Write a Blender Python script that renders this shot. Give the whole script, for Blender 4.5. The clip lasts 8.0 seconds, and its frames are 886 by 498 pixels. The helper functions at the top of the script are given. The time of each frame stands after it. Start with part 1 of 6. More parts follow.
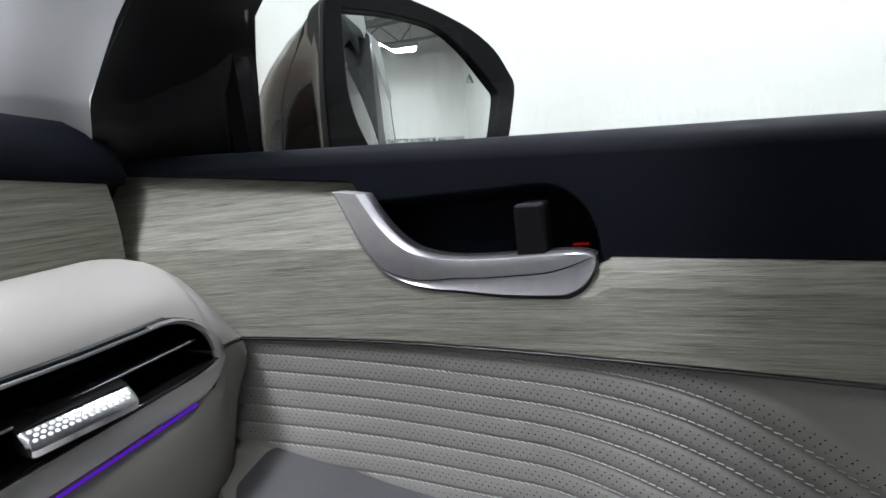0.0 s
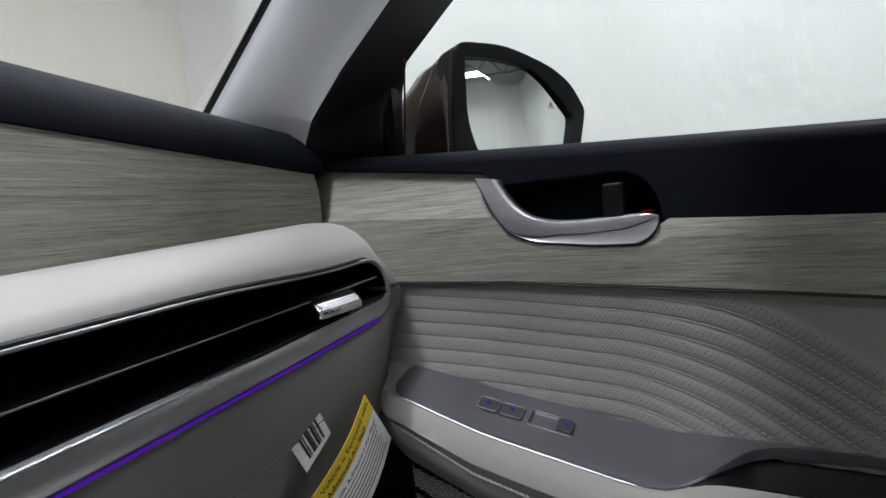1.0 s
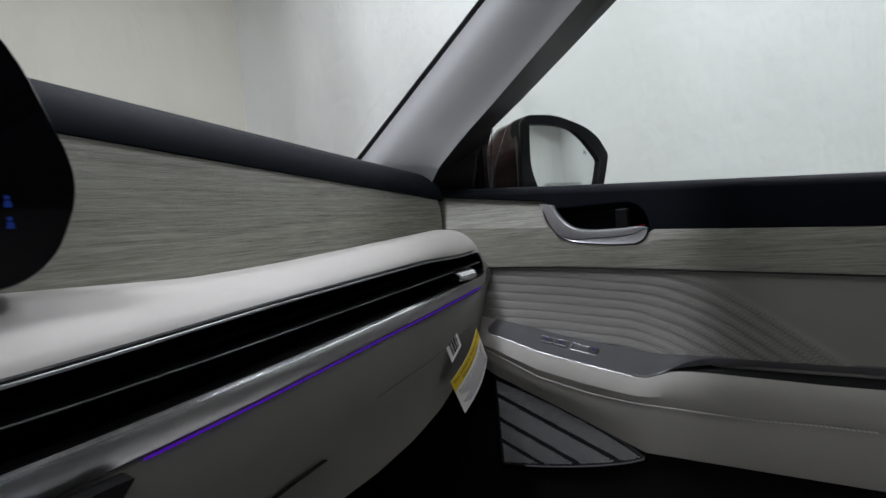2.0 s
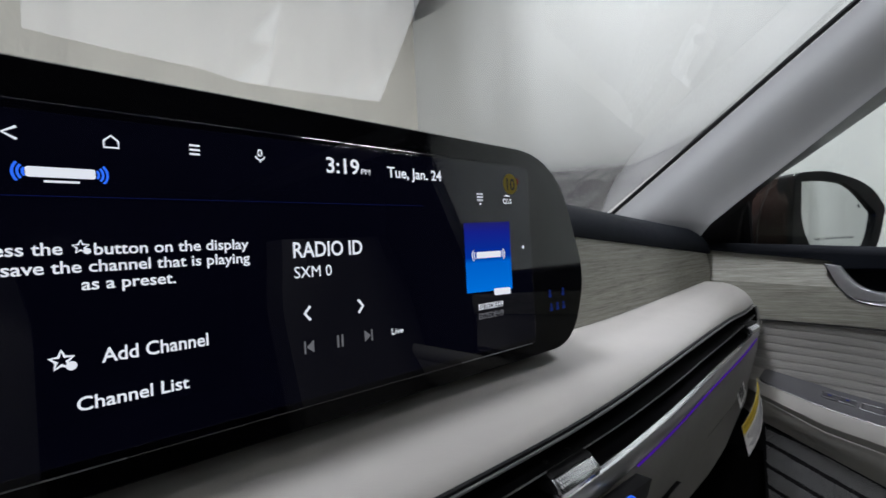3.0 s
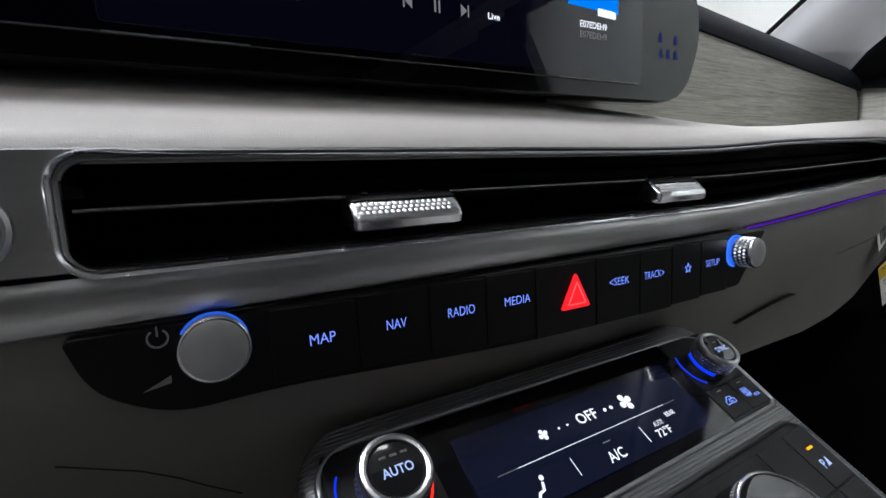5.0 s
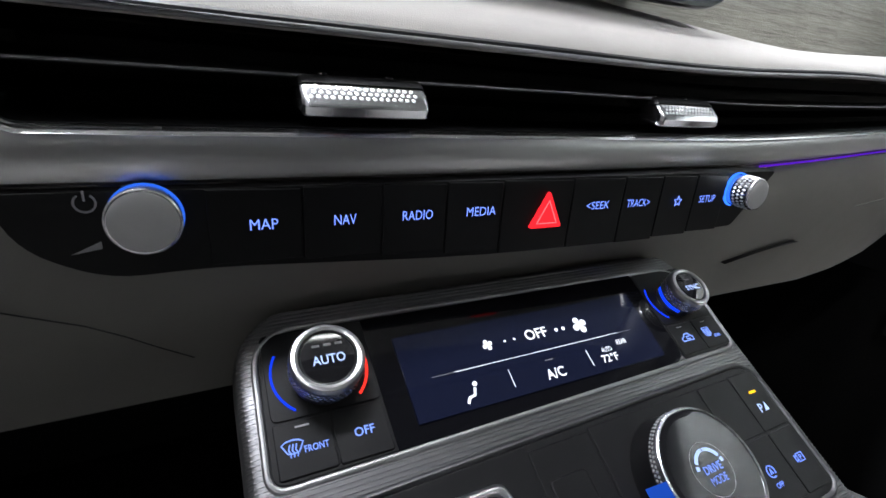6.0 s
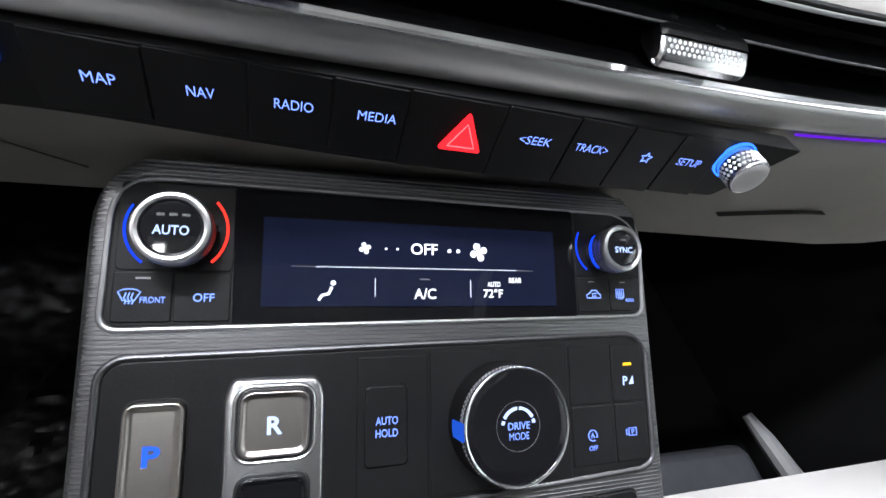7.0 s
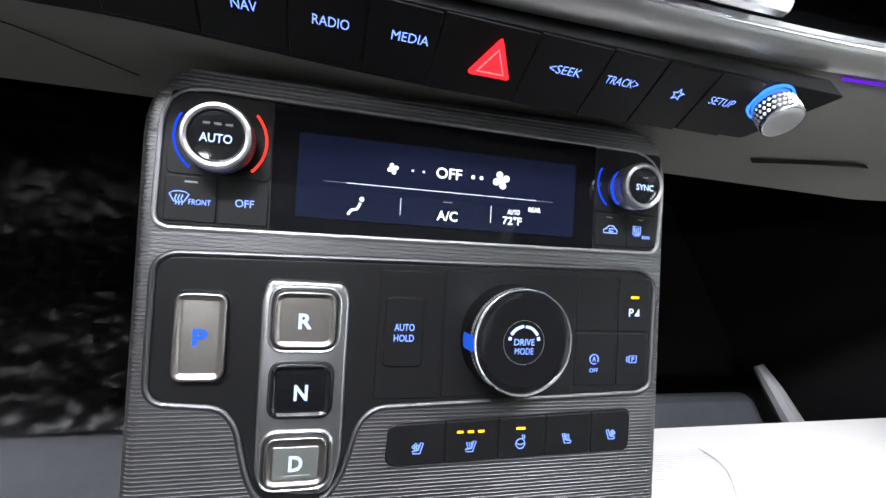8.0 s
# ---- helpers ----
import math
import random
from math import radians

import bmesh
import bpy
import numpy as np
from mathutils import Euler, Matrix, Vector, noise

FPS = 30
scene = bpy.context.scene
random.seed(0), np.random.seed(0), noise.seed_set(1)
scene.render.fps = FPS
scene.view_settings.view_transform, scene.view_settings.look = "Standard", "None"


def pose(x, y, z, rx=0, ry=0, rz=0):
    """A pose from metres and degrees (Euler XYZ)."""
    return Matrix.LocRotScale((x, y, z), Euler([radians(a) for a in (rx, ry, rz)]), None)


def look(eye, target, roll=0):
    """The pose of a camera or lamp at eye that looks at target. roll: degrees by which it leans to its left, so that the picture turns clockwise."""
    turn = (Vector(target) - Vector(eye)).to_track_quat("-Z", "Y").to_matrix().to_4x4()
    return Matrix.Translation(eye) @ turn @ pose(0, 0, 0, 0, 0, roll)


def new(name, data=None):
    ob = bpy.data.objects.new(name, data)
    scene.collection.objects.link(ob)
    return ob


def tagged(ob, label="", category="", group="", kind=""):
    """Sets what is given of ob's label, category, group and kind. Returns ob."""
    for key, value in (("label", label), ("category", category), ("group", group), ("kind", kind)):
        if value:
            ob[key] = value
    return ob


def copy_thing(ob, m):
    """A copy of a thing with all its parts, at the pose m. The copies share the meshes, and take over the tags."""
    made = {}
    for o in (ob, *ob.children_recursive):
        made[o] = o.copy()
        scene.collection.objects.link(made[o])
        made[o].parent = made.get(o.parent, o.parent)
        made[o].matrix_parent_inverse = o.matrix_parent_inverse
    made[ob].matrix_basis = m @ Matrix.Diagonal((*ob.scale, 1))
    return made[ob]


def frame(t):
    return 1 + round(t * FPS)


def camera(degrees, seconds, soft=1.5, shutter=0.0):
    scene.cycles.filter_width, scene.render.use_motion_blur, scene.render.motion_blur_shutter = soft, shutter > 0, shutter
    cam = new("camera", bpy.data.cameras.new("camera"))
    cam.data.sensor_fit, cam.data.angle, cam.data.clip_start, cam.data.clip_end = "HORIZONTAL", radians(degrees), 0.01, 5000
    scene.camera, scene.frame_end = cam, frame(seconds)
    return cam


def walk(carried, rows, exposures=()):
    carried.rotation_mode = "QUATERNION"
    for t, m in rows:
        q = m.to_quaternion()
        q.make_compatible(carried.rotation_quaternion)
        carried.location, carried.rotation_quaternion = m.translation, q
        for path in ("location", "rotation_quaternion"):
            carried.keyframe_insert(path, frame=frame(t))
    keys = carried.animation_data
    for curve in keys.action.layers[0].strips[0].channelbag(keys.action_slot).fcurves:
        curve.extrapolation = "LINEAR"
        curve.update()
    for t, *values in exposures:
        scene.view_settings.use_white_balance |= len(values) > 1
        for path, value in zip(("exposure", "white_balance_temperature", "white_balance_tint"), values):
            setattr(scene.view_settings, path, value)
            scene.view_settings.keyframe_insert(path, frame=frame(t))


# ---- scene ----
cam = camera(87.0, 8.0, shutter=0.12)
PATH = [
    (0, (0.212, -0.012, 1.117), (2.011, 0.812, 0.833), -6.8),
    (0.5, (0.157, -0.005, 1.103), (1.931, 0.897, 0.91), -6.2),
    (1, (0.067, -0.011, 1.091), (1.815, 0.949, 0.944), -5.9),
    (1.2, (0.025, -0.019, 1.081), (1.778, 0.937, 0.971), -5.7),
    (2.3, (-0.298, -0.088, 1.12), (1.343, 1.052, 1.029), -4.7),
    (2.5, (-0.353, -0.08, 1.141), (1.23, 1.139, 1.061), -4.2),
    (2.8, (-0.432, -0.015, 1.172), (1.02, 1.36, 1.132), -3.4),
    (3, (-0.446, 0.01, 1.172), (0.883, 1.504, 1.17), -3.1),
    (3.5, (-0.444, 0.035, 1.169), (0.585, 1.75, 1.176), -2.0),
    (4, (-0.445, 0.028, 1.161), (0.481, 1.801, 1.135), -1.1),
    (4.2, (-0.438, 0.020, 1.154), (0.467, 1.796, 1.005), 0.0),
    (4.3, (-0.438, 0.016, 1.138), (0.482, 1.787, 1.000), -0.4),
    (4.4, (-0.440, 0.014, 1.118), (0.498, 1.776, 0.992), -0.8),
    (4.5, (-0.445, 0.012, 1.1), (0.521, 1.757, 0.957), -1.1),
    (4.7, (-0.447, 0.008, 1.069), (0.532, 1.736, 0.836), -1.5),
    (4.8, (-0.450, 0.007, 1.054), (0.532, 1.730, 0.796), -2.0),
    (5, (-0.458, 0.006, 1.033), (0.53, 1.725, 0.767), -2.8),
    (5.2, (-0.457, 0.005, 1.028), (0.528, 1.721, 0.737), -3.0),
    (6.3, (-0.404, 0.002, 1.043), (0.394, 1.583, 0.115), 9.2),
    (6.5, (-0.381, 0.006, 1.06), (0.361, 1.506, -0.036), 13.0),
    (7, (-0.351, 0.019, 1.081), (0.282, 1.274, -0.342), 21.9),
    (7.5, (-0.351, 0.009, 1.083), (0.212, 1.096, -0.499), 26.2),
    (8, (-0.351, 0.006, 1.088), (0.177, 1.057, -0.53), 25.8),
]
EXPOSURES = [(0.0, 0.46), (0.5, 0.15), (1.0, -0.06), (2.5, -0.44), (3.5, -0.42), (4.0, -0.38), (5.0, 0.12), (6.5, 0.95), (8.0, 1.28)]
walk(cam, [(t, look(eye, target, roll)) for t, eye, target, roll in PATH], EXPOSURES)

# ceiling lights of the hall, mostly unseen, added to light the cabin: x, y, z, watts
LAMPS = [(-2.0, -1.9, 4.3, 22), (-1.25, 0.40, 4.3, 105), (1.7, 1.6, 4.3, 50), (0.12, 0.48, 4.3, 11), (1.9, -1.0, 4.3, 108), (0.75, -6.6, 3.3, 60), (-2.2, -6.2, 4.3, 60), (-2.6, -0.4, 4.3, 9)]


# ---------- small tools ----------
def clamp(v, a=0.0, b=1.0):
    return max(a, min(b, v))


def smooth(v):
    v = clamp(v)
    return v * v * (3 - 2 * v)


def lerp(a, b, t):
    return a + (b - a) * t


def table(rows, v):
    """Piecewise linear look-up in rows of (key, value)."""
    if v <= rows[0][0]:
        return rows[0][1]
    for (a, fa), (b, fb) in zip(rows, rows[1:]):
        if v <= b:
            return fa + (fb - fa) * (v - a) / (b - a)
    return rows[-1][1]


def steps(a, b, n):
    return [a + (b - a) * i / n for i in range(n + 1)]


def thing(name, label, category, m=None, group="", kind=""):
    ob = new(name)
    ob.empty_display_size = 0.03
    ob.matrix_world = m if m is not None else Matrix()
    return tagged(ob, label, category, group, kind)


def finish(bm, name, material, sharp=0.55):
    bmesh.ops.recalc_face_normals(bm, faces=bm.faces)
    for f in bm.faces:
        f.smooth = True
    for e in bm.edges:
        if len(e.link_faces) == 2 and e.calc_face_angle(0) > sharp:
            e.smooth = False
    for f in bm.faces:
        if len(f.verts) > 4:
            for e in f.edges:
                if e.calc_face_angle(0) > 0.12:
                    e.smooth = False
    me = bpy.data.meshes.new(name)
    bm.to_mesh(me)
    bm.free()
    me.materials.append(material)
    return me


def base_of(ob):
    m = Matrix()
    while ob is not None:
        m = ob.matrix_basis @ m
        ob = ob.parent
    return m


def part(name, bm, material, parent, label="", world=False, kind="", sharp=0.55):
    """Links bm as one mesh object under parent."""
    me = finish(bm, name, material, sharp)
    ob = new(name, me)
    if parent is not None:
        if world:
            me.transform(base_of(parent).inverted())
        ob.parent = parent
    if label:
        ob["label"] = label
    if kind:
        ob["kind"] = kind
    return ob


def solo(name, bm, material, label, category, kind="", group=""):
    return tagged(part(name, bm, material, None), label, category, group, kind)


# ---------- outlines and solids ----------
def rpoly(pts, r, n=5):
    """Polygon with rounded corners; r is one radius or a list."""
    out = []
    k = len(pts)
    for i in range(k):
        p0, p1, p2 = (Vector(pts[(i + d) % k]) for d in (-1, 0, 1))
        rr = r[i] if isinstance(r, (list, tuple)) else r
        a, b = (p0 - p1), (p2 - p1)
        rr = min(rr, a.length * 0.48, b.length * 0.48)
        if rr < 1e-6:
            out.append(tuple(p1))
            continue
        a.normalize()
        b.normalize()
        s, e = p1 + a * rr, p1 + b * rr
        for j in range(n + 1):
            t = j / n
            out.append(tuple(s * (1 - t) ** 2 + p1 * 2 * t * (1 - t) + e * t * t))
    return out


def rrect(u0, v0, u1, v1, r, n=5):
    return rpoly([(u0, v0), (u1, v0), (u1, v1), (u0, v1)], r, n)


def circle(cu, cv, r, n=32, rv=None):
    return [(cu + r * math.cos(2 * math.pi * i / n), cv + (rv or r) * math.sin(2 * math.pi * i / n)) for i in range(n)]


def inset(pts, d):
    """Moves a counter-clockwise or clockwise outline inwards by d."""
    k = len(pts)
    area = sum(pts[i][0] * pts[(i + 1) % k][1] - pts[(i + 1) % k][0] * pts[i][1] for i in range(k))
    sg = 1 if area > 0 else -1
    out = []
    for i in range(k):
        p0, p1, p2 = (Vector(pts[(i + q) % k]) for q in (-1, 0, 1))
        a, b = (p1 - p0), (p2 - p1)
        if a.length < 1e-9 or b.length < 1e-9:
            out.append(tuple(p1))
            continue
        a.normalize()
        b.normalize()
        na, nb = Vector((-a.y, a.x)) * sg, Vector((-b.y, b.x)) * sg
        m = na + nb
        if m.length < 1e-6:
            m = na
        m.normalize()
        out.append(tuple(p1 + m * (d / max(0.5, m.dot(na)))))
    return out


def loft(rings, caps=True, closed=True, bm=None):
    """Joins rings of 3D points (all of one length) into a skin."""
    bm = bm or bmesh.new()
    vs = [[bm.verts.new(p) for p in ring] for ring in rings]
    n = len(vs[0])
    for a, b in zip(vs, vs[1:]):
        for i in range(n if closed else n - 1):
            j = (i + 1) % n
            bm.faces.new((a[i], a[j], b[j], b[i]))
    if caps:
        bm.faces.new(vs[0][::-1])
        bm.faces.new(vs[-1])
    return bm


def slab(pts, n0, n1, bev=0.0008, seg=3, bm=None, crown=0.0):
    """An upright prism over a flat outline, its upper edge rounded."""
    rings = [[(u, v, n0) for u, v in pts], [(u, v, n1 - bev) for u, v in pts]]
    for i in range(1, seg + 1):
        a = math.pi / 2 * i / seg
        q = inset(pts, bev * (1 - math.cos(a)))
        rings.append([(u, v, n1 - bev + bev * math.sin(a)) for u, v in q])
    if crown:
        cu = sum(p[0] for p in pts) / len(pts)
        cv = sum(p[1] for p in pts) / len(pts)
        last = rings[-1]
        for k, h in ((0.9, 0.19), (0.78, 0.39), (0.62, 0.62), (0.45, 0.80), (0.28, 0.92), (0.12, 0.99)):
            rings.append([(cu + (u - cu) * k, cv + (v - cv) * k, n + crown * h) for u, v, n in last])
    return loft(rings, bm=bm)


def band(outer, inner, n0, n1, bm=None, bev=0.0005):
    """A flat frame between two outlines of one length."""
    o2, i2 = inset(outer, bev), inset(inner, -bev)
    rings = [[(u, v, n0) for u, v in outer], [(u, v, n1 - bev) for u, v in outer], [(u, v, n1) for u, v in o2],
             [(u, v, n1) for u, v in i2], [(u, v, n1 - bev) for u, v in inner], [(u, v, n0) for u, v in inner]]
    bm = bm or bmesh.new()
    vs = [[bm.verts.new(p) for p in r] for r in rings]
    k = len(outer)
    for a, b in zip(vs, vs[1:] + vs[:1]):
        for i in range(k):
            j = (i + 1) % k
            bm.faces.new((a[i], a[j], b[j], b[i]))
    return bm


def bead(outer, inner, n0, h, seg=6):
    """A rounded rim between two outlines of one length, rising by h over n0."""
    rings = []
    for i in range(seg + 1):
        f = i / seg
        k = (1 - math.cos(math.pi * f)) / 2
        rings.append([(lerp(a[0], b[0], k), lerp(a[1], b[1], k), n0 + h * math.sin(math.pi * f)) for a, b in zip(outer, inner)])
    return loft(rings + [rings[0]], caps=False)


def dish(pts, n0, n1, lip=0.0009, slope=0.0022, drop=0.0010):
    """A key with a raised rounded rim and a sunken flat face."""
    rings = [[(u, v, n0) for u, v in pts], [(u, v, n1 - lip) for u, v in pts]]
    for i in range(1, 5):
        a = math.pi / 2 * i / 4
        rings.append([(u, v, n1 - lip + lip * math.sin(a)) for u, v in inset(pts, lip * (1 - math.cos(a)))])
    for i in range(1, 6):
        f = i / 5
        rings.append([(u, v, n1 - drop * smooth(f)) for u, v in inset(pts, lip + slope * f)])
    return loft(rings)


def lathe(profile, cu, cv, seg=40, knurl=0.0, knurl_rows=(), bm=None):
    """Turned shape round the normal at (cu, cv): profile of (radius, height)."""
    rings = []
    for k, (r, n) in enumerate(profile):
        ring = []
        for i in range(seg):
            a = 2 * math.pi * i / seg
            rr = r + (knurl if (i + k) % 2 else -knurl) * (k in knurl_rows)
            ring.append((cu + rr * math.cos(a), cv + rr * math.sin(a), n))
        rings.append(ring)
    return loft(rings, bm=bm)


def tube(path, r, n=8, bm=None):
    """A round cord along a path of 3D points."""
    pts = [Vector(p) for p in path]
    rings = []
    side = None
    for i, p in enumerate(pts):
        d = (pts[min(i + 1, len(pts) - 1)] - pts[max(i - 1, 0)]).normalized()
        if side is None:
            side = d.orthogonal().normalized()
        side = (side - d * side.dot(d)).normalized()
        up = d.cross(side)
        rr = r[i] if isinstance(r, (list, tuple)) else r
        rings.append([p + rr * (side * math.cos(2 * math.pi * k / n) + up * math.sin(2 * math.pi * k / n)) for k in range(n)])
    return loft(rings, bm=bm)


def stroke(bm, pts, w, n0, n1, close=False):
    """A flat line of width w along 2D points, from height n0 to n1."""
    p = [Vector(q) for q in pts]
    k = len(p)
    left, right = [], []
    for i in range(k):
        a = p[i - 1] if (i > 0 or close) else p[i]
        b = p[(i + 1) % k] if (i < k - 1 or close) else p[i]
        d = (b - a)
        if d.length < 1e-9:
            d = Vector((1, 0))
        d.normalize()
        q = Vector((-d.y, d.x)) * w / 2
        left.append(p[i] + q)
        right.append(p[i] - q)
    rings = [[(l.x, l.y, n0), (l.x, l.y, n1), (r.x, r.y, n1), (r.x, r.y, n0)] for l, r in zip(left, right)]
    if close:
        rings.append(rings[0])
    loft(rings, caps=not close, bm=bm)
    return bm


def arc(cu, cv, r, a0, a1, n=14):
    return [(cu + r * math.cos(radians(lerp(a0, a1, i / n))), cv + r * math.sin(radians(lerp(a0, a1, i / n)))) for i in range(n + 1)]


def poly(bm, pts, n0, n1):
    loft([[(u, v, n0) for u, v in pts], [(u, v, n1) for u, v in pts]], bm=bm)
    return bm


def lettering(name, string, u, v, width, height, n, material, parent, align="C", m=None, shear=0.0, weight=0.014):
    """Raised letters, fitted to a width and a cap height, centred on (u, v) in the parent's frame (m: another frame in it)."""
    cu = bpy.data.curves.new(name, "FONT")
    cu.body = string
    cu.shear = shear
    cu.resolution_u = 3
    cu.offset = 0.0 if "M" in string else weight
    tmp = bpy.data.objects.new(name, cu)
    scene.collection.objects.link(tmp)
    me = bpy.data.meshes.new_from_object(tmp.evaluated_get(bpy.context.evaluated_depsgraph_get()))
    bpy.data.objects.remove(tmp)
    co = np.empty(len(me.vertices) * 3)
    me.vertices.foreach_get("co", co)
    co = co.reshape(-1, 3)
    x0, x1 = co[:, 0].min(), co[:, 0].max()
    cap = 0.73
    y0 = 0.0
    co[:, 0] = (co[:, 0] - (x0 + x1) / 2) / (x1 - x0) * width + u + (width / 2 if align == "L" else 0)
    co[:, 1] = (co[:, 1] - y0 - cap / 2) / cap * height + v
    co[:, 2] = n
    me.vertices.foreach_set("co", co.ravel())
    if m is not None:
        me.transform(m)
    me.materials.clear()
    me.materials.append(material)
    me.name = name
    ob = new(name, me)
    ob.parent = parent
    return ob


# ---------- world and light ----------
def nodes(name):
    m = bpy.data.materials.new(name)
    m.use_nodes = True
    nt = m.node_tree
    return m, nt, nt.nodes["Principled BSDF"]


world = bpy.data.worlds.new("hall_air")
world.use_nodes = True
world.node_tree.nodes["Background"].inputs[0].default_value = (0.5, 0.5, 0.48, 1)
world.node_tree.nodes["Background"].inputs[1].default_value = 0.02
scene.world = world


# ---------- materials ----------
def ramp(nt, fac, stops):
    r = nt.nodes.new("ShaderNodeValToRGB")
    while len(r.color_ramp.elements) < len(stops):
        r.color_ramp.elements.new(0.5)
    for e, (p, c) in zip(r.color_ramp.elements, stops):
        e.position = p
        e.color = (*c, 1) if len(c) == 3 else c
    nt.links.new(fac, r.inputs[0])
    return r.outputs[0]


def coords(nt, scale=(1, 1, 1), rot=(0, 0, 0)):
    t = nt.nodes.new("ShaderNodeTexCoord")
    mp = nt.nodes.new("ShaderNodeMapping")
    mp.inputs["Scale"].default_value = scale
    mp.inputs["Rotation"].default_value = rot
    nt.links.new(t.outputs["Object"], mp.inputs[0])
    return mp.outputs[0]


def noise_tex(nt, vec, scale, detail=3.0, rough=0.55):
    n = nt.nodes.new("ShaderNodeTexNoise")
    n.inputs["Scale"].default_value = scale
    n.inputs["Detail"].default_value = detail
    n.inputs["Roughness"].default_value = rough
    nt.links.new(vec, n.inputs["Vector"])
    return n.outputs["Fac"]


def bump(nt, bs, height, strength, dist, chain=None):
    b = nt.nodes.new("ShaderNodeBump")
    b.inputs["Strength"].default_value = strength
    b.inputs["Distance"].default_value = dist
    nt.links.new(height, b.inputs["Height"])
    if chain is not None:
        nt.links.new(chain, b.inputs["Normal"])
    nt.links.new(b.outputs[0], bs.inputs["Normal"])
    return b.outputs[0]


def spread(nt, bs, fac, col, amount):
    nt.links.new(ramp(nt, fac, [(0.3, tuple(c * (1 - amount) for c in col)), (0.7, tuple(min(1, c * (1 + amount)) for c in col))]), bs.inputs["Base Color"])


def rough_span(nt, bs, fac, a, b):
    r = nt.nodes.new("ShaderNodeMapRange")
    r.inputs["To Min"].default_value = a
    r.inputs["To Max"].default_value = b
    nt.links.new(fac, r.inputs["Value"])
    nt.links.new(r.outputs[0], bs.inputs["Roughness"])


def plastic(name, col, rough, grain=700.0, depth=0.15, vary=0.12, spec=0.5):
    m, nt, bs = nodes(name)
    v = coords(nt)
    spread(nt, bs, noise_tex(nt, v, 14.0), col, vary)
    fine = noise_tex(nt, v, grain, 2.0)
    rough_span(nt, bs, noise_tex(nt, v, 40.0), rough * 0.85, min(1, rough * 1.15))
    bump(nt, bs, fine, depth, 0.0004)
    bs.inputs["Specular IOR Level"].default_value = spec
    return m


def leather(name, col, rough=0.5, cell=1100.0, depth=0.35, spec=0.35):
    m, nt, bs = nodes(name)
    v = coords(nt)
    spread(nt, bs, noise_tex(nt, v, 7.0, 5.0), col, 0.05)
    vo = nt.nodes.new("ShaderNodeTexVoronoi")
    vo.feature = "DISTANCE_TO_EDGE"
    vo.inputs["Scale"].default_value = cell
    nt.links.new(v, vo.inputs["Vector"])
    rough_span(nt, bs, noise_tex(nt, v, 60.0), rough - 0.06, rough + 0.08)
    c = bump(nt, bs, vo.outputs["Distance"], depth, 0.0003)
    bump(nt, bs, noise_tex(nt, v, 28.0), 0.25, 0.0012, c)
    bs.inputs["Specular IOR Level"].default_value = spec
    return m


def wood(name, scale):
    """Open-pored grey oak veneer; scale stretches the grain along one axis."""
    m, nt, bs = nodes(name)
    v = coords(nt, scale)
    broad = noise_tex(nt, v, 1.0, 4.0, 0.6)
    fine = noise_tex(nt, v, 3.4, 5.0, 0.72)
    mix = nt.nodes.new("ShaderNodeMath")
    mix.operation = "MULTIPLY_ADD"
    mix.inputs[1].default_value = 0.55
    nt.links.new(fine, mix.inputs[0])
    half = nt.nodes.new("ShaderNodeMath")
    half.operation = "MULTIPLY"
    half.inputs[1].default_value = 0.45
    nt.links.new(broad, half.inputs[0])
    nt.links.new(half.outputs[0], mix.inputs[2])
    col = ramp(nt, mix.outputs[0], [(0.37, (0.150, 0.147, 0.12)), (0.445, (0.272, 0.268, 0.222)), (0.53, (0.352, 0.348, 0.294)), (0.65, (0.47, 0.466, 0.405))])
    nt.links.new(col, bs.inputs["Base Color"])
    rough_span(nt, bs, fine, 0.62, 0.42)
    bump(nt, bs, mix.outputs[0], 0.8, 0.0009)
    bs.inputs["Specular IOR Level"].default_value = 0.4
    return m


def metal(name, col, rough, stretch=(4, 500, 500), depth=0.08, vary=0.12):
    m, nt, bs = nodes(name)
    v = coords(nt, stretch)
    g = noise_tex(nt, v, 1.0, 3.0)
    spread(nt, bs, g, col, vary)
    rough_span(nt, bs, noise_tex(nt, coords(nt), 30.0), rough * 0.92, rough * 1.08)
    bump(nt, bs, g, depth, 0.0002)
    bs.inputs["Metallic"].default_value = 1.0
    return m


def glow(name, col, strength):
    m = bpy.data.materials.new(name)
    m.use_nodes = True
    nt = m.node_tree
    nt.nodes.remove(nt.nodes["Principled BSDF"])
    e = nt.nodes.new("ShaderNodeEmission")
    e.inputs[0].default_value = (*col, 1)
    e.inputs[1].default_value = strength
    nt.links.new(e.outputs[0], nt.nodes["Material Output"].inputs[0])
    return m


def clear_pane(name, tint, gloss):
    m = bpy.data.materials.new(name)
    m.use_nodes = True
    nt = m.node_tree
    nt.nodes.remove(nt.nodes["Principled BSDF"])
    t = nt.nodes.new("ShaderNodeBsdfTransparent")
    t.inputs[0].default_value = (*tint, 1)
    g = nt.nodes.new("ShaderNodeBsdfGlossy")
    g.inputs["Roughness"].default_value = 0.02
    f = nt.nodes.new("ShaderNodeFresnel")
    f.inputs[0].default_value = gloss
    mx = nt.nodes.new("ShaderNodeMixShader")
    nt.links.new(f.outputs[0], mx.inputs[0])
    nt.links.new(t.outputs[0], mx.inputs[1])
    nt.links.new(g.outputs[0], mx.inputs[2])
    nt.links.new(mx.outputs[0], nt.nodes["Material Output"].inputs[0])
    return m


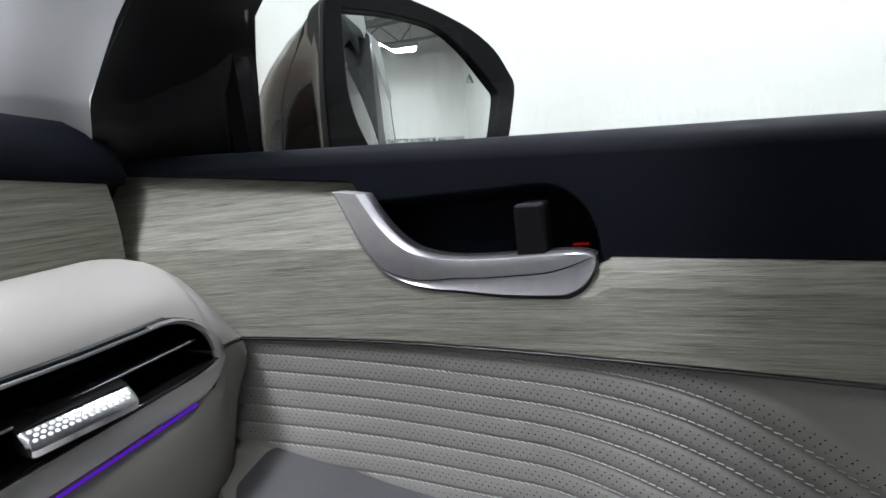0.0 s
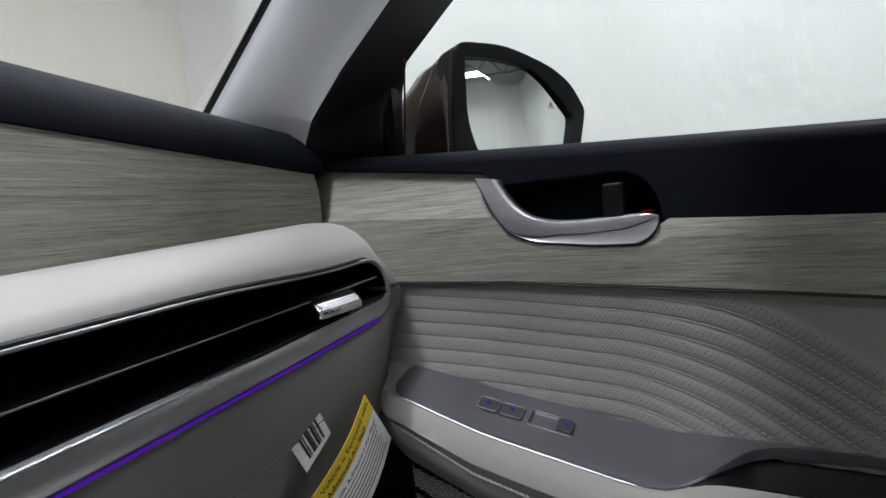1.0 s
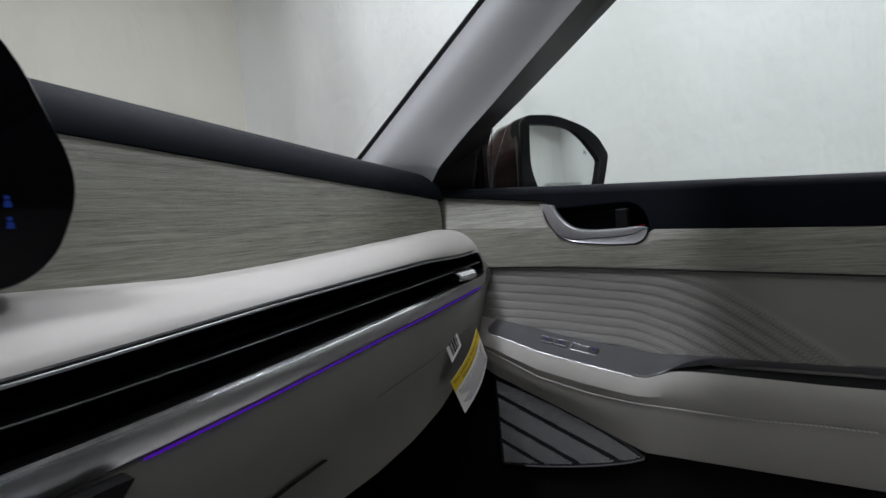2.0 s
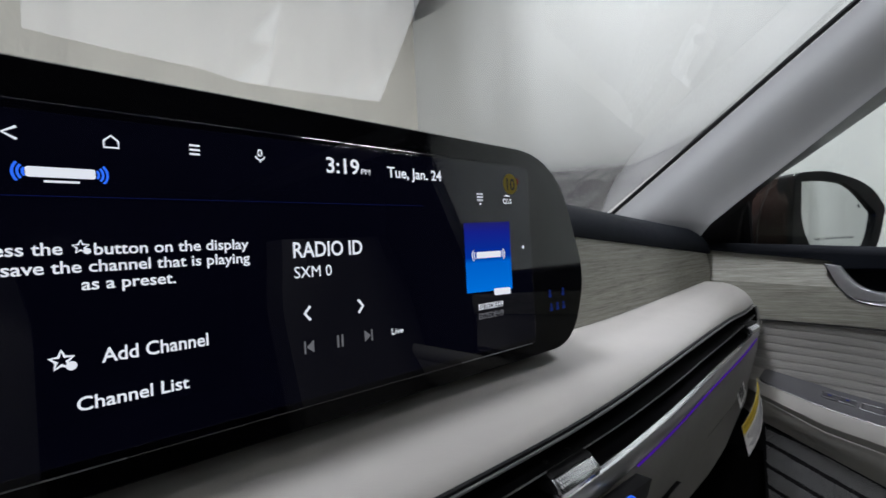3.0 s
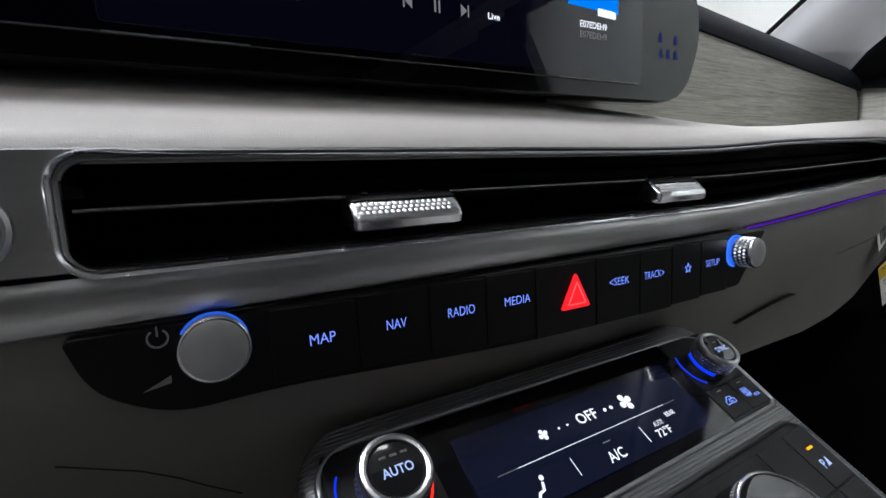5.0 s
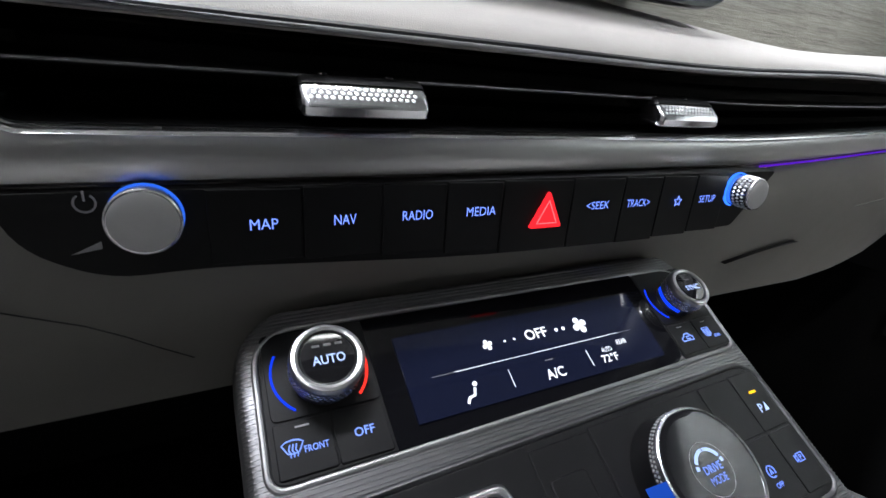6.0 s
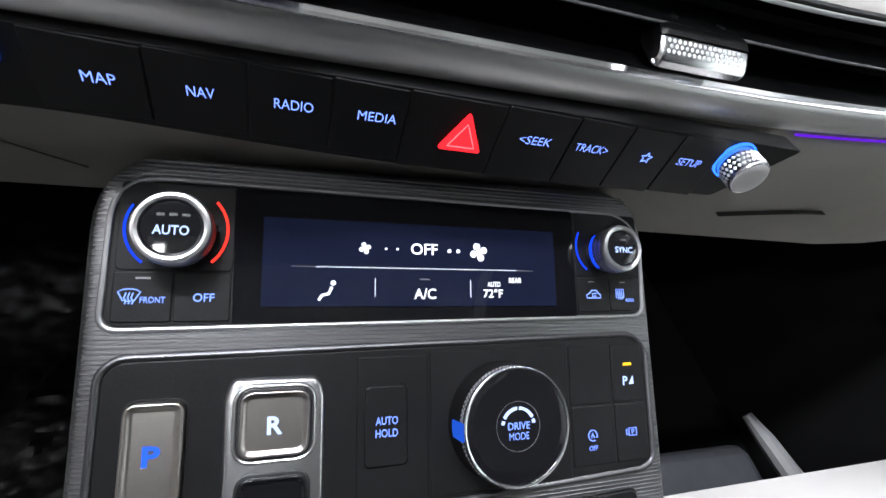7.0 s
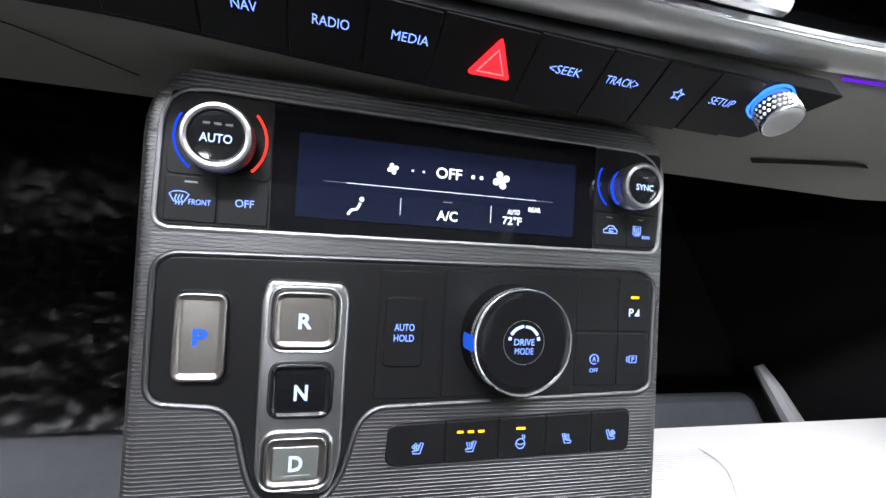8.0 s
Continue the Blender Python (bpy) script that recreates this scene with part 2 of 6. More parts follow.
def fabric(name, col, fold=0.0):
    m, nt, bs = nodes(name)
    v = coords(nt)
    spread(nt, bs, noise_tex(nt, v, 0.9, 6.0), col, 0.04)
    bs.inputs["Roughness"].default_value = 0.95
    bs.inputs["Specular IOR Level"].default_value = 0.1
    if fold:
        a = noise_tex(nt, coords(nt, (1.5, 1.5, 0.8)), 1.4, 6.0, 0.6)
        crease = nt.nodes.new("ShaderNodeTexVoronoi")
        crease.feature = "DISTANCE_TO_EDGE"
        crease.inputs["Scale"].default_value = 2.2
        warp = nt.nodes.new("ShaderNodeVectorMath")
        warp.operation = "MULTIPLY_ADD"
        warp.inputs[1].default_value = (0.6, 0.6, 0.6)
        cloud = nt.nodes.new("ShaderNodeTexNoise")
        cloud.inputs["Scale"].default_value = 2.0
        nt.links.new(v, cloud.inputs["Vector"])
        nt.links.new(cloud.outputs["Color"], warp.inputs[0])
        nt.links.new(v, warp.inputs[2])
        nt.links.new(warp.outputs[0], crease.inputs["Vector"])
        c = bump(nt, bs, a, 0.6, fold)
        bump(nt, bs, crease.outputs["Distance"], 0.35, fold * 0.5, c)
    else:
        bump(nt, bs, noise_tex(nt, v, 900.0), 0.5, 0.0005)
    return m


def glossy_black(name, rough, col=(0.006, 0.006, 0.007), spec=0.5):
    m, nt, bs = nodes(name)
    bs.inputs["Specular IOR Level"].default_value = spec
    v = coords(nt)
    bs.inputs["Base Color"].default_value = (*col, 1)
    rough_span(nt, bs, noise_tex(nt, v, 18.0, 6.0), rough, rough * 1.8)
    bump(nt, bs, noise_tex(nt, v, 9.0), 0.02, 0.0005)
    return m


M_PAD = leather("cream_leather", (0.41, 0.395, 0.37), 0.52)
M_DASHLOW = leather("taupe_dash_moulding", (0.215, 0.208, 0.19), 0.65, 1500.0, 0.25, 0.2)
M_LEATHER = leather("grey_beige_leather", (0.295, 0.287, 0.268), 0.55)
M_LOWER = leather("grey_beige_moulding", (0.32, 0.31, 0.285), 0.6, 1500.0, 0.25)
M_SEAT = leather("pale_seat_leather", (0.51, 0.50, 0.48), 0.5)
# seat leather with the cabin's shade put into the colour; dims screen reflections
M_BACKREST = leather("shade_dark_backrest_leather", (0.07, 0.068, 0.064), 0.55)
M_DARK = leather("dark_navy_soft_touch", (0.005, 0.0065, 0.010), 0.6, 1600.0, 0.3, 0.08)
M_WOOD_X = wood("grey_oak_along_dash", (14.0, 30.0, 480.0))
M_WOOD_Y = wood("grey_oak_along_door", (30.0, 14.0, 480.0))
M_BLACK = plastic("black_satin_plastic", (0.010, 0.010, 0.011), 0.42)
M_KEY = plastic("black_key_plastic", (0.0055, 0.0055, 0.006), 0.45, 900.0, 0.15, 0.12, 0.18)
M_GREY = plastic("dark_grey_brushed_plastic", (0.088, 0.088, 0.093), 0.38, 300.0, 0.2)
M_SWITCH = plastic("grey_switch_plastic", (0.045, 0.045, 0.049), 0.34, 300.0, 0.15)
M_CARPET = plastic("black_carpet_and_rear_shade", (0.007, 0.007, 0.007), 0.95, 350.0, 1.0, 0.12, 0.05)
M_GLOSS = glossy_black("piano_black", 0.05)
M_SCREEN = glossy_black("screen_glass", 0.02, (0.003, 0.003, 0.006), 0.95)
M_COVER = glossy_black("climate_display_cover", 0.05, (0.003, 0.003, 0.004), 0.28)
M_RIM = plastic("black_mirror_rim", (0.006, 0.006, 0.007), 0.40, 900.0, 0.05, 0.12, 0.10)
M_VENT = plastic("vent_black", (0.005, 0.005, 0.006), 0.55, 700.0, 0.15, 0.12, 0.2)
M_SATIN = metal("satin_silver", (0.60, 0.60, 0.60), 0.40, (6, 60, 300), 0.012, 0.03)
M_ALU = metal("bright_aluminium", (0.72, 0.72, 0.74), 0.24, (200, 200, 200), 0.03, 0.04)
M_BRIGHT = metal("bright_satin_chamfer", (0.78, 0.78, 0.80), 0.20, (100, 100, 100), 0.02, 0.03)
M_CHROME = metal("chrome_edge", (0.80, 0.80, 0.82), 0.12, (100, 100, 100), 0.02, 0.03)
M_HANDLE = metal("satin_chrome_handle", (0.80, 0.80, 0.82), 0.42, (150, 150, 150), 0.03, 0.05)
M_CAP = plastic("light_satin_cap", (0.40, 0.40, 0.40), 0.38, 500.0, 0.06, 0.04)
M_NICKEL = metal("warm_satin_nickel", (0.36, 0.335, 0.315), 0.30, (120, 120, 120), 0.04, 0.05)
M_RIB = metal("ribbed_dark_silver", (0.185, 0.185, 0.19), 0.40, (8, 300, 300), 0.05, 0.08)
M_LIP = metal("dark_silver_lip", (0.11, 0.11, 0.115), 0.45, (60, 60, 60), 0.02, 0.04)
M_EDGE = metal("satin_panel_rim", (0.30, 0.30, 0.305), 0.46, (60, 60, 60), 0.03, 0.05)
M_TRIM = plastic("dark_silver_body", (0.20, 0.20, 0.20), 0.4)
M_PILLAR = fabric("light_grey_pillar_cloth", (0.47, 0.48, 0.48))
M_LINER = fabric("light_headliner_cloth", (0.34, 0.34, 0.33))
M_WALL = fabric("white_hanging_sheet", (0.80, 0.80, 0.78), 0.05)
M_WALL_WARM = fabric("cream_hanging_sheet", (0.66, 0.63, 0.565), 0.06)
M_CEIL = plastic("grey_roof_sheeting", (0.20, 0.20, 0.20), 0.7, 30.0)
M_UPPER = plastic("pale_grey_wall_cladding", (0.68, 0.68, 0.67), 0.7, 30.0)
M_DECK = plastic("pale_roof_deck", (0.55, 0.55, 0.54), 0.7, 30.0)
M_STEEL = plastic("grey_painted_steel", (0.24, 0.24, 0.245), 0.5, 30.0)
M_FLOOR = plastic("grey_sealed_concrete", (0.30, 0.30, 0.29), 0.35, 90.0, 0.3)
M_PAINT = plastic("dark_brown_car_paint", (0.030, 0.018, 0.016), 0.06, 900.0, 0.02)
M_PAPER = plastic("white_paper", (0.78, 0.77, 0.73), 0.7)
M_YELLOW = plastic("yellow_printed_card", (0.72, 0.52, 0.02), 0.6)
M_INK = plastic("black_print", (0.03, 0.03, 0.03), 0.6)
M_GREYINK = plastic("grey_print", (0.25, 0.25, 0.26), 0.6)
M_THREAD = plastic("cream_thread", (0.52, 0.51, 0.48), 0.7, 1500.0)
M_STITCH = plastic("grey_beige_thread", (0.42, 0.41, 0.385), 0.7, 1500.0)
M_HOLE = plastic("perforation_shadow", (0.012, 0.012, 0.011), 0.9)
M_MESHDOT = metal("speaker_mesh_silver", (0.75, 0.75, 0.75), 0.45, (80, 80, 80))
M_RED_LENS = glow("hazard_red_light", (1.0, 0.02, 0.03), 0.9)
M_RED_DIM = glow("dim_red_mark", (0.8, 0.02, 0.01), 0.12)
M_FAINT = glow("faint_blue_light", (0.05, 0.10, 0.7), 0.10)
M_STICKER = plastic("dull_yellow_sticker", (0.33, 0.25, 0.012), 0.6)
M_BELT = glow("faint_belt_light", (0.05, 0.12, 0.7), 0.16)
M_DRIVE = metal("pale_satin_drive_key", (0.52, 0.56, 0.52), 0.38, (150, 150, 150), 0.03, 0.04)
M_RED = glow("red_light", (1.0, 0.03, 0.02), 1.1)
M_BLUE = glow("blue_key_light", (0.16, 0.27, 1.0), 1.1)
M_KEYLIGHT = glow("pale_blue_key_light", (0.20, 0.33, 1.0), 1.0)
M_KNURL = metal("bright_knurling", (0.88, 0.88, 0.89), 0.5, (200, 200, 200), 0.02, 0.03)
M_HOUSING = glossy_black("display_housing_black", 0.04, (0.004, 0.004, 0.005), 0.6)
M_PARK = glow("park_letter_light", (0.02, 0.09, 1.0), 1.0)
M_FRAME = metal("satin_gear_frame", (0.50, 0.50, 0.51), 0.30, (150, 150, 150), 0.03, 0.04)
M_MARKOFF = plastic("unlit_lamp_lens", (0.035, 0.035, 0.036), 0.5)
M_MIRRORINK = plastic("light_grey_print", (0.16, 0.17, 0.17), 0.8)
M_PBLUE = glow("strong_blue_light", (0.005, 0.045, 1.0), 0.85)
M_DIMBLUE = glow("dim_blue_light", (0.05, 0.10, 0.7), 0.35)
M_SKYBLUE = glow("sky_blue_ring_light", (0.03, 0.16, 1.0), 1.3)
M_RINGDIM = glow("dim_ring_light", (0.03, 0.16, 1.0), 0.6)
M_PURPLE = glow("violet_ambient_light", (0.14, 0.015, 0.75), 0.45)
M_WHITE = glow("white_screen_light", (0.85, 0.9, 1.0), 1.15)
M_LETTER = glow("white_key_light", (0.42, 0.56, 1.0), 1.0)
M_DIM = glow("grey_screen_light", (0.35, 0.36, 0.4), 0.45)
M_AMBER = glow("amber_light", (1.0, 0.50, 0.02), 1.1)
M_LAMP = glow("lamp_tube", (1.0, 0.98, 0.93), 14.0)
M_MIRROR = metal("mirror_silver", (0.86, 0.88, 0.87), 0.01, (1, 1, 1), 0.0, 0.0)
M_PANE = clear_pane("car_glass", (0.93, 0.96, 0.94), 1.35)
M_FILM = glossy_black("crumpled_black_film", 0.26, (0.012, 0.011, 0.012), 0.36)


# ---------- the hall round the car ----------
def box(bm, x0, y0, z0, x1, y1, z1):
    loft([[(x0, y0, z), (x1, y0, z), (x1, y1, z), (x0, y1, z)] for z in (z0, z1)], bm=bm)
    return bm


X0, X1, Y0, Y1, HIGH = -5.0, 3.0, -9.0, 4.2, 6.2
solo("floor", box(bmesh.new(), X0, Y0, -0.1, X1, Y1, 0.0), M_FLOOR, "grey sealed concrete floor of a showroom", "floor", "structure")


def sheet_wall(name, a, b, mat_, label, high=3.4):
    """A hanging sheet wall with shallow vertical folds."""
    a, b = Vector(a), Vector(b)
    d = (b - a).normalized()
    nrm = Vector((-d.y, d.x, 0))
    n = 60
    rings = []
    for i in range(n + 1):
        p = a.lerp(b, i / n) + nrm * (0.025 * math.sin(i * 1.7) + 0.02 * math.sin(i * 0.61 + 1))
        rings.append([p, p + Vector((0, 0, high)), p + Vector((0, 0, high)) - nrm * 0.1, p - nrm * 0.1])
    solo(name, loft(rings), mat_, label, "wall", "structure")


sheet_wall("wall_east", (X1, Y0, 0), (X1, Y1, 0), M_WALL, "white fabric sheet wall with soft folds", 3.8)
sheet_wall("wall_north", (X1, Y1, 0), (X0, Y1, 0), M_WALL_WARM, "cream fabric sheet wall with soft folds", 6.1)
sheet_wall("wall_west", (X0, Y1, 0), (X0, Y0, 0), M_CEIL, "dark fabric sheet wall with soft folds")
sheet_wall("wall_south", (X0, Y0, 0), (X1, Y0, 0), M_WALL, "white fabric sheet wall with soft folds", 3.8)
bm = bmesh.new()
for x0, y0, x1, y1 in ((X0 - 0.3, Y0 - 0.3, X1 + 0.3, Y0 - 0.2), (X0 - 0.3, Y1 + 0.2, X1 + 0.3, Y1 + 0.3), (X0 - 0.3, Y0 - 0.2, X0 - 0.2, Y1 + 0.2), (X1 + 0.2, Y0 - 0.2, X1 + 0.3, Y1 + 0.2)):
    box(bm, x0, y0, 0, x1, y1, HIGH)
solo("wall_outer", bm, M_UPPER, "pale grey upper hall wall above the sheets", "wall", "structure")
solo("ceiling", box(bmesh.new(), X0 - 0.3, Y0 - 0.3, HIGH, X1 + 0.3, Y1 + 0.3, HIGH + 0.1), M_DECK, "pale corrugated roof deck", "ceiling", "structure")


def roof_truss(y):
    t = thing("roof_truss", "grey painted steel roof truss under the deck", "truss", Matrix.Translation((0, y, 4.0)), "roof trusses")
    for z in (3.9, 4.45):
        part("chord", box(bmesh.new(), X0, y - 0.04, z, X1, y + 0.04, z + 0.08), M_STEEL, t, world=True)
    x = X0
    k = 0
    while x < X1 - 0.5:
        zz = (3.95, 4.47) if k % 2 else (4.47, 3.95)
        part("web", tube([(x, y, zz[0]), (x + 0.55, y, zz[1])], 0.022, 6), M_STEEL, t, world=True)
        x += 0.55
        k += 1


for y in (-8.0, -6.4, -4.8, -3.2):
    roof_truss(y)


def ceiling_light(x, y, power, z):
    t = thing("ceiling_light", "white high-bay showroom ceiling light, lit", "ceiling light", Matrix.Translation((x, y, z)), "ceiling lights")
    part("housing", slab(rrect(-0.65, -0.17, 0.65, 0.17, 0.03), 0.0, 0.08, 0.01), M_STEEL, t)
    part("lens", slab(rrect(-0.60, -0.13, 0.60, 0.13, 0.02), -0.012, -0.002, 0.003), M_LAMP, t)
    for s in (-0.5, 0.5):
        part("hanger", tube([(s, 0, 0.08), (s, 0, HIGH - z)], 0.006, 6), M_STEEL, t)
    li = bpy.data.lights.new("ceiling_lamp", "AREA")
    li.shape, li.size, li.size_y, li.energy, li.color = "RECTANGLE", 1.2, 0.26, power, (0.86, 0.89, 1.0)
    ob = new("ceiling_lamp", li)
    ob.matrix_world = pose(x, y, z - 0.03)


for x, y, z, p in LAMPS:
    ceiling_light(x, y, p, z)


# ---------- the car's shell ----------
def shield_y(x, z):
    return 0.459 + 0.30 * (1 - ((x + 0.3) / 0.72) ** 2) - (z - 1.224) / 0.66


bm = loft([[(x, shield_y(x, z), z) for z in steps(1.15, 1.61, 7)] for x in steps(-1.0, 0.40, 28)], caps=False, closed=False)
bmesh.ops.solidify(bm, geom=bm.faces[:], thickness=0.005)
pane = solo("windshield", bm, M_PANE, "clear laminated windshield glass", "windshield", "structure")
pane.visible_shadow = False

CX = -0.295                                   # the car's middle
shell = thing("car_roof", "light cloth headliner over the cabin", "car roof", Matrix.Translation((CX, -0.8, 1.62)), kind="structure")


def liner(y0, y1, x0, x1):
    rings = []
    for y in steps(y0, y1, 4):
        ring = [(CX + x, y, 1.56 + 0.07 * (1 - (x / 0.72) ** 2)) for x in steps(x0, x1, 10)]
        rings.append(ring + [(x, y, z + 0.06) for x, y, z in ring[::-1]])
    return loft(rings)


# headliner round an added roof opening, unseen, that lets light into the cabin
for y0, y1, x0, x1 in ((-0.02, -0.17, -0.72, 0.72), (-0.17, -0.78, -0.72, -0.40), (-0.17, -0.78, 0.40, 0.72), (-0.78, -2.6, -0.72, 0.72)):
    # unseen rear liner is blackened so the rear cabin reflects as shade
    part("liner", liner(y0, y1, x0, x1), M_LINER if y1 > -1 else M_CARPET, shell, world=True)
added_roof_glass = part("added_roof_glass", box(bmesh.new(), CX - 0.40, -0.78, 1.685, CX + 0.40, -0.17, 1.69), M_PANE, shell, "added roof glass, unseen, letting hall light into the cabin", world=True)
added_roof_glass.visible_shadow = False
# unseen header from the roof part-way to the windshield; shades the door's rear
rings = []
for x in steps(-1.0, 0.40, 24):
    arch, edge = 1.56 + 0.07 * (1 - ((x - CX) / 0.72) ** 2), -0.015 + 0.35 * (shield_y(x, 1.555) + 0.015)
    rings.append([(x, -0.015, arch), (x, lerp(-0.015, edge, 0.5), lerp(arch, 1.563, 0.35)), (x, edge, 1.563), (x, edge, 1.575), (x, lerp(-0.015, edge, 0.5), lerp(arch, 1.575, 0.35) + 0.03), (x, -0.015, arch + 0.05)])
part("header", loft(rings), M_LINER, shell, "cloth header above the windshield", world=True)
for sx in (-1, 1):
    # centre pillar and side rail of the roof
    part("centre_pillar", loft([[(CX + sx * 0.735, -0.44 - 0.52 * max(z - 1.1, 0), z), (CX + sx * 0.735, -0.82, z), (CX + sx * 0.78, -0.82, z), (CX + sx * 0.78, -0.44 - 0.52 * max(z - 1.1, 0), z)] for z in (0.4, 1.1, 1.30, 1.45, 1.57)]), M_BLACK, shell, "black window frame and centre pillar", world=True)
    part("side_rail", loft([[(CX + sx * 0.70, y, 1.53), (CX + sx * 0.76, y, 1.50), (CX + sx * 0.80, y, 1.60), (CX + sx * 0.70, y, 1.63)] for y in (-0.1, -2.6)]), M_PILLAR, shell, world=True)
    # unseen closing walls, carpet black to stand in for the unlit cabin
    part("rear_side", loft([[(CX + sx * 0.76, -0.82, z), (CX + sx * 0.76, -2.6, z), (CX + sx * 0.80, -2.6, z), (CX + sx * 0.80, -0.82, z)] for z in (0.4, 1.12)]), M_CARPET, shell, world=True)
    part("privacy_glass", loft([[(CX + sx * 0.77, -0.82, z), (CX + sx * 0.77, -2.6, z), (CX + sx * 0.775, -2.6, z), (CX + sx * 0.775, -0.82, z)] for z in (1.12, 1.53)]), M_GLOSS, shell, "dark privacy glass", world=True)
part("privacy_glass", box(bmesh.new(), CX - 0.78, -2.64, 1.15, CX + 0.78, -2.60, 1.66), M_GLOSS, shell, "dark privacy glass", world=True)
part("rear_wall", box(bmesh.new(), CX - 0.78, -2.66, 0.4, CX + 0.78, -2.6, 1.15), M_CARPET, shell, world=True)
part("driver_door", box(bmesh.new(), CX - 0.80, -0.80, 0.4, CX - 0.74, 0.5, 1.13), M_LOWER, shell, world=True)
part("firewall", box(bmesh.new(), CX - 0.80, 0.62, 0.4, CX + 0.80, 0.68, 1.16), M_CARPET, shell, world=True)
solo("car_floor", box(bmesh.new(), CX - 0.80, -2.6, 0.36, CX + 0.80, 0.62, 0.40), M_CARPET, "black carpet of the car floor", "floor", "structure")


# ---------- dashboard ----------
def bow(x):
    return 0.096 * (x - CX) ** 2 + 0.004 * math.exp(-((x - 0.13) / 0.14) ** 2) if x > CX else 0.04 * (x - CX) ** 2


def lift(x):
    return 0.0128 * (max(0.0, x + 0.13) / 0.5) ** 1.2


def crest(x):
    return 0.0055 * smooth((x + 0.22) / 0.25) * (1 - smooth((x - 0.20) / 0.14))


def pad_edge(x):
    return 1.0495 + lift(x) + crest(x) - 0.030 * nose(x, 0.368, 0.4005)


def wood_top(x):
    return 1.1805 - 0.094 * (max(x, -0.15) + 0.017)


def wood_low(x):
    return 1.0735 + 0.058 * max(0, x)


def end_pull(x):
    t = clamp((x - 0.372) / 0.0507)
    return 1 - math.sqrt(1 - t * t)


def nose(x, a, b):
    """0 before a, rising along a quarter circle to 1 at b."""
    t = clamp((x - a) / (b - a))
    return 1 - math.sqrt(1 - t * t)


XS = steps(-1.0, 0.30, 52) + steps(0.306, 0.40, 24) + steps(0.402, 0.4225, 10)
XW = steps(-0.35, 0.40, 40)
dash = thing("dashboard", "cream and grey leather dashboard with grey oak trim", "dashboard", Matrix.Translation((CX, 0.25, 0.9)))


def placed(bm, m):
    bmesh.ops.transform(bm, matrix=m, verts=bm.verts)
    return bm


def sweep(xs, fn):
    return loft([[(x, y, z) for y, z in fn(x)] for x in xs])


def top_ring(x):
    w, far = wood_top(x), 0.459 + 0.30 * (1 - ((x + 0.3) / 0.72) ** 2) + 0.03
    return [(0.299, w), (0.299, w + 0.008), (0.304, w + 0.020), (0.313, w + 0.032), (0.326, w + 0.041), (0.345, w + 0.045), (0.38, w + 0.044),
            (max(far, 0.47), 1.185 + 0.02 * clamp(0.2 - x)), (max(far, 0.47), 1.15), (0.33, w - 0.02), (0.31, w - 0.002)]


part("upper_pad", sweep(steps(-1.0, 0.412, 56), top_ring), M_DARK, dash, "dark soft-touch top of the dashboard", world=True)


def wood_ring(x):
    a, b = wood_top(x) - 0.001, wood_low(x) - 0.004
    return [(0.301, a), (0.298, lerp(a, b, 0.3)), (0.297, lerp(a, b, 0.7)), (0.298, b), (0.325, b), (0.325, a)]


part("wood_trim", sweep(XW, wood_ring), M_WOOD_X, dash, "grey open-pored oak veneer trim", world=True)


def pad_ring(x):
    k = end_pull(x)
    yf, zf, wb = 0.188 + bow(x) - 0.004 * k, pad_edge(x), wood_low(x)
    pts = [(yf + 0.004, zf - 0.004)]
    up = 0.017 * smooth((0.12 - x) / 0.42)
    for s, f in ((0, 0), (0.015, 0.16), (0.06, 0.36), (0.15, 0.58), (0.28, 0.77), (0.42, 0.90), (0.58, 0.97), (0.8, 1.0), (1.0, 1.0)):
        pts.append((lerp(yf, 0.303, s), lerp(zf, wb - 0.068 * k * (1 - 0.5 * s), f) + up * smooth((s - 0.2) / 0.5)))
    return pts + [(0.303, min(zf, wb - 0.04) + 0.002), (yf + 0.03, zf - 0.0025)]


part("leather_pad", sweep(XS, pad_ring), M_PAD, dash, "cream leather pad", world=True)

part("pad_joint", tube([(x, 0.1885 + bow(x) - 0.004 * end_pull(x), pad_edge(x) - 0.0007) for x in steps(-0.95, 0.39, 70)], 0.0015, 6), M_BLACK, dash, "dark joint under the leather pad", world=True)


def strip_ring(x):
    l, c = lift(x), bow(x)
    hi, lo = 1.0125 - 0.0025 * smooth((0.32 - x) / 0.12) + l, 0.9925 + 1.35 * l
    mid = lambda f: lerp(lo, hi, f)
    return [(0.1862 + c, hi), (0.1850 + c, mid(0.94)), (0.1838 + c, mid(0.75)), (0.1834 + c, mid(0.5)), (0.1838 + c, mid(0.25)), (0.1848 + c, mid(0.08)), (0.1872 + c, lo), (0.20 + c, lo), (0.20 + c, hi)]


part("metal_strip", sweep(steps(-0.95, -0.50, 8) + steps(-0.49, 0.30, 60) + steps(0.305, 0.358, 12), strip_ring), M_SATIN, dash, "brushed satin silver strip", world=True)


def lower_low(x):
    return table([(-0.35, 0.859), (-0.1, 0.850), (0.15, 0.846), (0.22, 0.852), (0.283, 0.866), (0.33, 0.887), (0.377, 0.906), (0.40, 0.921), (0.415, 0.940), (0.4225, 0.966)], x)


